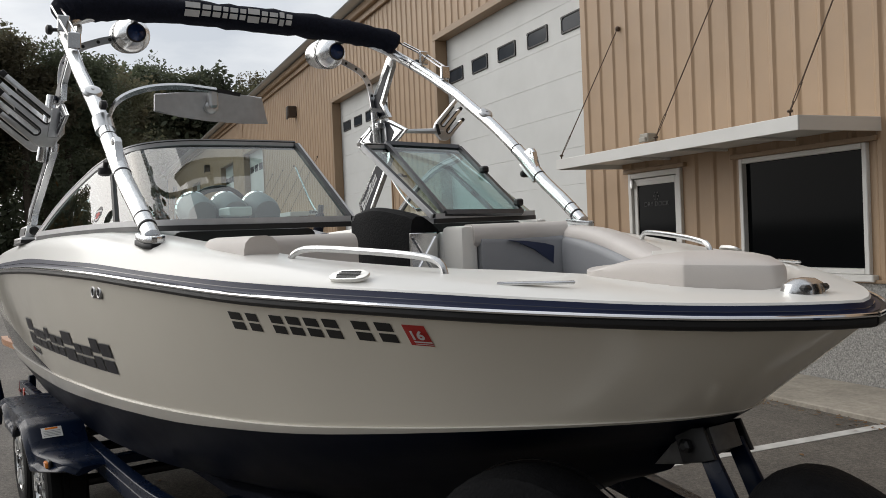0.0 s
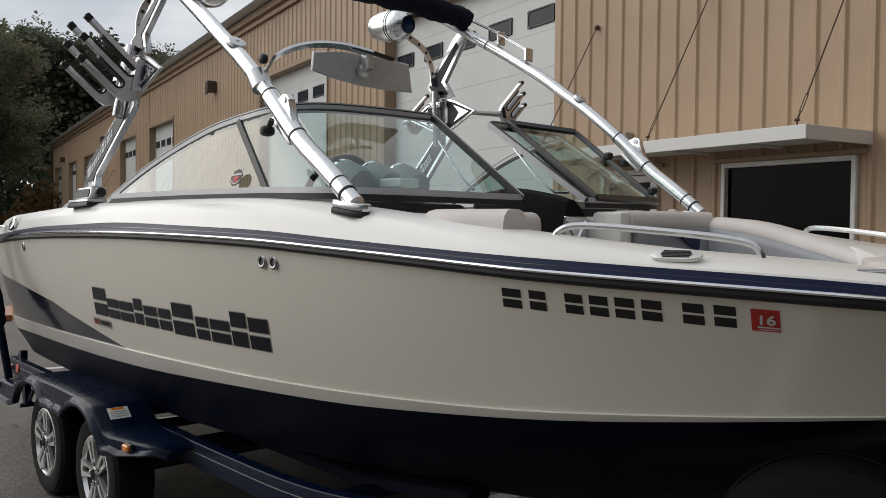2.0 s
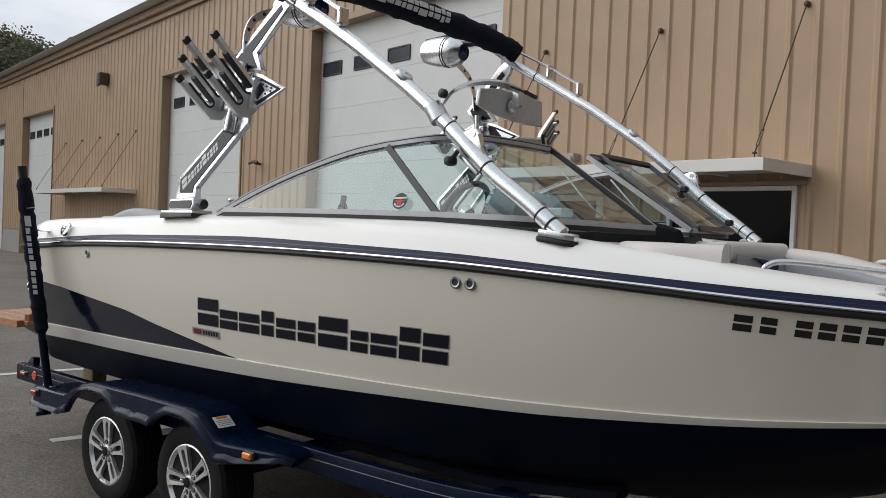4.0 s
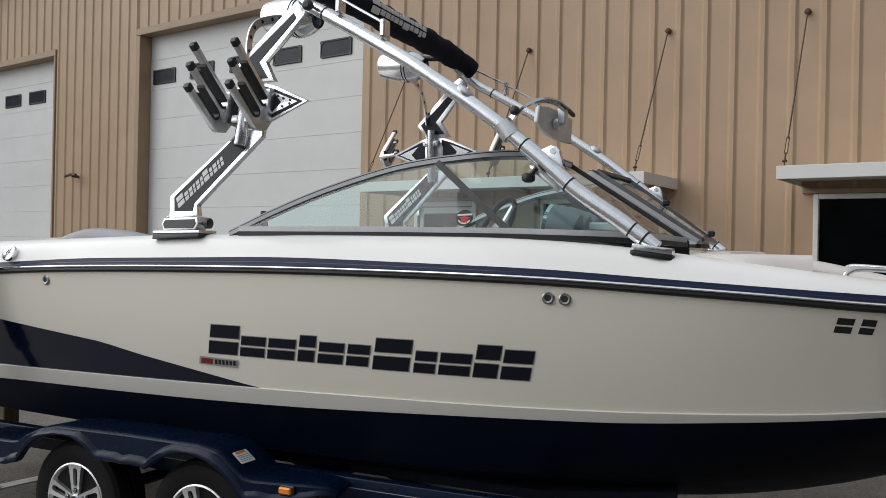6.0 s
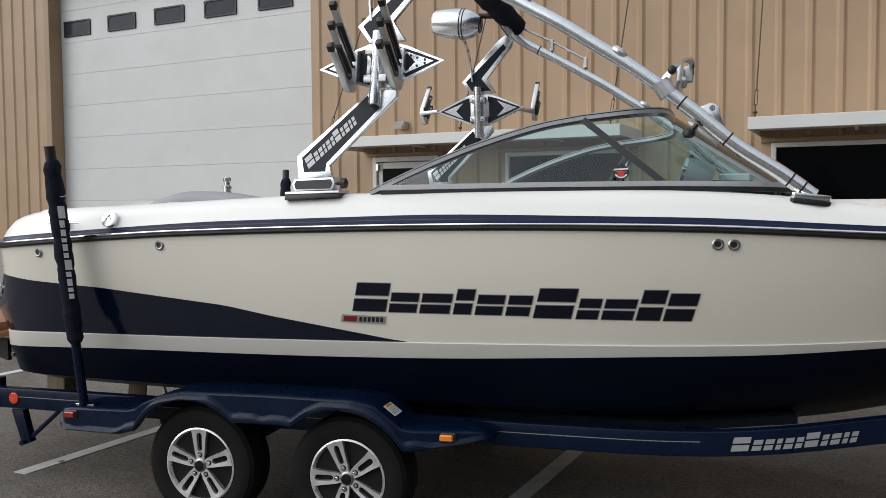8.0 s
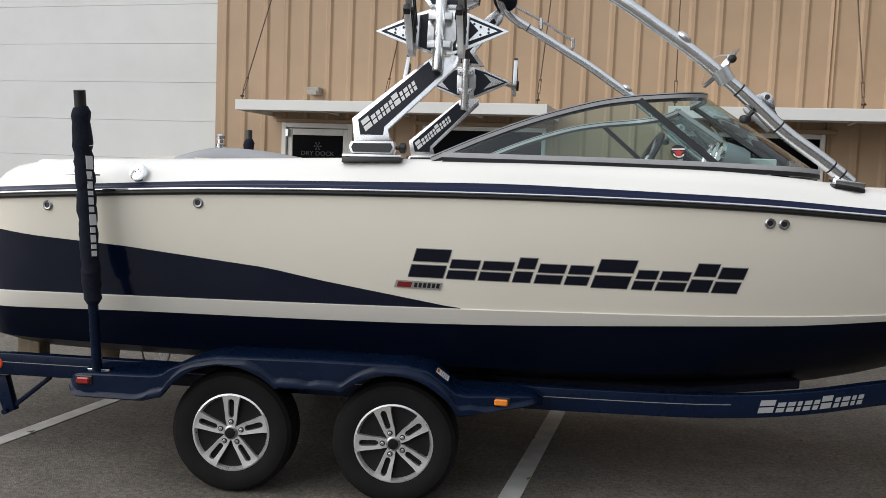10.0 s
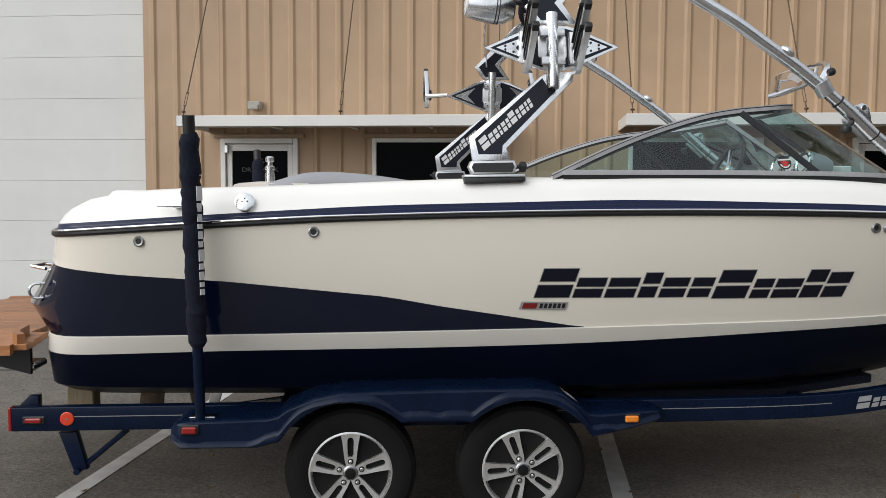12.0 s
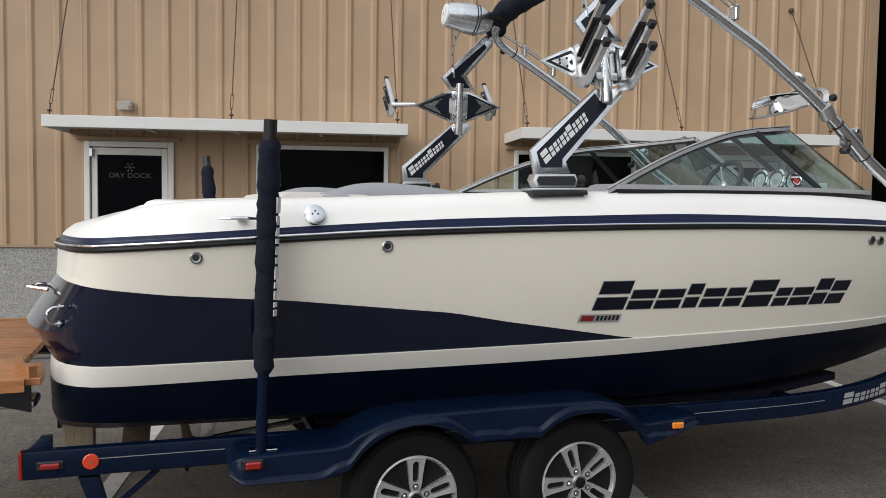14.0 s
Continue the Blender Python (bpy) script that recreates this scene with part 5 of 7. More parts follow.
for k in range(11):
    wide = (1.4, 0.9, 0.85, 0.6, 0.85, 0.7, 1.2, 0.7, 0.9, 0.6, 0.7)
    y0 = -0.34 + 0.072 * sum(wide[:k])
    y1 = y0 + 0.072 * (wide[k] - 0.2)
    tall = 0.036 if k in (0, 6, 9) else 0.028
    for z0, z1 in ((-1.0, -0.15), (0.15, 1.0)):
        bm = bmesh.new()
        def on_roll(y, v):
            c = path[0]
            i = min(range(len(path)), key=lambda j: abs(path[j].y - y))
            j = min(i + 1, len(path) - 1) if path[i].y < y else max(i - 1, 0)
            f = 0 if i == j else (y - path[i].y) / (path[j].y - path[i].y)
            c = path[i].lerp(path[j], f)
            ang = v / 0.068
            return c + Vector((math.cos(ang) * 0.0885, 0, math.sin(ang) * 0.0835 + 0.002))
        vs = [bm.verts.new(on_roll(y, v)) for y, v in ((y0 + 0.006 * z0, tall * z0), (y1 + 0.006 * z0, tall * z0), (y1 + 0.006 * z1, tall * z1), (y0 + 0.006 * z1, tall * z1))]
        bm.faces.new(vs)
        geo = bmesh.ops.extrude_face_region(bm, geom=bm.faces[:])
        bmesh.ops.translate(bm, verts=[v for v in geo["geom"] if isinstance(v, bmesh.types.BMVert)], vec=(-0.006, 0, 0))
        part("light_bar", bm, DECAL_WHITE, bim)
for s in (-1, 1):
    # thin stay rods along the leg tops
    ly = 1.135 if s > 0 else 1.04
    for dy in (-0.022, 0.022):
        bm = bmesh.new()
        tube(bm, [(2.86, s * (ly - 0.01) + dy, 2.985), (3.10, s * ly + dy, 2.865), (3.36, s * (ly + 0.005) + dy, 2.715)], 0.006, 6)
        part("stay_rod", bm, STEEL, bim, "thin stainless rod")
    for q in ((3.34, 3.366, ly, 2.655, 2.735), (3.10, 3.125, ly, 2.79, 2.875)):
        bm = bmesh.new()
        box(bm, q[0], q[1], s * q[2] - 0.03, s * q[2] + 0.03, q[3], q[4], 0.005)
        part("rod_clamp", bm, STEEL, bim)
    bm = bmesh.new()
    tube(bm, [(2.96, s * (ly - 0.04), 2.84), (2.96, s * (ly + 0.04), 2.832)], 0.01, 8)
    lathe(bm, [(0.014, -0.016), (0.026, -0.008), (0.026, 0.010), (0.014, 0.018)], Matrix.Translation((2.96, s * (ly + 0.045), 2.832)) @ Matrix.Rotation(radians(90), 4, "X"), 12)
    part("knob", bm, BLACK, bim)

# tower speakers on drilled arms
for s in (-1, 1):
    sp = thing("tower_speaker", (2.58, s * 0.69, 2.9), "bullet-shaped chrome tower speaker with a blue cone", "speaker", "tower speakers")
    yc = 0.73 if s > 0 else 0.57
    AX = Matrix.Translation((2.345, s * yc, 2.965)) @ Matrix.Rotation(radians(96), 4, "Y") @ Matrix.Diagonal((1.1, 1.1, 0.79, 1))
    bm = bmesh.new()
    lathe(bm, [(0.062, 0.0), (0.075, 0.01), (0.086, 0.08), (0.094, 0.18), (0.096, 0.26), (0.092, 0.315), (0.078, 0.365), (0.060, 0.40), (0.052, 0.415)], AX, 28)
    part("housing", bm, ALU, sp, "polished metal housing")
    bm = bmesh.new()
    lathe(bm, [(0.097, 0.25), (0.0985, 0.255), (0.097, 0.26)], AX, 28, close=True)
    lathe(bm, [(0.096, 0.275), (0.0975, 0.28), (0.096, 0.285)], AX, 28, close=True)
    part("groove_ring", bm, BLACK, sp)
    bm = bmesh.new()
    lathe(bm, [(0.052, 0.412), (0.050, 0.424), (0.044, 0.424), (0.044, 0.416)], AX, 24)
    part("bezel", bm, BLACK, sp)
    bm = bmesh.new()
    lathe(bm, [(0.045, 0.418), (0.03, 0.422), (0.012, 0.428), (0.004, 0.429)], AX, 24)
    part("cone", bm, LENS_BLUE, sp, "glossy blue speaker cone")
    bm = bmesh.new()
    lathe(bm, [(0.05, -0.012), (0.064, -0.008), (0.064, 0.004)], AX, 24)
    for k in range(3):
        lathe(bm, [(0.018, -0.018), (0.014, -0.013)], AX @ Matrix.Rotation(k * 2.094, 4, "Z") @ Matrix.Translation((0.03, 0, 0)), 8)
    part("back_cap", bm, STICKER_WHITE, sp, "white ribbed back cap")
    bm = bmesh.new()
    ye = 1.075 if s > 0 else 0.965
    arm = spline([(2.50, s * (yc + 0.07), 2.925), (2.50, s * (yc * 0.55 + ye * 0.45), 2.895), (2.505, s * (yc * 0.2 + ye * 0.8), 2.83), (2.515, s * (ye - 0.015), 2.73), (2.53, s * ye, 2.59)], 5)
    ribbon(bm, arm, 0.042, 0.008, up=Vector((1, 0, 0)))
    am = part("drilled_arm", bm, ALU_SATIN, sp, "flat drilled aluminium arm")
    for k in range(2, len(arm) - 2, 3):
        bm = bmesh.new()
        lathe(bm, [(0.0105, -0.0055), (0.0105, 0.0055)], Matrix.Translation(arm[k]) @ Matrix.Rotation(radians(90), 4, "Y"), 10)
        part("hole", bm, BLACK, am)
    bm = bmesh.new()
    box(bm, 2.48, 2.60, s * yc - 0.03, s * yc + 0.03, 2.985, 3.02, 0.006)
    tube(bm, [(2.55, s * yc, 3.0), (2.78, s * (yc + 0.02), 2.985)], 0.018, 8)
    part("mount", bm, BLACK, sp)

# board racks
for s in (-1, 1):
    rk = thing("board_rack", (2.58, s * 1.08, 2.4), "aluminium wakeboard rack with black rubber lined prongs", "board rack", "board racks")
    xs = (2.452, 2.697) if s < 0 else (2.10, 2.935)
    a = radians(42 if s < 0 else 45)
    D, N = Vector((math.cos(a), math.sin(a))), Vector((-math.sin(a), math.cos(a)))
    for xf in xs:
        # comb of three prongs in (outboard, up), rising outboard, with two rubber-lined slots
        root = Vector((1.068, 2.290)) if s < 0 else Vector((1.37, 2.353)) if xf > 2.5 else Vector((1.234, 2.337))
        sc = 1.0 if s < 0 else 0.74
        FK = Matrix(((0, 0, 1, xf), (s * D.x * sc, s * N.x * sc, 0, s * root.x), (D.y * sc, N.y * sc, 0, root.y), (0, 0, 0, 1)))
        mids, ends, h = (-0.058, 0.028, 0.114), (0.292, 0.352, 0.402), 0.0145
        comb = [(-0.035, -0.020), (0.01, -0.066), (0.04, mids[0] - h)]
        slots = []
        for k in range(3):
            comb += [(ends[k] - 0.010, mids[k] - h), (ends[k], mids[k] - h * 0.4), (ends[k], mids[k] + h * 0.4), (ends[k] - 0.010, mids[k] + h)]
            if k < 2:
                lo_, hi_ = mids[k] + h, mids[k + 1] - h
                c_, r_ = (lo_ + hi_) / 2, (hi_ - lo_) / 2
                arc = [(0.082 - r_ * math.cos(g_), c_ + r_ * math.sin(g_)) for g_ in np.linspace(-math.pi / 2, math.pi / 2, 7)]
                comb += arc
                slots.append((lo_, hi_, c_, r_, min(ends[k], ends[k + 1]) - 0.055))
        comb += [(0.05, mids[2] + h), (-0.005, 0.112), (-0.035, 0.075)]
        bm = bmesh.new()
        plate(bm, comb, 0.030, FK, 0.003)
        fk = part("fork", bm, ALU_SATIN, rk, "cast aluminium three-prong fork")
        for lo_, hi_, c_, r_, far_ in slots:
            outer = [(far_, lo_)] + [(0.082 - r_ * math.cos(g_), c_ + r_ * math.sin(g_)) for g_ in np.linspace(-math.pi / 2, math.pi / 2, 9)] + [(far_, hi_)]
            ri = r_ - 0.009
            inner = [(far_ - 0.01, hi_ - 0.009)] + [(0.082 - ri * math.cos(g_), c_ + ri * math.sin(g_)) for g_ in np.linspace(math.pi / 2, -math.pi / 2, 9)] + [(far_ - 0.01, lo_ + 0.009)]
            bm = bmesh.new()
            ring_ = outer + inner
            half = len(outer)
            vs = [[bm.verts.new(FK @ Vector((u_, v_, w_))) for u_, v_ in ring_] for w_ in (-0.021, 0.021)]
            for k in range(half - 1):
                m_ = len(ring_) - 1 - k
                bm.faces.new((vs[0][k], vs[0][k + 1], vs[0][m_ - 1], vs[0][m_]))
                bm.faces.new((vs[1][k], vs[1][k + 1], vs[1][m_ - 1], vs[1][m_]))
            for k in range(len(ring_)):
                q = (k + 1) % len(ring_)
                bm.faces.new((vs[0][k], vs[0][q], vs[1][q], vs[1][k]))
            part("rubber_lining", bm, BLACK, fk, "black rubber slot lining")
        for k in range(3):
            bm = bmesh.new()
            plate(bm, [(ends[k] - 0.030, mids[k] - h - 0.002), (ends[k] + 0.002, mids[k] - h - 0.002), (ends[k] + 0.008, mids[k]), (ends[k] + 0.002, mids[k] + h + 0.002), (ends[k] - 0.030, mids[k] + h + 0.002)], 0.033, FK, 0.004)
            part("tip_cap", bm, BLACK, fk, "black rubber tip cap")
        if s > 0:
            bm = bmesh.new()
            tip_x = 2.26 if xf < 2.5 else 2.86
            tube(bm, [lean_matrix(s) @ Vector((tip_x, 2.388, 0)), (xf, root.x - 0.06, 2.385), (xf, root.x + 0.01, root.y + 0.03)], [0.014, 0.018, 0.018], 8)
            part("arm", bm, ALU_SATIN, rk)
            bm = bmesh.new()
            tube(bm, [(xf + 0.022, root.x - 0.03, 2.36), (xf + 0.022, root.x - 0.05, 2.43)], 0.011, 8)
            part("lever", bm, BLACK, rk, "black locking lever")
        else:
            bm = bmesh.new()
            plate(bm, [(xf - 0.03, 2.30), (xf + 0.03, 2.30), (xf + 0.03, 2.46), (xf - 0.03, 2.46)], 0.05, lean_matrix(s, 0.03), 0.006)
            part("clamp_plate", bm, ALU_SATIN, rk)

# mirror on a curved arm from the starboard leg
mir = thing("tower_mirror", (4.05, -0.8, 2.25), "wide rear-view mirror on a curved aluminium arm", "mirror")
bm = bmesh.new()
ribbon(bm, spline([(3.95, -1.035, 2.225), (4.01, -1.0, 2.305), (4.055, -0.90, 2.352), (4.08, -0.76, 2.368), (4.085, -0.60, 2.358)], 6), 0.012, 0.030, up=Vector((1, 0, 0.6)))
part("arm", bm, ALU, mir, "curved polished arm")
bm = bmesh.new()
ribbon(bm, [(4.086, -0.70, 2.368), (4.088, -0.60, 2.360), (4.088, -0.49, 2.346)], 0.016, 0.014)
part("arm_end", bm, BLACK, mir, "black arm end")
bm = bmesh.new()
tube(bm, [(3.985, -1.052, 2.175), (3.945, -1.056, 2.235)], 0.042, 14)
part("clamp", bm, ALU_SATIN, mir)
bm = bmesh.new()
lathe(bm, [(0.010, -0.016), (0.02, -0.01), (0.02, 0.01), (0.01, 0.016)], Matrix.Translation((4.0, -1.06, 2.285)) @ Matrix.Rotation(radians(90), 4, "X"), 12)
part("knob", bm, BLACK, mir)
outline = [(-0.252, 0.040), (-0.12, 0.058), (0.0, 0.064), (0.13, 0.066), (0.235, 0.060), (0.268, -0.060), (0.15, -0.066), (0.0, -0.064), (-0.14, -0.052), (-0.252, -0.035)]
for nm, th, mt, off in (("shell", 0.020, SHELL_ALU, 0.0), ("mirror_face", 0.004, MIRROR, -0.0125)):
    bm = bmesh.new()
    plate(bm, outline if off == 0 else inset_poly(outline[::-1], 0.008)[::1], th, Matrix.Identity(4), 0.006 if off == 0 else 0)
    for v in bm.verts:
        v.co.z += 0.25 * v.co.x * v.co.x + off
    bmesh.ops.transform(bm, matrix=Matrix.Translation((4.015, -0.605, 2.296)) @ Matrix.Rotation(radians(-1), 4, "X") @ Matrix.Rotation(radians(8), 4, "Y") @ Matrix(((0, 0, 1, 0), (1, 0, 0, 0), (0, 1, 0, 0), (0, 0, 0, 1))), verts=bm.verts)
    part(nm, bm, mt, mir)
bm = bmesh.new()
box(bm, 4.045, 4.092, -0.63, -0.59, 2.285, 2.366, 0.008)
lathe(bm, [(0.03, -0.01), (0.03, 0.01), (0.016, 0.018)], Matrix.Translation((4.045, -0.61, 2.290)) @ Matrix.Rotation(radians(90), 4, "Y"), 14)
part("hanger", bm, ALU_SATIN, mir)

# ---- bow seating and helm ----
def sweep(bm, path, prof, up=Vector((0, 0, 1)), cap=True, mi=0):
    """Closed profile (across, up) swept along a path of points."""
    pts = [Vector(p) for p in path]
    rings = []
    for i, p in enumerate(pts):
        t = (pts[min(i + 1, len(pts) - 1)] - pts[max(i - 1, 0)])
        t.z = 0
        t.normalize()
        side = t.cross(up).normalized()
        rings.append([bm.verts.new(p + side * a + up * b) for a, b in prof])
    n = len(prof)
    for q, r in zip(rings, rings[1:]):
        for k in range(n):
            bm.faces.new((q[k], q[(k + 1) % n], r[(k + 1) % n], r[k])).material_index = mi
    if cap:
        bm.faces.new(rings[0]).material_index = mi
        bm.faces.new(rings[-1]).material_index = mi


def pad(w, lo, hi, r=0.03):
    """Rounded cushion section, w across, from lo to hi."""
    out = []
    for cx, cz, a0 in ((w / 2 - r, hi - r, 0), (-w / 2 + r, hi - r, 90), (-w / 2 + r, lo + r, 180), (w / 2 - r, lo + r, 270)):
        for k in range(4):
            a = radians(a0 + 30 * k)
            out.append((cx + r * math.cos(a), cz + r * math.sin(a)))
    return out


cush = thing("bow_bolster", (4.82, -0.55, 1.2), "pale grey vinyl bow seat backrest", "cushion", "bow seating")
bm = bmesh.new()
sweep(bm, spline([(4.68, -0.275, 0), (4.69, -0.45, 0), (4.71, -0.65, 0), (4.77, -0.80, 0), (4.90, -0.88, 0), (5.15, -0.84, 0)], 6), pad(0.13, 1.42, 1.700, 0.045))
part("upper_pad", bm, VINYL_GREY, cush)
cush = thing("bow_bolster", (4.82, 0.55, 1.2), "pale grey vinyl bow seat backrest with a navy sweep inlay", "cushion", "bow seating")
bm = bmesh.new()
sweep(bm, spline([(4.68, 0.32, 0), (4.71, 0.45, 0), (4.75, 0.64, 0), (4.82, 0.77, 0)], 6), pad(0.15, 1.615, 1.718, 0.045))
part("upper_pad", bm, VINYL_GREY, cush)
bm = bmesh.new()
sweep(bm, spline([(4.71, 0.34, 0), (4.73, 0.46, 0), (4.77, 0.64, 0), (4.83, 0.74, 0)], 6), pad(0.12, 1.38, 1.66, 0.03))
low = part("lower_pad", bm, VINYL_MID, cush, "mid grey lower pad")
bm = bmesh.new()
box(bm, 4.575, 4.735, 0.245, 0.335, 1.25, 1.712, 0.02, segs=2)
part("end_panel", bm, VINYL_WHITE, cush, "white end panel")
bm = bmesh.new()
curve = [(0.42, 1.605), (0.5, 1.60), (0.6, 1.585), (0.70, 1.555), (0.73, 1.53), (0.74, 1.40), (0.70, 1.43), (0.63, 1.50), (0.55, 1.56), (0.47, 1.595)]
vs = [bm.verts.new((4.792 + 0.35 * max(0, y - 0.42) ** 1.4, y + 0.03, z + 0.035)) for y, z in curve]
f = bm.faces.new(vs)
geo = bmesh.ops.extrude_face_region(bm, geom=[f])
bmesh.ops.translate(bm, verts=[v for v in geo["geom"] if isinstance(v, bmesh.types.BMVert)], vec=(0.018, -0.004, 0))
part("navy_sweep", bm, VINYL_NAVY, cush, "navy sweep inlay")
sidec = thing("bow_side_cushion", (5.5, 0.7, 1.2), "pale grey vinyl bow side backrest", "cushion", "bow seating")
bm = bmesh.new()
sweep(bm, spline([(4.89, 0.78, 0.0), (5.12, 0.72, -0.02), (5.35, 0.64, -0.065), (5.60, 0.53, -0.115), (5.82, 0.40, -0.15)], 6), pad(0.14, 1.60, 1.695, 0.045))
part("upper_pad", bm, VINYL_GREY, sidec)
bm = bmesh.new()
sweep(bm, spline([(4.90, 0.75, 0.0), (5.12, 0.68, -0.03), (5.35, 0.60, -0.07), (5.60, 0.49, -0.12), (5.76, 0.39, -0.15)], 6), pad(0.12, 1.40, 1.65, 0.03))
part("lower_pad", bm, VINYL_MID, sidec, "mid grey lower pad")
sidec = thing("bow_side_cushion", (5.5, -0.7, 1.2), "pale grey vinyl bow side backrest", "cushion", "bow seating")
bm = bmesh.new()
sweep(bm, spline([(5.20, -0.74, -0.055), (5.45, -0.64, -0.075), (5.68, -0.52, -0.10)], 6), pad(0.12, 1.44, 1.66, 0.04))
part("upper_pad", bm, VINYL_GREY, sidec)
bow = thing("bow_cushion", (6.2, 0, 1.5), "thick pale grey vinyl cushion on the bow deck", "cushion", "bow seating")
bm = bmesh.new()
plan = [(6.05, -0.163), (6.15, -0.155), (6.29, -0.138), (6.325, -0.115), (6.44, 0.0), (6.465, 0.04), (6.45, 0.10), (6.33, 0.23), (6.29, 0.25), (6.0, 0.30), (5.90, 0.28), (5.86, 0.18), (5.88, -0.04), (5.97, -0.155)]
loop = [Vector((p.x, p.y)) for p in spline([(x - 0.03, y, 0) for x, y in plan + plan[:1]], 5)[:-1]]
mid = Vector((6.13, 0.05))
rings = []
for f, rise in ((0.99, 0.0), (1.0, 0.02), (0.995, 0.040), (0.975, 0.050), (0.93, 0.056), (0.75, 0.066), (0.45, 0.074), (0.15, 0.076)):
    ring = []
    for q in loop:
        p = mid + (q - mid) * f
        low = max(0.0, min(1.0, (6.22 - p.x) / 0.26))
        ring.append(bm.verts.new((p.x, p.y, 1.505 - 0.06 * (p.x - 6.2) + (0.023 if rise else 0.0) + rise * (1 - 0.75 * low * low))))
    rings.append(ring)
for q, r in zip(rings, rings[1:]):
    for k in range(len(q)):
        bm.faces.new((q[k], q[(k + 1) % len(q)], r[(k + 1) % len(q)], r[k]))
bm.faces.new(rings[0])
bm.faces.new(rings[-1])
part("pad", bm, VINYL_GREY, bow)
for plan_y in (-1, 1):
    bm = bmesh.new()
    box(bm, 5.0, 5.75, min(plan_y * 0.15, plan_y * 0.45), max(plan_y * 0.15, plan_y * 0.45), 1.25, 1.40, 0.04, segs=3)
    solo("bow_bench", bm, VINYL_MID, (5.45, plan_y * 0.4, 1.1), "grey vinyl bow seat base", "seat", "bow seating")

# consoles either side of the walkway
for s in (-1, 1):
    c = thing("console", (4.4, s * 0.6, 1.06), "white moulded cockpit console with a dark dash top", "console", "consoles")
    bm = bmesh.new()
    sweep(bm, [(3.95, s * 0.55, 0), (4.63, s * 0.55, 0)], pad(0.60, 1.25, 1.69, 0.03))
    part("body", bm, WHITE_GEL, c)
    bm = bmesh.new()
    ps = [(4.32, s * 0.57, -0.02), (4.22, s * 0.58, -0.01), (4.08, s * 0.59, 0.01), (3.93, s * 0.60, 0.03), (3.80, s * 0.61, 0.02)]
    sweep(bm, spline(ps, 5), pad(0.66, 1.62, 1.752, 0.035))
    part("dash_top", bm, BLACK, c, "black padded dash top")
    if s > 0:
        bm = bmesh.new()
        sweep(bm, spline([(4.53, 0.20, -0.035), (4.44, 0.19, -0.01), (4.22, 0.18, 0.02), (3.98, 0.20, 0.0)], 5), [(0.125, 1.18), (0.125, 1.64), (0.118, 1.675), (0.095, 1.705), (0.03, 1.765), (-0.02, 1.795), (-0.06, 1.80), (-0.085, 1.785), (-0.095, 1.75), (-0.095, 1.18)])
        part("black_cover", bm, COVER_BLACK, c, "black padded side cover")
        bm = bmesh.new()
        box(bm, 4.545, 4.56, 0.09, 0.235, 1.47, 1.69, 0.004)
        pan = part("chrome_panel", bm, STEEL, c, "stainless speaker panel with crossed bars")
        for q in (((4.564, 0.10, 1.49), (4.564, 0.222, 1.67)), ((4.564, 0.222, 1.49), (4.564, 0.10, 1.67))):
            bm = bmesh.new()
            tube(bm, q, 0.006, 6)
            part("cross_bar", bm, CHROME, pan)
helm = thing("helm", (3.9, -0.6, 1.75), "helm with chrome ringed gauges and steering wheel", "helm")
for k, y in enumerate((-0.716, -0.570, -0.423)):
    G = Matrix.Translation((4.06, y, 1.838)) @ Matrix.Rotation(radians(-74), 4, "Y")
    bm = bmesh.new()
    lathe(bm, [(0.060, -0.13), (0.072, -0.09), (0.074, 0.0), (0.066, 0.012)], G, 22)
    pod = part("gauge_pod", bm, VINYL_MID, helm, "rounded grey gauge hood")
    bm = bmesh.new()
    lathe(bm, [(0.074, 0.0), (0.076, 0.016), (0.064, 0.020), (0.058, 0.010)], G, 22)
    part("chrome_ring", bm, CHROME, pod, "bright chrome gauge ring")
    bm = bmesh.new()
    lathe(bm, [(0.059, 0.008), (0.058, 0.013), (0.004, 0.013)], G, 22)
    part("dial", bm, BLACK, pod, "dark dial with a pale scale ring")
    bm = bmesh.new()
    ring_profile = [(0.046, 0.0135), (0.045, 0.0150), (0.036, 0.0150), (0.035, 0.0135)] if k != 1 else [(0.050, 0.0135), (0.049, 0.0150), (0.046, 0.0150), (0.045, 0.0135)]
    lathe(bm, ring_profile, G, 22)
    if k != 1:
        lathe(bm, [(0.016, 0.0135), (0.015, 0.0155), (0.003, 0.0155)], G, 14)
    part("dial_scale", bm, DECAL_WHITE, pod)
bm = bmesh.new()
SW = Matrix.Translation((3.70, -0.50, 1.80)) @ Matrix.Rotation(radians(-62), 4, "Y")
ring = [SW @ Vector((0.165 * math.cos(a), 0.165 * math.sin(a), 0)) for a in np.linspace(0, 2 * math.pi, 33)]
tube(bm, ring, 0.016, 8, cap=False)
wheel_ = part("steering_wheel", bm, BLACK, helm, "black steering wheel")
bm = bmesh.new()
for a in (0.5, 2.64, 4.71):
    tube(bm, [SW @ Vector((0, 0, -0.02)), SW @ Vector((0.16 * math.cos(a), 0.16 * math.sin(a), 0))], 0.012, 6)
lathe(bm, [(0.045, -0.03), (0.045, 0.0), (0.03, 0.012)], SW, 14)
tube(bm, [SW @ Vector((0, 0, -0.03)), SW @ Vector((0, 0, -0.25))], 0.02, 8)
part("spokes", bm, STEEL, wheel_)
# Plain white block standing for a folded paper on the dash.
bm = bmesh.new()
box(bm, 4.22, 4.36, -0.66, -0.56, 1.792, 1.83, 0.006)
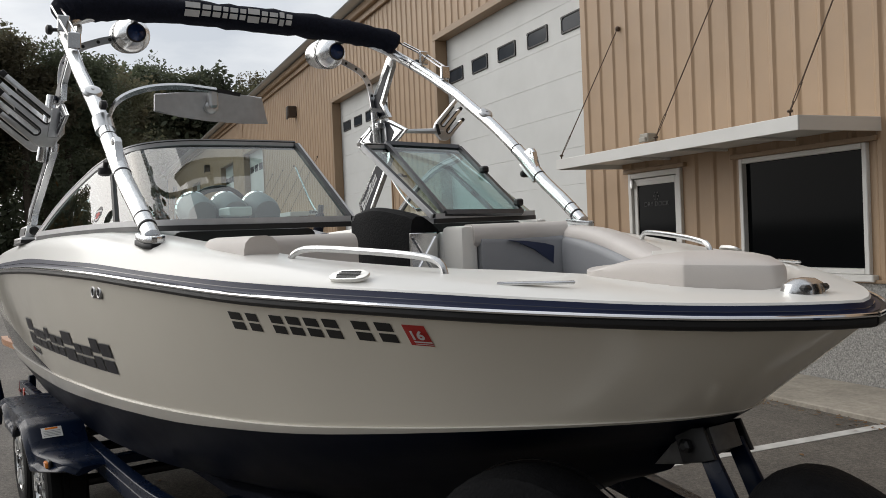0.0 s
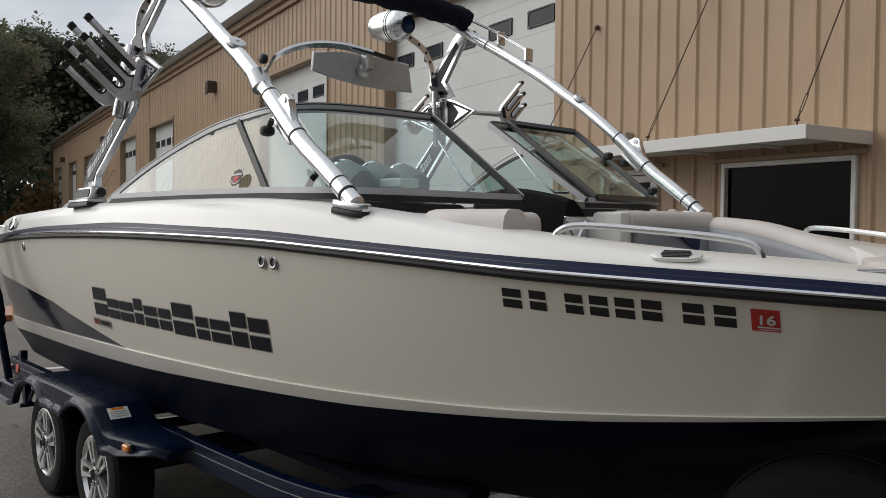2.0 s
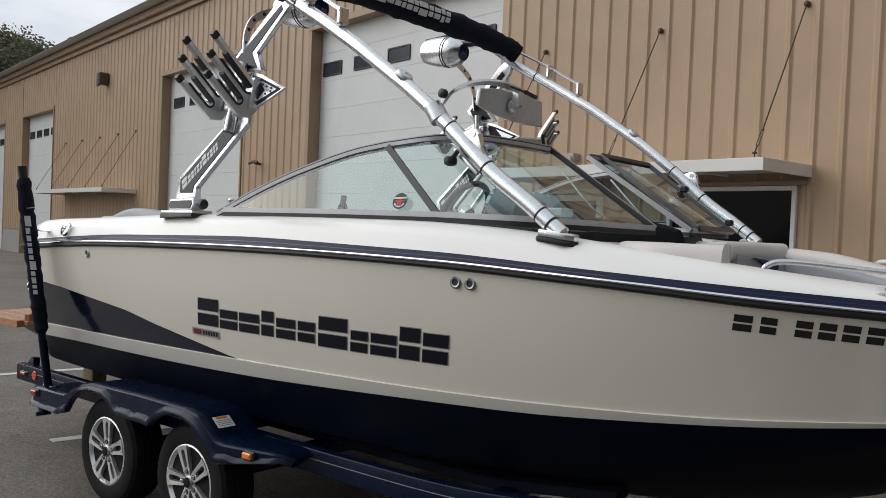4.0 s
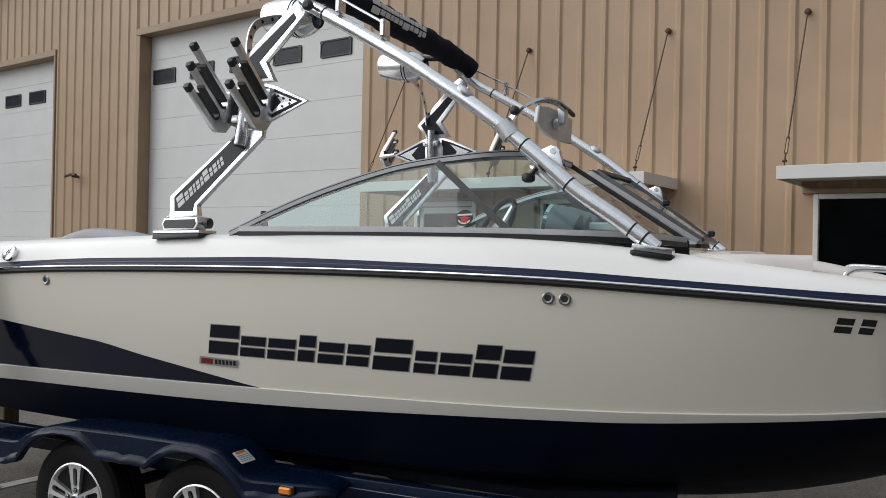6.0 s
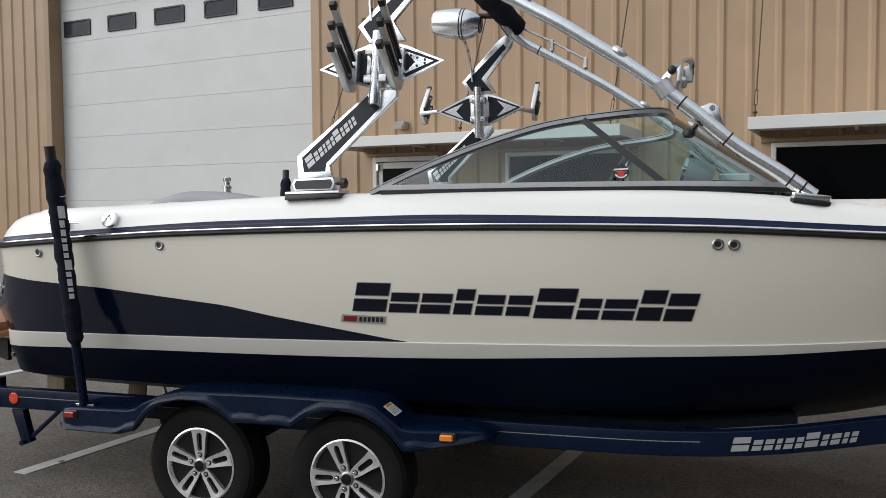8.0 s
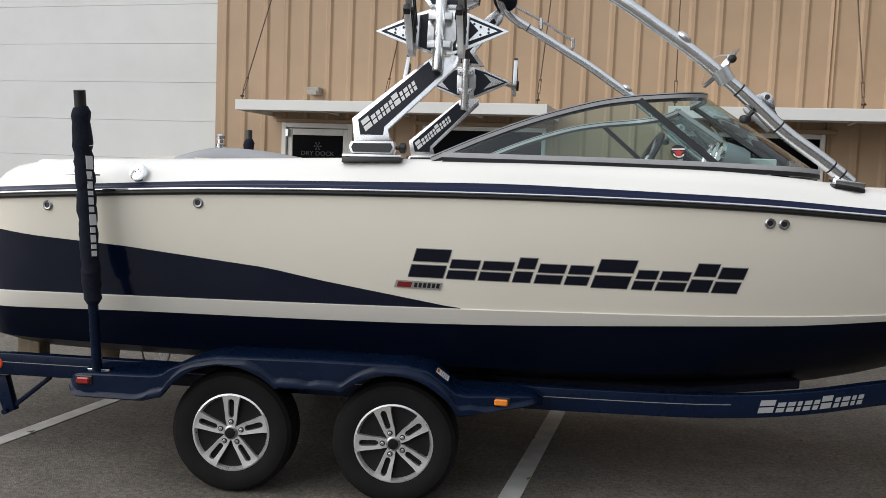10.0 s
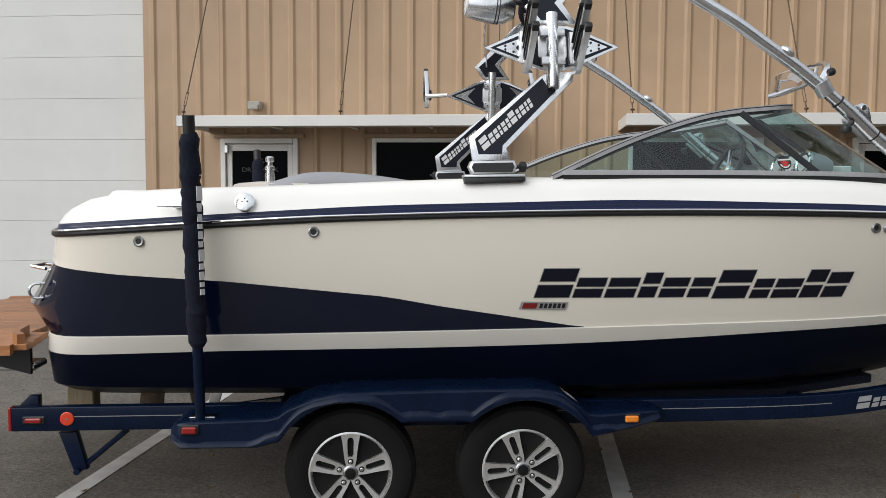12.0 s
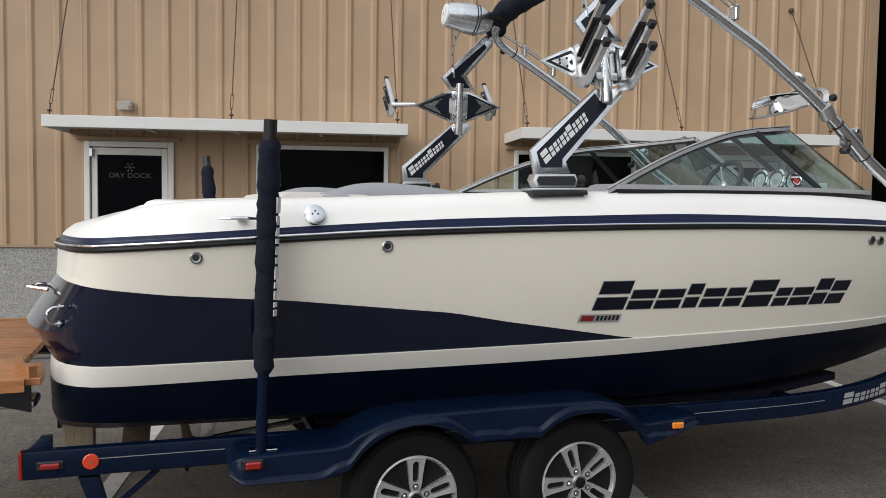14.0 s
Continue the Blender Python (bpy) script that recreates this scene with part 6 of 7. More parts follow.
solo("white_paper", bm, STICKER_WHITE, (4.29, -0.61, 1.79), "small white block standing for folded paper on the dash", "carton")
seat = thing("driver_seat", (3.2, -0.55, 1.06), "grey and navy vinyl driver seat", "seat")
bm = bmesh.new()
box(bm, 2.95, 3.45, -0.82, -0.30, 1.10, 1.48, 0.06, segs=3)
part("seat", bm, VINYL_GREY, seat)
bm = bmesh.new()
box(bm, 2.86, 3.0, -0.80, -0.32, 1.36, 1.80, 0.06, segs=3)
part("backrest", bm, VINYL_MID, seat)
bench = thing("rear_bench", (1.5, 0, 1.06), "grey vinyl rear bench and sun pad", "bench")
bm = bmesh.new()
sweep(bm, spline([(1.22, -0.97, -0.012), (1.28, -0.6, 0.0), (1.28, 0, 0.0), (1.28, 0.6, 0.0), (1.22, 0.97, -0.012)], 5), pad(0.44, 1.1, 1.725, 0.05))
part("backrest", bm, VINYL_GREY, bench)
for s in (-1, 1):
    bm = bmesh.new()
    ps = spline([(1.20, s * 0.92, -0.05), (1.40, s * 0.92, 0.0), (1.65, s * 0.92, -0.005), (1.95, s * 0.93, -0.045)], 6)
    sweep(bm, ps, pad(0.14, 1.2, 1.768, 0.05))
    part("side_bolster", bm, VINYL_MID, bench, "rounded mid grey side bolster")
bm = bmesh.new()
box(bm, 1.5, 2.0, -0.85, 0.85, 1.1, 1.45, 0.05, segs=3)
part("seat", bm, VINYL_GREY, bench)
bm = bmesh.new()
lathe(bm, [(0.030, 1.67), (0.030, 1.78), (0.024, 1.785), (0.024, 1.80), (0.030, 1.805), (0.030, 1.82), (0.018, 1.83), (0.018, 1.85), (0.026, 1.853), (0.027, 1.875), (0.016, 1.885)], Matrix.Translation((1.077, 0.047, 0)), 18)
solo("stern_light", bm, STEEL, (1.077, 0.047, 1.67), "short stainless stern light post", "light")


BRUSHED = mat("brushed_pale_steel", (0.72, 0.71, 0.68), 0.42, 0.85, 40, 0.08, rough_vary=0.08)


# ---- deck fittings ----
def on_deck(x, inset):
    """Deck surface point, starboard, inset metres from the rub rail."""
    k0 = NS // 5
    y = float(np.interp(x, rub_x[k0:], rub_y[k0:])) - inset
    z = float(np.interp(x, rub_x[k0:], deck_z[k0:]))
    return y, z


for s in (-1, 1):
    bm = bmesh.new()
    tube(bm, spline([(5.262, s * 0.80, 1.60), (5.283, s * 0.785, 1.637), (5.345, s * 0.755, 1.651), (5.55, s * 0.672, 1.638), (5.72, s * 0.598, 1.62), (5.79, s * 0.572, 1.60), (5.81, s * 0.565, 1.555)], 6), 0.0105, 10)
    solo("grab_rail", bm, STEEL, (5.6, s * 0.67, 1.6), "bent stainless steel grab rail on the bow deck", "grab rail", "grab rails")
    vent = thing("deck_vent", (5.75, s * 0.80, 1.57), "slotted stainless vent plate on the deck edge", "vent", "deck vents")
    vy = float(np.interp(5.700, rub_x[NS // 5:], rub_y[NS // 5:])) - 0.068
    vz = float(np.interp(5.700, rub_x[NS // 5:], navy_z[NS // 5:])) * 0.3 + float(np.interp(5.700, rub_x[NS // 5:], deck_z[NS // 5:])) * 0.7
    sx = Matrix.Translation((5.700, s * (vy + 0.004), vz + 0.006)) @ Matrix.Rotation(radians(-s * 24.5), 4, "Z") @ Matrix.Rotation(radians(-s * 30), 4, "X")
    oval = [(0.066 * math.copysign(abs(math.cos(a)) ** 0.6, math.cos(a)), 0.024 * math.copysign(abs(math.sin(a)) ** 0.8, math.sin(a))) for a in np.linspace(0, 2 * math.pi, 28, endpoint=False)]
    bm = bmesh.new()
    plate(bm, oval, 0.010, sx, 0.003)
    part("plate", bm, BRUSHED, vent)
    for k in range(5):
        bm = bmesh.new()
        v = -0.014 + 0.007 * k
        hw = 0.040 - 0.003 * abs(k - 2)
        plate(bm, [(-hw, v - 0.0013), (hw, v - 0.0013), (hw, v + 0.0013), (-hw, v + 0.0013)], 0.003, sx @ Matrix.Translation((0, 0, 0.0055)))
        part("slot", bm, BLACK, vent)
    bm = bmesh.new()
    plate(bm, [(-0.10, -0.003), (0.0, -0.013), (0.10, -0.003), (0.10, 0.003), (0.0, 0.013), (-0.10, 0.003)], 0.009, Matrix.Translation((6.14, s * 0.52, 1.549)) @ Matrix.Rotation(radians(-s * 36), 4, "Z"), 0.004)
    solo("pull_up_cleat", bm, STEEL, (6.2, s * 0.515, 1.57), "low stainless pull-up cleat set in the deck", "cleat", "cleats")
    bm = bmesh.new()
    cy, cz = on_deck(0.83, 0.035)
    tube(bm, [(0.72, s * (cy + 0.02), 1.603), (0.82, s * (cy + 0.045), 1.606), (0.92, s * (cy + 0.028), 1.603)], [0.004, 0.009, 0.004], 8)
    box(bm, 0.80, 0.84, min(s * (cy - 0.02), s * (cy + 0.04)), max(s * (cy - 0.02), s * (cy + 0.04)), 1.596, 1.61)
    solo("stern_cleat", bm, CHROME, (0.82, s * cy, 1.6), "small chrome cleat on the stern quarter", "cleat", "cleats")
    bm = bmesh.new()
    CM = Matrix.Translation((1.122, s * 1.222, 1.624)) @ Matrix.Rotation(radians(s * -68), 4, "X")
    lathe(bm, [(0.045, -0.012), (0.045, 0.003), (0.038, 0.007), (0.010, 0.008)], CM, 24)
    cap_ = thing("fuel_cap", (1.122, s * 1.22, 1.62), "round polished fuel filler cap on the deck side", "cap", "filler caps")
    part("cap", bm, ALU, cap_)
    bm = bmesh.new()
    for q in ((-0.012, 0.0), (0.012, 0.0), (0, 0.014)):
        lathe(bm, [(0.004, 0.007), (0.004, 0.0095)], CM @ Matrix.Translation((q[0], q[1], 0)), 8)
    part("key_hole", bm, BLACK, cap_)
blight = thing("bow_light", (6.52, 0, 1.53), "chrome bow navigation light on the bow tip", "light")
bm = bmesh.new()
lathe(bm, [(0.062, 0), (0.062, 0.016), (0.055, 0.032), (0.035, 0.043), (0.008, 0.046)], Matrix.Translation((6.53, 0.0, 1.492)) @ Matrix.Diagonal((0.75, 1, 1, 1)), 24)
part("housing", bm, STEEL, blight)
for s in (-1, 1):
    bm = bmesh.new()
    box(bm, 6.53, 6.572, min(s * 0.022, s * 0.05), max(s * 0.022, s * 0.05), 1.505, 1.522, 0.006)
    part("lens", bm, BLACK, blight)
bm = bmesh.new()
lathe(bm, [(0.006, -0.008), (0.019, -0.006), (0.021, 0.004), (0.012, 0.011)], Matrix.Translation((4.62, 0.80, 1.722)), 12)
solo("drain_plug", bm, VINYL_WHITE, (4.62, 0.84, 1.73), "small ivory plug lying on the cushion top", "plug")

# thru-hull fittings, registration bars, name bars, badge
for s in (-1, 1):
    for x, z in ((0.634, 1.44), (1.438, 1.487), (4.20, 1.508), (4.267, 1.506)):
        y = side_y(x, z)
        dx = (side_y(x + 0.15, z) - side_y(x - 0.15, z)) / 0.3
        FM = Matrix.Translation((x, s * y, z)) @ Matrix.Rotation(math.atan(dx) * s, 4, "Z") @ Matrix.Rotation(radians(90 * -s), 4, "X")
        ft = thing("hull_drain", (x, s * y, z), "round stainless through-hull drain fitting", "drain", "hull drains")
        bm = bmesh.new()
        lathe(bm, [(0.026, -0.01), (0.026, 0.004), (0.020, 0.008), (0.014, 0.007), (0.012, -0.01)], FM, 18)
        part("flange", bm, DULL_STEEL, ft)
        bm = bmesh.new()
        lathe(bm, [(0.013, -0.006), (0.013, 0.003)], FM, 14)
        part("bore", bm, BLACK, ft)


def hull_quad(bm, corners, lift, s=-1, nu=6):
    """A flat mark that follows the hull side: corners (x, z) lower left, lower right, upper right, upper left."""
    (x0, z0), (x1, z1), (x2, z2), (x3, z3) = corners
    lo, hi = [], []
    for k in range(nu + 1):
        f = k / nu
        xa, za = x0 + (x1 - x0) * f, z0 + (z1 - z0) * f
        xb, zb = x3 + (x2 - x3) * f, z3 + (z2 - z3) * f
        lo.append(Vector((xa, s * (side_y(xa, za) + lift), za)))
        hi.append(Vector((xb, s * (side_y(xb, zb) + lift), zb)))
    for a, b, c, d in zip(lo, lo[1:], hi[1:], hi):
        bm.faces.new([bm.verts.new(p) for p in (a, b, c, d)])
    bmesh.ops.remove_doubles(bm, verts=bm.verts, dist=0.0003)


LET = [(0.0, 0.182, 1.0), (0.188, 0.150, 0.68), (0.345, 0.158, 0.68), (0.512, 0.096, 0.86), (0.618, 0.138, 0.68), (0.765, 0.120, 0.68), (0.895, 0.185, 1.0), (1.092, 0.108, 0.68), (1.207, 0.150, 0.68), (1.362, 0.115, 1.0), (1.482, 0.135, 0.90)]
for s in (-1, 1):
    nm = thing("name_marking", (3.3, s * 1.12, 1.24), "dark navy slanted name bars with grey edges on the hull side", "marking", "hull name markings")
    for k, (off, wd, ht) in enumerate(LET):
        base_z = 1.168 - 0.004 * off + (0.0 if k < 6 else -0.008)
        h = 0.142 * ht
        x = 2.487 + off
        sh = 0.30 * h
        for lift, gro, mt, nmq in ((0.0018, 0.0035, SILVER_GREY, "grey_edge"), (0.0034, 0.0, NAVY_DECAL, "navy_bar")):
            bm = bmesh.new()
            for z0, z1 in ((0.0, 0.43), (0.57, 1.0)):
                g = gro
                hull_quad(bm, ((x - g + sh * z0, base_z + h * z0 - g), (x + wd + g + sh * z0 - 0.012, base_z + h * z0 - g), (x + wd + g + sh * z1 - 0.012, base_z + h * z1 + g), (x - g + sh * z1, base_z + h * z1 + g)), lift, s)
            part(nmq, bm, mt, nm, smooth=False)
    rg = thing("registration_marking", (5.6, s * 0.85, 1.45), "black registration bars on the bow side of the hull", "marking", "registration markings")
    CH = [0.0, 0.075, 0.168, 0.228, 0.288, 0.348, 0.436, 0.500]
    for k, off in enumerate(CH):
        x = 5.235 + off * 1.10
        z = 1.416 - 0.034 * off
        h, wd = 0.057, 0.056 if k not in (0,) else 0.066
        bm = bmesh.new()
        for z0, z1 in ((0.0, 0.44), (0.56, 1.0)):
            hull_quad(bm, ((x + 0.016 * z0, z + h * z0), (x + wd - 0.008 + 0.016 * z0, z + h * z0 - 0.003), (x + wd - 0.008 + 0.016 * z1, z + h * z1 - 0.003), (x + 0.016 * z1, z + h * z1)), 0.002, s, 2)
        part("black_bar", bm, BLACK, rg, smooth=False)
    bm = bmesh.new()
    x, z = 5.872, 1.392
    hull_quad(bm, ((x - 0.008, z), (x + 0.052, z - 0.003), (x + 0.068, z + 0.056), (x + 0.008, z + 0.059)), 0.002, s, 3)
    stk = part("year_sticker", bm, RED, rg, "red year sticker", smooth=False)
    for dz, hh, x0, x1 in ((0.008, 0.004, 0.008, 0.055), (0.0025, 0.002, 0.008, 0.055)):
        bm = bmesh.new()
        hull_quad(bm, ((x + x0, z + dz), (x + x1, z + dz - 0.002), (x + x1, z + dz + hh - 0.002), (x + x0, z + dz + hh)), 0.0035, s, 2)
        part("pale_line", bm, DECAL_WHITE, stk, smooth=False)
    cu = bpy.data.curves.new("year", "FONT")
    cu.body, cu.size, cu.align_x, cu.extrude, cu.offset = "16", 0.046, "CENTER", 0.0003, 0.0012
    tmp = new("year_digits", cu)
    me = bpy.data.meshes.new_from_object(tmp.evaluated_get(bpy.context.evaluated_depsgraph_get()))
    bpy.data.objects.remove(tmp)
    me.materials.append(DECAL_WHITE)
    ob = new("year_digits", me)
    ob.parent = stk
    xc = x + 0.031
    dx = (side_y(xc + 0.05, 1.415) - side_y(xc - 0.05, 1.415)) / 0.1
    dz_ = (side_y(xc, 1.44) - side_y(xc, 1.39)) / 0.05
    TM = Matrix.Translation(Vector((xc, s * (side_y(xc, 1.415) + 0.0055), 1.4095)) - BASE[stk.name]) @ Matrix.Rotation(math.atan(dx) * s, 4, "Z") @ (Matrix.Rotation(radians(180), 4, "Z") if s > 0 else Matrix.Identity(4)) @ Matrix.Rotation(radians(90) + math.atan(dz_), 4, "X")
    ob.matrix_local = TM
    bd = thing("hull_badge", (2.5, s * 1.12, 1.14), "small silver and red hull badge", "badge", "hull badges")
    bm = bmesh.new()
    hull_quad(bm, ((2.415, 1.108), (2.645, 1.103), (2.658, 1.143), (2.428, 1.148)), 0.004, s)
    pl = part("plate", bm, BADGE_SILVER, bd, smooth=False)
    bm = bmesh.new()
    hull_quad(bm, ((2.43, 1.113), (2.50, 1.112), (2.508, 1.139), (2.438, 1.140)), 0.0055, s)
    part("red_block", bm, BADGE_RED, pl, smooth=False)
    for k in range(6):
        bm = bmesh.new()
        x = 2.515 + 0.022 * k
        hull_quad(bm, ((x, 1.114), (x + 0.015, 1.113), (x + 0.020, 1.137), (x + 0.005, 1.138)), 0.0055, s, 1)
        part("dark_bar", bm, BLACK, pl, smooth=False)

# ---- stern: swim platform, eyes ----
sw = thing("swim_platform", (-0.5, 0, 0.9), "oiled teak slatted swim platform at the stern", "swim platform")
for k in range(15):
    y = -0.93 + 0.124 * k
    x1 = -0.10 - 0.02 * abs(y) if abs(y) < 0.62 else -0.03 + 0.04 * (abs(y) - 0.62) / 0.3
    bm = bmesh.new()
    box(bm, -0.92 + 0.12 * y * y, x1, y, y + 0.118, 0.885, 0.917, 0.004)
    part("plank", bm, TEAK, sw)
for s in (-1, 1):
    bm = bmesh.new()
    ribbon(bm, spline([(-0.86, s * 0.965, 0.895), (-0.5, s * 0.985, 0.895), (-0.05, s * 0.955, 0.895)], 5), 0.05, 0.05)
    part("edge_board", bm, TEAK, sw)
    bm = bmesh.new()
    ribbon(bm, spline([(-0.02, s * 0.92, 0.94), (-0.09, s * 0.80, 0.94), (-0.115, s * 0.62, 0.94)], 5), 0.035, 0.05)
    part("end_board", bm, TEAK, sw)
    bm = bmesh.new()
    plate(bm, [(-0.85, 0.86), (-0.06, 0.86), (-0.06, 0.72), (-0.2, 0.76)], 0.03, Matrix(((1, 0, 0, 0), (0, 0, 1, s * 0.7), (0, 1, 0, 0), (0, 0, 0, 1))))
    part("bracket", bm, BLACK, sw)
    bm = bmesh.new()
    box(bm, -0.24, -0.04, s * 0.62 - 0.08, s * 0.62 + 0.08, 0.735, 0.775, 0.01)
    solo("trim_tab", bm, STEEL, (-0.1, s * 0.62, 0.75), "short stainless trim tab on the transom", "trim tab", "trim tabs")
    bm = bmesh.new()
    out_ = Vector((-0.88, s * 0.47, 0))
    seat_ = Vector((0.10, s * 0.915, 1.18))
    U_ = [seat_ + Vector((0, 0, 0.036))] + [seat_ + out_ * (0.035 + 0.036 * math.sin(a)) + Vector((0, 0, 0.036 * math.cos(a))) for a in np.linspace(0, math.pi, 11)] + [seat_ - Vector((0, 0, 0.036))]
    tube(bm, U_, 0.0065, 8)
    for dz in (-0.036, 0.036):
        tube(bm, [seat_ + out_ * 0.018 + Vector((0, 0, dz)), seat_ + out_ * 0.023 + Vector((0, 0, dz))], 0.015, 12)
    solo("stern_eye", bm, CHROME, tuple(seat_), "chrome stern eye bolt on the transom", "eye bolt", "stern eyes")
    bm = bmesh.new()
    tube(bm, [(0.02, s * 0.46, 1.265), (-0.06, s * 0.48, 1.275), (-0.075, s * 0.62, 1.275), (0.01, s * 0.66, 1.265)], 0.010, 8)
    solo("stern_rail", bm, CHROME, (-0.05, s * 0.52, 1.26), "short chrome grab rail on the transom", "rail", "stern rails")

# ---- boat trailer ----
trailer = thing("boat_trailer", (2.0, 0, 0), "navy blue tandem axle boat trailer with alloy wheels", "trailer")
FT = ([0.765, .80, .85, 1.22, 1.27, 1.31, 1.43, 1.55, 2.03, 2.50, 2.615, 2.67, 2.715, 2.75, 2.80, 3.08, 3.14, 3.18], [.565, .595, .603, .612, .625, .655, .704, .728, .738, .738, .718, .678, .645, .615, .605, .605, .60, .578])


def fender_bottom(x):
    arch = 0.0
    for c in (1.593, 2.443):
        if abs(x - c) < 0.372:
            arch = max(arch, 0.312 + math.sqrt(0.372 ** 2 - (x - c) ** 2))
    flat = np.interp(x, [0.765, 0.82, 1.17, 1.25, 1.82, 1.88, 2.15, 2.21, 2.72, 2.78, 3.08, 3.18], [0.51, 0.480, 0.478, 0.50, 0.57, 0.588, 0.588, 0.57, 0.50, 0.500, 0.545, 0.565])
    return max(arch, float(flat))


def fender_side(x):
    """Outer face of the fender, which draws in at both ends."""
    return 1.25 - 0.11 * max(0.0, (x - 2.65) / 0.5) ** 1.5 - 0.05 * max(0.0, (x - 3.10) / 0.08) ** 2 - 0.05 * max(0.0, (0.84 - x) / 0.075) ** 2


xs_f = sorted(set([round(v, 3) for v in np.linspace(0.765, 3.18, 131)]))


def rim_wheel(parent, x, s, y_face, turn=90):
    """Tyre with a five-spoke alloy rim; y_face is the outer plane."""
    W = Matrix.Translation((x, s * (y_face - 0.11), 0.318)) @ Matrix.Rotation(radians(90 * -s), 4, "X")
    bm = bmesh.new()
    prof = [(0.190, 0.085), (0.208, 0.105), (0.24, 0.112), (0.272, 0.111), (0.294, 0.104), (0.299, 0.098), (0.312, 0.088), (0.318, 0.07), (0.3195, 0.04)]
    lathe(bm, prof + [(0.315, 0.036), (0.315, 0.028), (0.3195, 0.024), (0.3195, 0.005), (0.315, 0.002), (0.315, -0.006), (0.3195, -0.01), (0.3195, -0.05), (0.312, -0.085), (0.272, -0.108), (0.190, -0.085)], W, 56)
    wh = part("wheel", bm, RUBBER, parent, "black rubber trailer tyre")
    W = W @ Matrix.Diagonal((0.94, 0.94, 1, 1))
    bm = bmesh.new()
    lathe(bm, [(0.2135, 0.098), (0.215, 0.104), (0.205, 0.106), (0.199, 0.097), (0.184, 0.060), (0.174, 0.0), (0.170, -0.05), (0.174, -0.07), (0.2135, -0.08)], W, 48, close=True)
    part("rim", bm, ALLOY, wh, "silver alloy rim")
    # Black disc paints the shade seen between the spokes.
    bm = bmesh.new()
    lathe(bm, [(0.170, -0.06), (0.169, -0.035), (0.02, -0.035)], W, 30)
    part("brake_shadow", bm, BLACK, wh, "black disc for the shade over the brake behind the spokes")
    for k in range(5):
        R = W @ Matrix.Rotation(radians(72 * k + turn), 4, "Z")
        T = R @ Matrix.Translation((0, 0, 0.089)) @ Matrix.Rotation(radians(-3), 4, "Y")
        bm = bmesh.new()
        slot = [(0.096 + 0.0150 * math.cos(a), 0.0150 * math.sin(a)) for a in np.linspace(math.pi / 2, math.pi * 1.5, 5)] + [(0.171 + 0.0165 * math.cos(a), 0.0165 * math.sin(a)) for a in np.linspace(-math.pi / 2, math.pi / 2, 5)]
        rimline = [(0.072, 0.031), (0.030, 0.0215), (0.030, -0.0215), (0.072, -0.031), (0.115, -0.035), (0.165, -0.042), (0.203, -0.050), (0.209, 0.0), (0.203, 0.050), (0.165, 0.042)]
        lo_o, hi_o = [[bm.verts.new(T @ Vector((x_, y_, h_))) for x_, y_ in rimline] for h_ in (-0.014, 0.011)]
        lo_s, hi_s = [[bm.verts.new(T @ Vector((x_, y_, h_))) for x_, y_ in slot] for h_ in (-0.014, 0.009)]
        n_ = len(slot)
        for q in range(n_):
            p = (q + 1) % n_
            bm.faces.new((hi_o[q], hi_o[p], hi_s[p], hi_s[q]))
            bm.faces.new((lo_o[q], lo_o[p], hi_o[p], hi_o[q]))
            bm.faces.new((hi_s[q], hi_s[p], lo_s[p], lo_s[q]))
        part("spoke", bm, ALLOY, wh)
        bm = bmesh.new()
        lathe(bm, [(0.0150, 0.095), (0.0150, 0.1042), (0.003, 0.1042)], R @ Matrix.Translation((0.060, 0, 0)), 14)
        part("lug_recess", bm, BLACK, wh)
        bm = bmesh.new()
        lathe(bm, [(0.0105, 0.10), (0.0105, 0.110), (0.006, 0.117)], R @ Matrix.Translation((0.060, 0, 0)), 6)
        part("lug_nut", bm, STEEL, wh)
    bm = bmesh.new()
    lathe(bm, [(0.040, 0.08), (0.039, 0.1035), (0.034, 0.107), (0.030, 0.108), (0.029, 0.113), (0.006, 0.114)], W, 24)
    part("hub_cap", bm, DULL_STEEL, wh, "dull grey hub cap")
    bm = bmesh.new()
    lathe(bm, [(0.028, 0.112), (0.028, 0.1165), (0.024, 0.118), (0.003, 0.118)], W, 16)
    part("hub_plug", bm, RUBBER, wh)


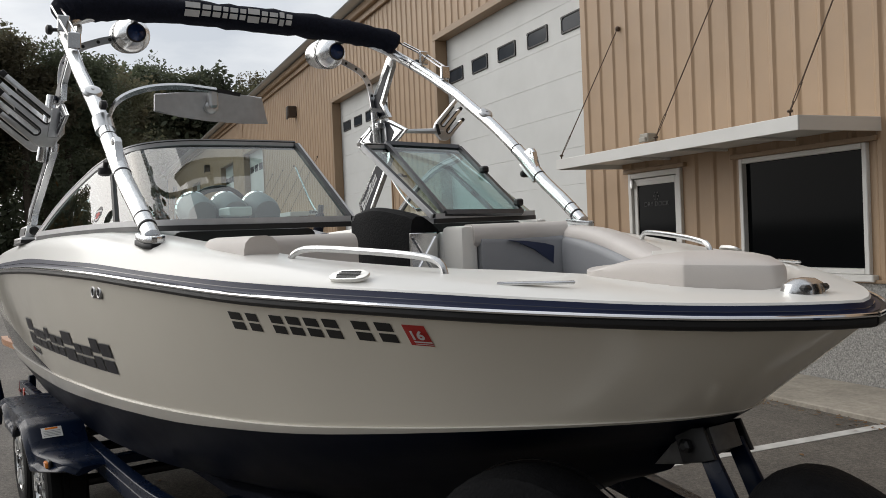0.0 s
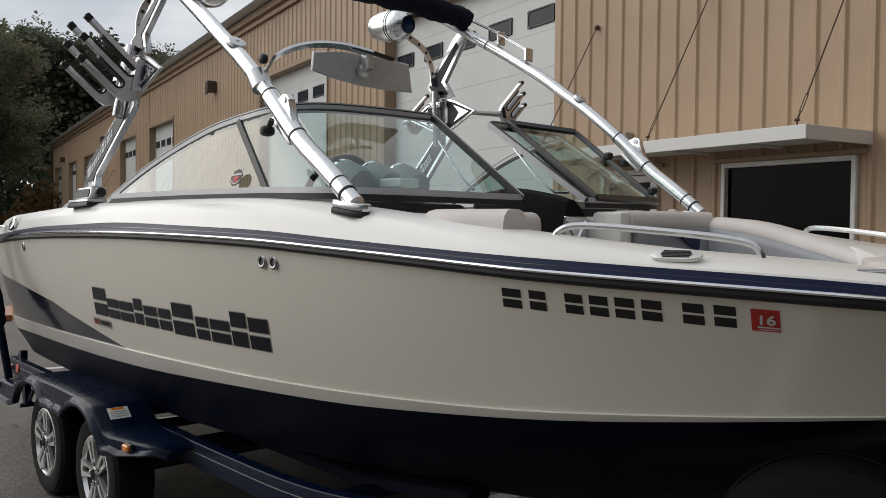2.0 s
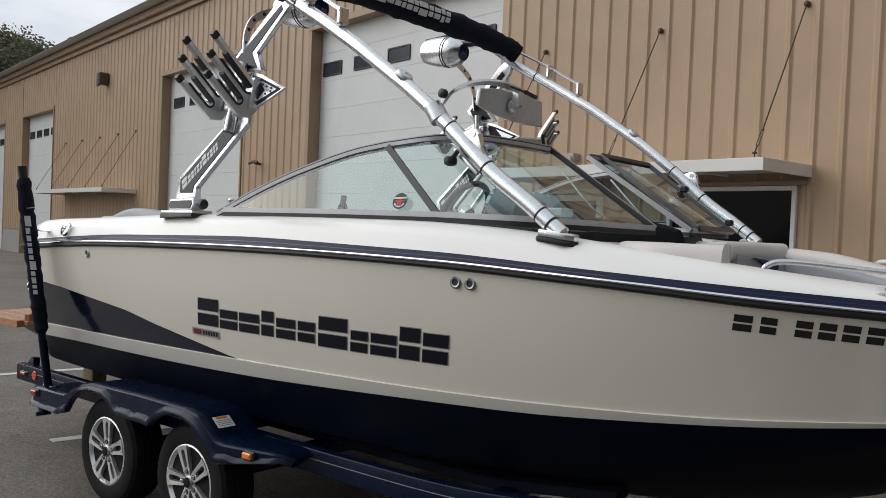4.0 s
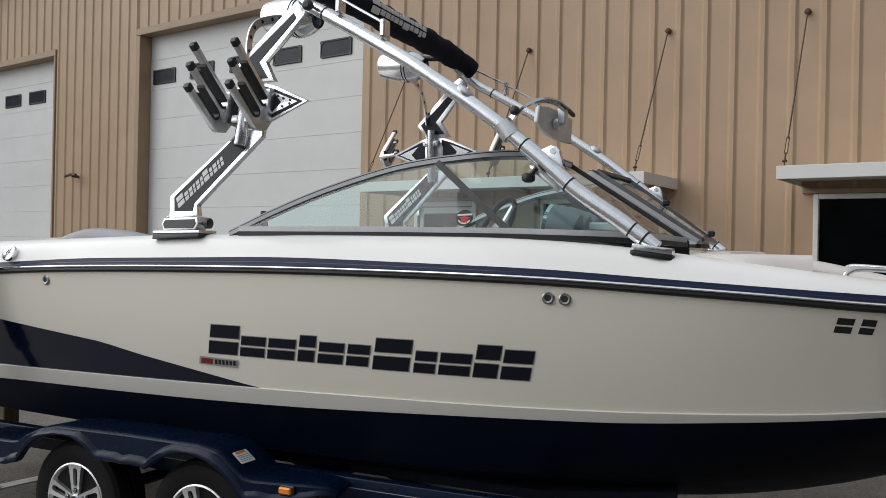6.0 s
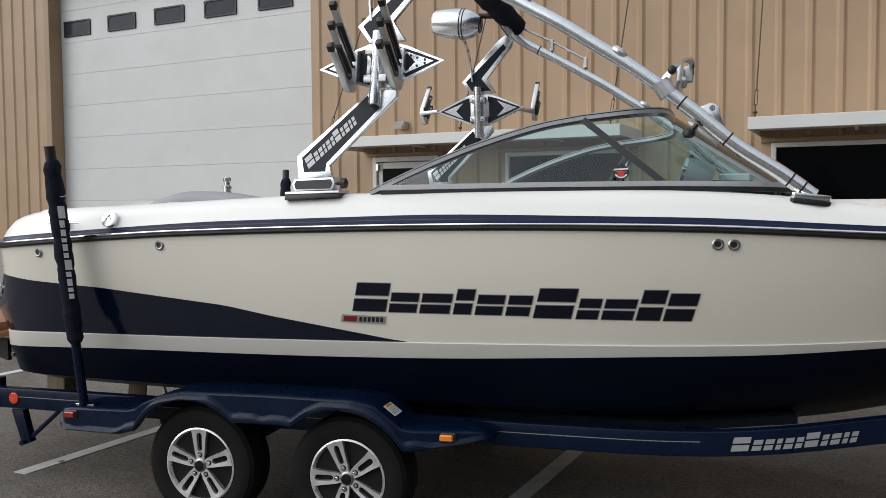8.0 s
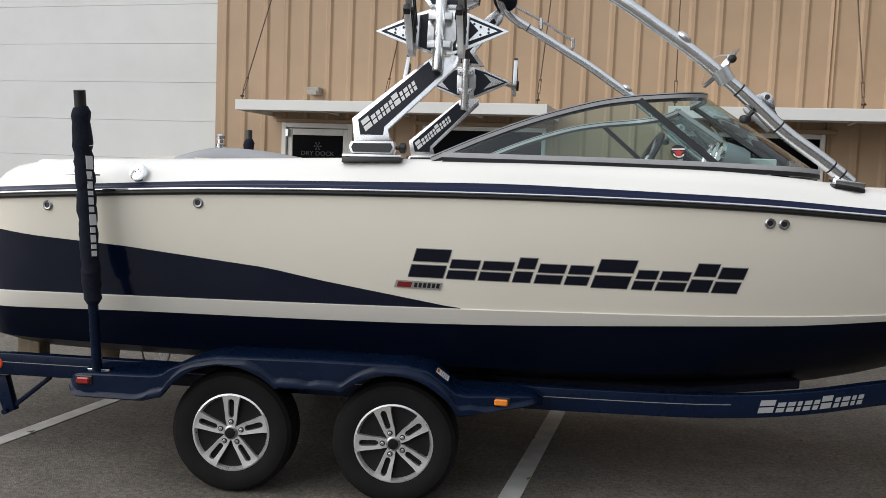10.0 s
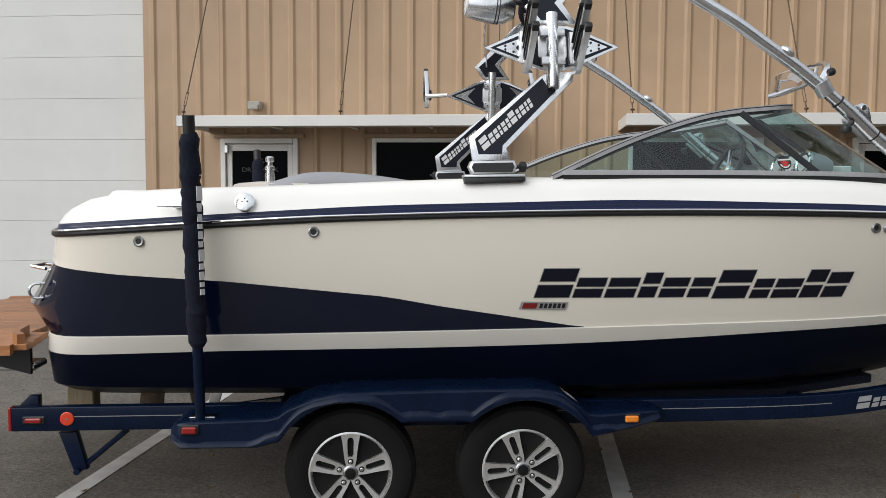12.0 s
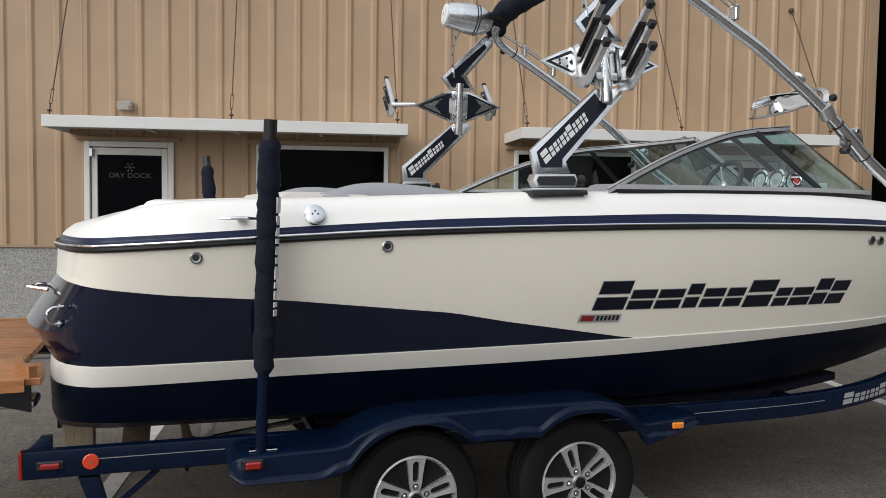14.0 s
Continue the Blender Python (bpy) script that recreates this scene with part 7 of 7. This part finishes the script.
for s in (-1, 1):
    # side rail: a box section that rises and draws in towards the tongue
    bm = bmesh.new()
    rail_path = spline([(-0.06, s * 0.925, 0.546), (0.8, s * 0.925, 0.546), (1.6, s * 0.925, 0.545), (2.6, s * 0.925, 0.543), (3.4, s * 0.925, 0.543), (4.05, s * 0.915, 0.552), (4.5, s * 0.87, 0.585), (5.0, s * 0.72, 0.635), (5.6, s * 0.50, 0.67), (6.3, s * 0.24, 0.69), (7.0, s * 0.05, 0.69)], 6)
    sweep(bm, rail_path, pad(0.06, -0.060, 0.060, 0.006))
    rl = part("side_rail", bm, TRAILER_BLUE, trailer, "navy painted steel side rail with a pale pinstripe")
    bm = bmesh.new()
    stripe = [p + Vector((0, s * 0.0315, 0.012)) for p in rail_path if 0.10 < p.x < 4.15]
    ribbon(bm, stripe, 0.003, 0.0035)
    part("pinstripe", bm, SILVER_GREY, rl)
    for k in range(11):
        wide = (1.5, 0.9, 0.85, 0.6, 0.85, 0.7, 1.2, 0.7, 0.9, 0.6, 0.7)
        x = 4.27 + 0.0585 * sum(wide[:k])
        wd = 0.0585 * (wide[k] - 0.2)
        tall = 0.066 if k in (0, 6) else 0.05
        for z0, z1 in ((0.0, 0.44), (0.56, 1.0)):
            bm = bmesh.new()
            cs = []
            for xx, zz in ((x + 0.015 * z0, z0), (x + wd + 0.015 * z0, z0), (x + wd + 0.015 * z1, z1), (x + 0.015 * z1, z1)):
                i = min(range(len(rail_path) - 1), key=lambda j: abs((rail_path[j].x + rail_path[j + 1].x) / 2 - xx))
                f = (xx - rail_path[i].x) / (rail_path[i + 1].x - rail_path[i].x)
                c = rail_path[i].lerp(rail_path[i + 1], f)
                t = (rail_path[i + 1] - rail_path[i]).normalized()
                nrm = Vector((t.y, -t.x, 0)).normalized() if s < 0 else Vector((-t.y, t.x, 0)).normalized()
                cs.append(c + nrm * 0.034 + Vector((0, 0, -0.034 + tall * zz)))
            vs = [bm.verts.new(c) for c in cs]
            bm.faces.new(vs)
            part("pale_bar", bm, PRINT_SILVER, rl, smooth=False)
    # fender: top sheet, rounded shoulder, skirt with a rolled lip
    bm = bmesh.new()
    cols = []
    for x in xs_f:
        t, b = float(np.interp(x, *FT)), fender_bottom(x)
        b = min(b, t - 0.042)
        yo = fender_side(x)
        near = min(abs(x - 1.593), abs(x - 2.443))
        lt = min(b + 0.030 + 0.022 * max(0.0, min(1.0, (0.46 - near) / 0.08)), t - 0.014)
        cols.append([bm.verts.new((x, s * y, z)) for y, z in ((0.955, t - 0.004), (yo - 0.06, t), (yo - 0.016, t - 0.002), (yo - 0.005, t - 0.007), (yo, t - 0.013), (yo, lt), (yo + 0.017, lt - 0.012), (yo + 0.022, lt - 0.022), (yo + 0.021, b + 0.008), (yo + 0.012, b), (yo - 0.02, b + 0.004))])
    for p, q in zip(cols, cols[1:]):
        for k in range(len(p) - 1):
            bm.faces.new((p[k], q[k], q[k + 1], p[k + 1]))
    for c in (cols[0], cols[-1]):
        bm.faces.new(c)
    fd = part("fender", bm, TRAILER_BLUE, trailer, "double-arched navy fibreglass fender")
    for x in (1.603, 2.443):
        rim_wheel(trailer, x, s, 1.175, 90 if x < 2 else 110)
    for x, z, mt, nmq in ((2.973, 0.572, AMBER, "amber_marker"), (0.862, 0.565, RED_LENS, "red_marker")):
        bm = bmesh.new()
        yo = fender_side(x)
        box(bm, x - 0.045, x + 0.045, min(s * (yo - 0.01), s * (yo + 0.008)), max(s * (yo - 0.01), s * (yo + 0.008)), z - 0.024, z + 0.024, 0.005)
        mk = part("marker_base", bm, BLACK, fd)
        bm = bmesh.new()
        box(bm, x - 0.033, x + 0.033, min(s * yo, s * (yo + 0.022)), max(s * yo, s * (yo + 0.022)), z - 0.016, z + 0.016, 0.006)
        part(nmq, bm, mt, mk, "moulded plastic marker lens")
    bm = bmesh.new()
    q = [(2.645, 1.075), (2.706, 1.075), (2.706, 1.180), (2.645, 1.180)]
    vs = [bm.verts.new((x, s * y, float(np.interp(x, *FT)) + 0.004)) for x, y in q]
    bm.faces.new(vs)
    lab = part("warning_label", bm, STICKER_WHITE, fd, "white warning label with an orange header", smooth=False)
    bm = bmesh.new()
    vs = [bm.verts.new((x, s * y, float(np.interp(x, *FT)) + 0.0055)) for x, y in ((2.648, 1.095), (2.659, 1.095), (2.659, 1.160), (2.648, 1.160))]
    bm.faces.new(vs)
    part("orange_header", bm, AMBER, lab, smooth=False)
    for k in range(4):
        bm = bmesh.new()
        x = 2.668 + 0.009 * k
        vs = [bm.verts.new((xx, s * y, float(np.interp(xx, *FT)) + 0.0055)) for xx, y in ((x, 1.085), (x + 0.0025, 1.085), (x + 0.0025, 1.170), (x, 1.170))]
        bm.faces.new(vs)
        part("grey_line", bm, SILVER_GREY, lab, smooth=False)
    # rear end of the rail
    bm = bmesh.new()
    box(bm, -0.078, -0.062, s * 0.925 - 0.032, s * 0.925 + 0.032, 0.488, 0.604, 0.004)
    part("tail_reflector", bm, RED_LENS, rl, "red end reflector")
    bm = bmesh.new()
    box(bm, -0.01, 0.10, min(s * 0.95, s * 0.962), max(s * 0.95, s * 0.962), 0.522, 0.562, 0.006)
    mk = part("marker_base", bm, BLACK, rl)
    bm = bmesh.new()
    box(bm, 0.005, 0.085, min(s * 0.955, s * 0.974), max(s * 0.955, s * 0.974), 0.53, 0.554, 0.006)
    part("red_marker", bm, RED_LENS, mk, "red plastic marker lens")
    bm = bmesh.new()
    RM = Matrix.Translation((0.205, s * 0.955, 0.548)) @ Matrix.Rotation(radians(90 * -s), 4, "X")
    lathe(bm, [(0.034, 0), (0.034, 0.005), (0.030, 0.008), (0.006, 0.009)], RM, 24)
    rr = part("round_reflector", bm, mat("orange_red_reflector", (0.62, 0.05, 0.015), 0.2, 0, 200, 0.15, coat=0.5), rl, "round orange-red reflector")
    bm = bmesh.new()
    lathe(bm, [(0.006, 0.008), (0.005, 0.011)], RM, 10)
    part("screw", bm, STEEL, rr)
    bm = bmesh.new()
    plate(bm, [(0.15, 0.47), (0.235, 0.47), (0.285, 0.28), (0.22, 0.27)], 0.05, Matrix(((1, 0, 0, 0), (0, 0, 1, s * 0.9), (0, 1, 0, 0), (0, 0, 0, 1))), 0.004)
    tube(bm, [(0.27, s * 0.9, 0.30), (0.48, s * 0.9, 0.475)], 0.014, 6)
    tube(bm, [(0.24, s * 0.9 - 0.05, 0.275), (0.24, s * 0.9 + 0.05, 0.275)], 0.016, 8)
    part("step_bracket", bm, TRAILER_BLUE, trailer, "dark steel step bracket below the rail")
    bm = bmesh.new()
    plate(bm, [(-0.05, 0.52), (-0.05, 0.60), (0.0, 0.65), (0.045, 0.65), (0.045, 0.52)], 0.05, Matrix(((1, 0, 0, 0), (0, 0, 1, s * 0.868), (0, 1, 0, 0), (0, 0, 0, 1))), 0.004)
    part("rear_gusset", bm, TRAILER_BLUE, trailer, "navy steel end gusset")
    # guide pole
    gp = thing("guide_pole", (0.90, s * 1.22, 0.63), "trailer guide pole in a dark fabric sleeve", "guide pole", "guide poles")
    foot, top = Vector((0.90, s * 1.19, 0.60)), Vector((0.912, s * 1.405, 2.003))
    if s > 0:
        top = Vector((0.80, 1.46, 1.985))
    def along(f):
        return foot.lerp(top, f)
    bm = bmesh.new()
    tube(bm, [along(0.0), along(0.3)], 0.025, 12)
    part("post", bm, TRAILER_BLUE, gp, "navy steel post")
    bm = bmesh.new()
    rng = random.Random(11)
    fs = np.linspace(0.255, 0.945, 42)
    tube(bm, [along(f) + Vector((rng.uniform(-.0025, .0025), rng.uniform(-.0025, .0025), 0)) for f in fs], [0.030, 0.043] + [0.0455 + rng.uniform(-.0025, .0025) - 0.004 * abs(math.sin(f * 26)) ** 8 for f in fs[2:-2]] + [0.043, 0.033], 14)
    slv = part("sleeve", bm, FABRIC, gp, "creased dark fabric sleeve with pale bars")
    bm = bmesh.new()
    tube(bm, [along(0.94), along(1.0)], 0.027, 12)
    part("tip", bm, BLACK, gp, "black tube tip")
    bm = bmesh.new()
    tube(bm, [along(0.815), along(0.818)], 0.0475, 14)
    part("cord", bm, DECAL_WHITE, slv, "thin white cord")
    for k in range(11):
        wide = (1.4, 0.9, 0.85, 0.6, 0.85, 0.7, 1.2, 0.7, 0.9, 0.6, 0.7)
        f1 = 0.78 - 0.038 * sum(wide[:k])
        f0 = f1 - 0.038 * (wide[k] - 0.2)
        bm = bmesh.new()
        ang0, ang1 = (radians(-50), radians(-10)) if s < 0 else (radians(40), radians(80))
        cs = []
        for f, a in ((f0, ang0), (f1, ang0), (f1, ang1 if k in (0, 6) else ang1 - 0.2), (f0, ang1 if k in (0, 6) else ang1 - 0.2)):
            cs.append(along(f) + Vector((math.cos(a), math.sin(a), 0)) * 0.0500)
        bm.faces.new([bm.verts.new(c) for c in cs])
        geo = bmesh.ops.extrude_face_region(bm, geom=bm.faces[:])
        bmesh.ops.translate(bm, verts=[v for v in geo["geom"] if isinstance(v, bmesh.types.BMVert)], vec=(-0.004, 0.003, 0))
        part("pale_bar", bm, DECAL_WHITE, slv, smooth=False)
    bm = bmesh.new()
    box(bm, 0.85, 0.97, s * 1.17 - 0.03, s * 1.17 + 0.03, 0.604, 0.612, 0.003)
    part("base_flange", bm, STEEL, gp)
    # bunks under the hull
    bm = bmesh.new()
    sweep(bm, [(1.25, s * 0.52, 0), (4.0, s * 0.52, 0), (4.6, s * 0.45, 0.06)], pad(0.14, 0.515, 0.565, 0.01))
    part("bunk", bm, FABRIC, trailer, "carpeted bunk board")
    bm = bmesh.new()
    box(bm, 0.045, 0.185, s * 0.45 - 0.06, s * 0.45 + 0.06, 0.40, 0.60, 0.006)
    part("timber_post", bm, WOOD_POST, trailer, "short weathered timber post")
for x in (1.25, 2.02, 2.9, 4.1):
    bm = bmesh.new()
    box(bm, x - 0.04, x + 0.04, -0.90, 0.90, 0.495, 0.545, 0.006)
    part("cross_member", bm, TRAILER_BLUE, trailer)
for x in (1.603, 2.443):
    bm = bmesh.new()
    tube(bm, [(x, -1.0, 0.318), (x, 1.0, 0.318)], 0.035, 10)
    part("axle", bm, BLACK, trailer)
bm = bmesh.new()
sweep(bm, [(6.2, 0, 0.66), (7.9, 0, 0.62)], pad(0.09, -0.05, 0.05, 0.006))
part("tongue", bm, TRAILER_BLUE, trailer)
PLANE_XZ = Matrix(((1, 0, 0, 0), (0, 0, 1, 0), (0, 1, 0, 0), (0, 0, 0, 1)))
for s in (-1, 1):
    bm = bmesh.new()
    plate(bm, [(6.235, 1.085), (6.29, 1.095), (6.405, 0.90), (6.53, 0.70), (6.455, 0.70), (6.34, 0.88)], 0.014, Matrix.Translation((0, s * 0.062, 0)) @ PLANE_XZ, 0.003)
    part("winch_post_arm", bm, TRAILER_BLUE, trailer, "navy steel winch post arm")
    bm = bmesh.new()
    plate(bm, [(6.175, 1.115), (6.275, 1.14), (6.315, 1.06), (6.27, 1.045), (6.205, 1.03)], 0.010, Matrix.Translation((0, s * 0.078, 0)) @ PLANE_XZ, 0.003)
    lathe(bm, [(0.020, -0.012), (0.020, 0.012), (0.010, 0.018)], Matrix.Translation((6.225, s * 0.086, 1.082)) @ Matrix.Rotation(radians(-90 * s), 4, "X"), 6)
    part("clamp_cheek", bm, BLACK, trailer, "black bolted clamp cheek")
bm = bmesh.new()
plate(bm, [(6.075, 0.995), (6.19, 1.018), (6.30, 1.075), (6.275, 1.135), (6.205, 1.112), (6.14, 1.065)], 0.11, PLANE_XZ, 0.006)
vb = part("bow_stop", bm, mat("grey_steel", (0.13, 0.127, 0.122), 0.5, 0.4, 30, 0.2), trailer, "grey steel bow stop bracket")
bm = bmesh.new()
lathe(bm, [(0.025, -0.05), (0.032, -0.04), (0.032, 0.04), (0.025, 0.05)], Matrix.Translation((6.18, 0, 1.118)) @ Matrix.Rotation(radians(90), 4, "X"), 14)
part("roller", bm, BLACK, vb)
bm = bmesh.new()
tube(bm, spline([(6.37, -0.09, 0.94), (6.44, -0.03, 0.955), (6.55, 0.04, 0.95)], 5), 0.012, 8)
part("winch_strap", bm, BLACK, trailer, "black winch strap")
spare = thing("covered_spare_wheel", (6.0, -0.50, 0.4), "spare wheel in a black cover on the trailer tongue", "spare wheel")
bm = bmesh.new()
lathe(bm, [(0.05, -0.11), (0.27, -0.11), (0.325, -0.085), (0.335, -0.03), (0.335, 0.03), (0.325, 0.085), (0.27, 0.11), (0.05, 0.115)], Matrix.Translation((5.95, -0.42, 0.695)) @ Matrix.Rotation(radians(24), 4, "Z") @ Matrix.Rotation(radians(90), 4, "X"), 36)
part("cover", bm, COVER_BLACK, spare)
bm = bmesh.new()
lathe(bm, [(0.330, -0.098), (0.338, -0.09), (0.336, -0.082)], Matrix.Translation((5.95, -0.42, 0.695)) @ Matrix.Rotation(radians(24), 4, "Z") @ Matrix.Rotation(radians(90), 4, "X"), 36, close=True)
part("hem", bm, BLACK, spare, "elastic hem of the cover")
wc = thing("winch_cover", (6.72, -0.05, 0.7), "black fabric cover over the trailer winch", "cover")
bm = bmesh.new()
sweep(bm, spline([(6.40, -0.02, -0.12), (6.46, -0.02, -0.03), (6.56, -0.02, 0.0), (6.69, 0.0, -0.05), (6.80, 0.0, -0.16)], 5), pad(0.26, 0.70, 1.08, 0.10))
part("fabric", bm, COVER_BLACK, wc)
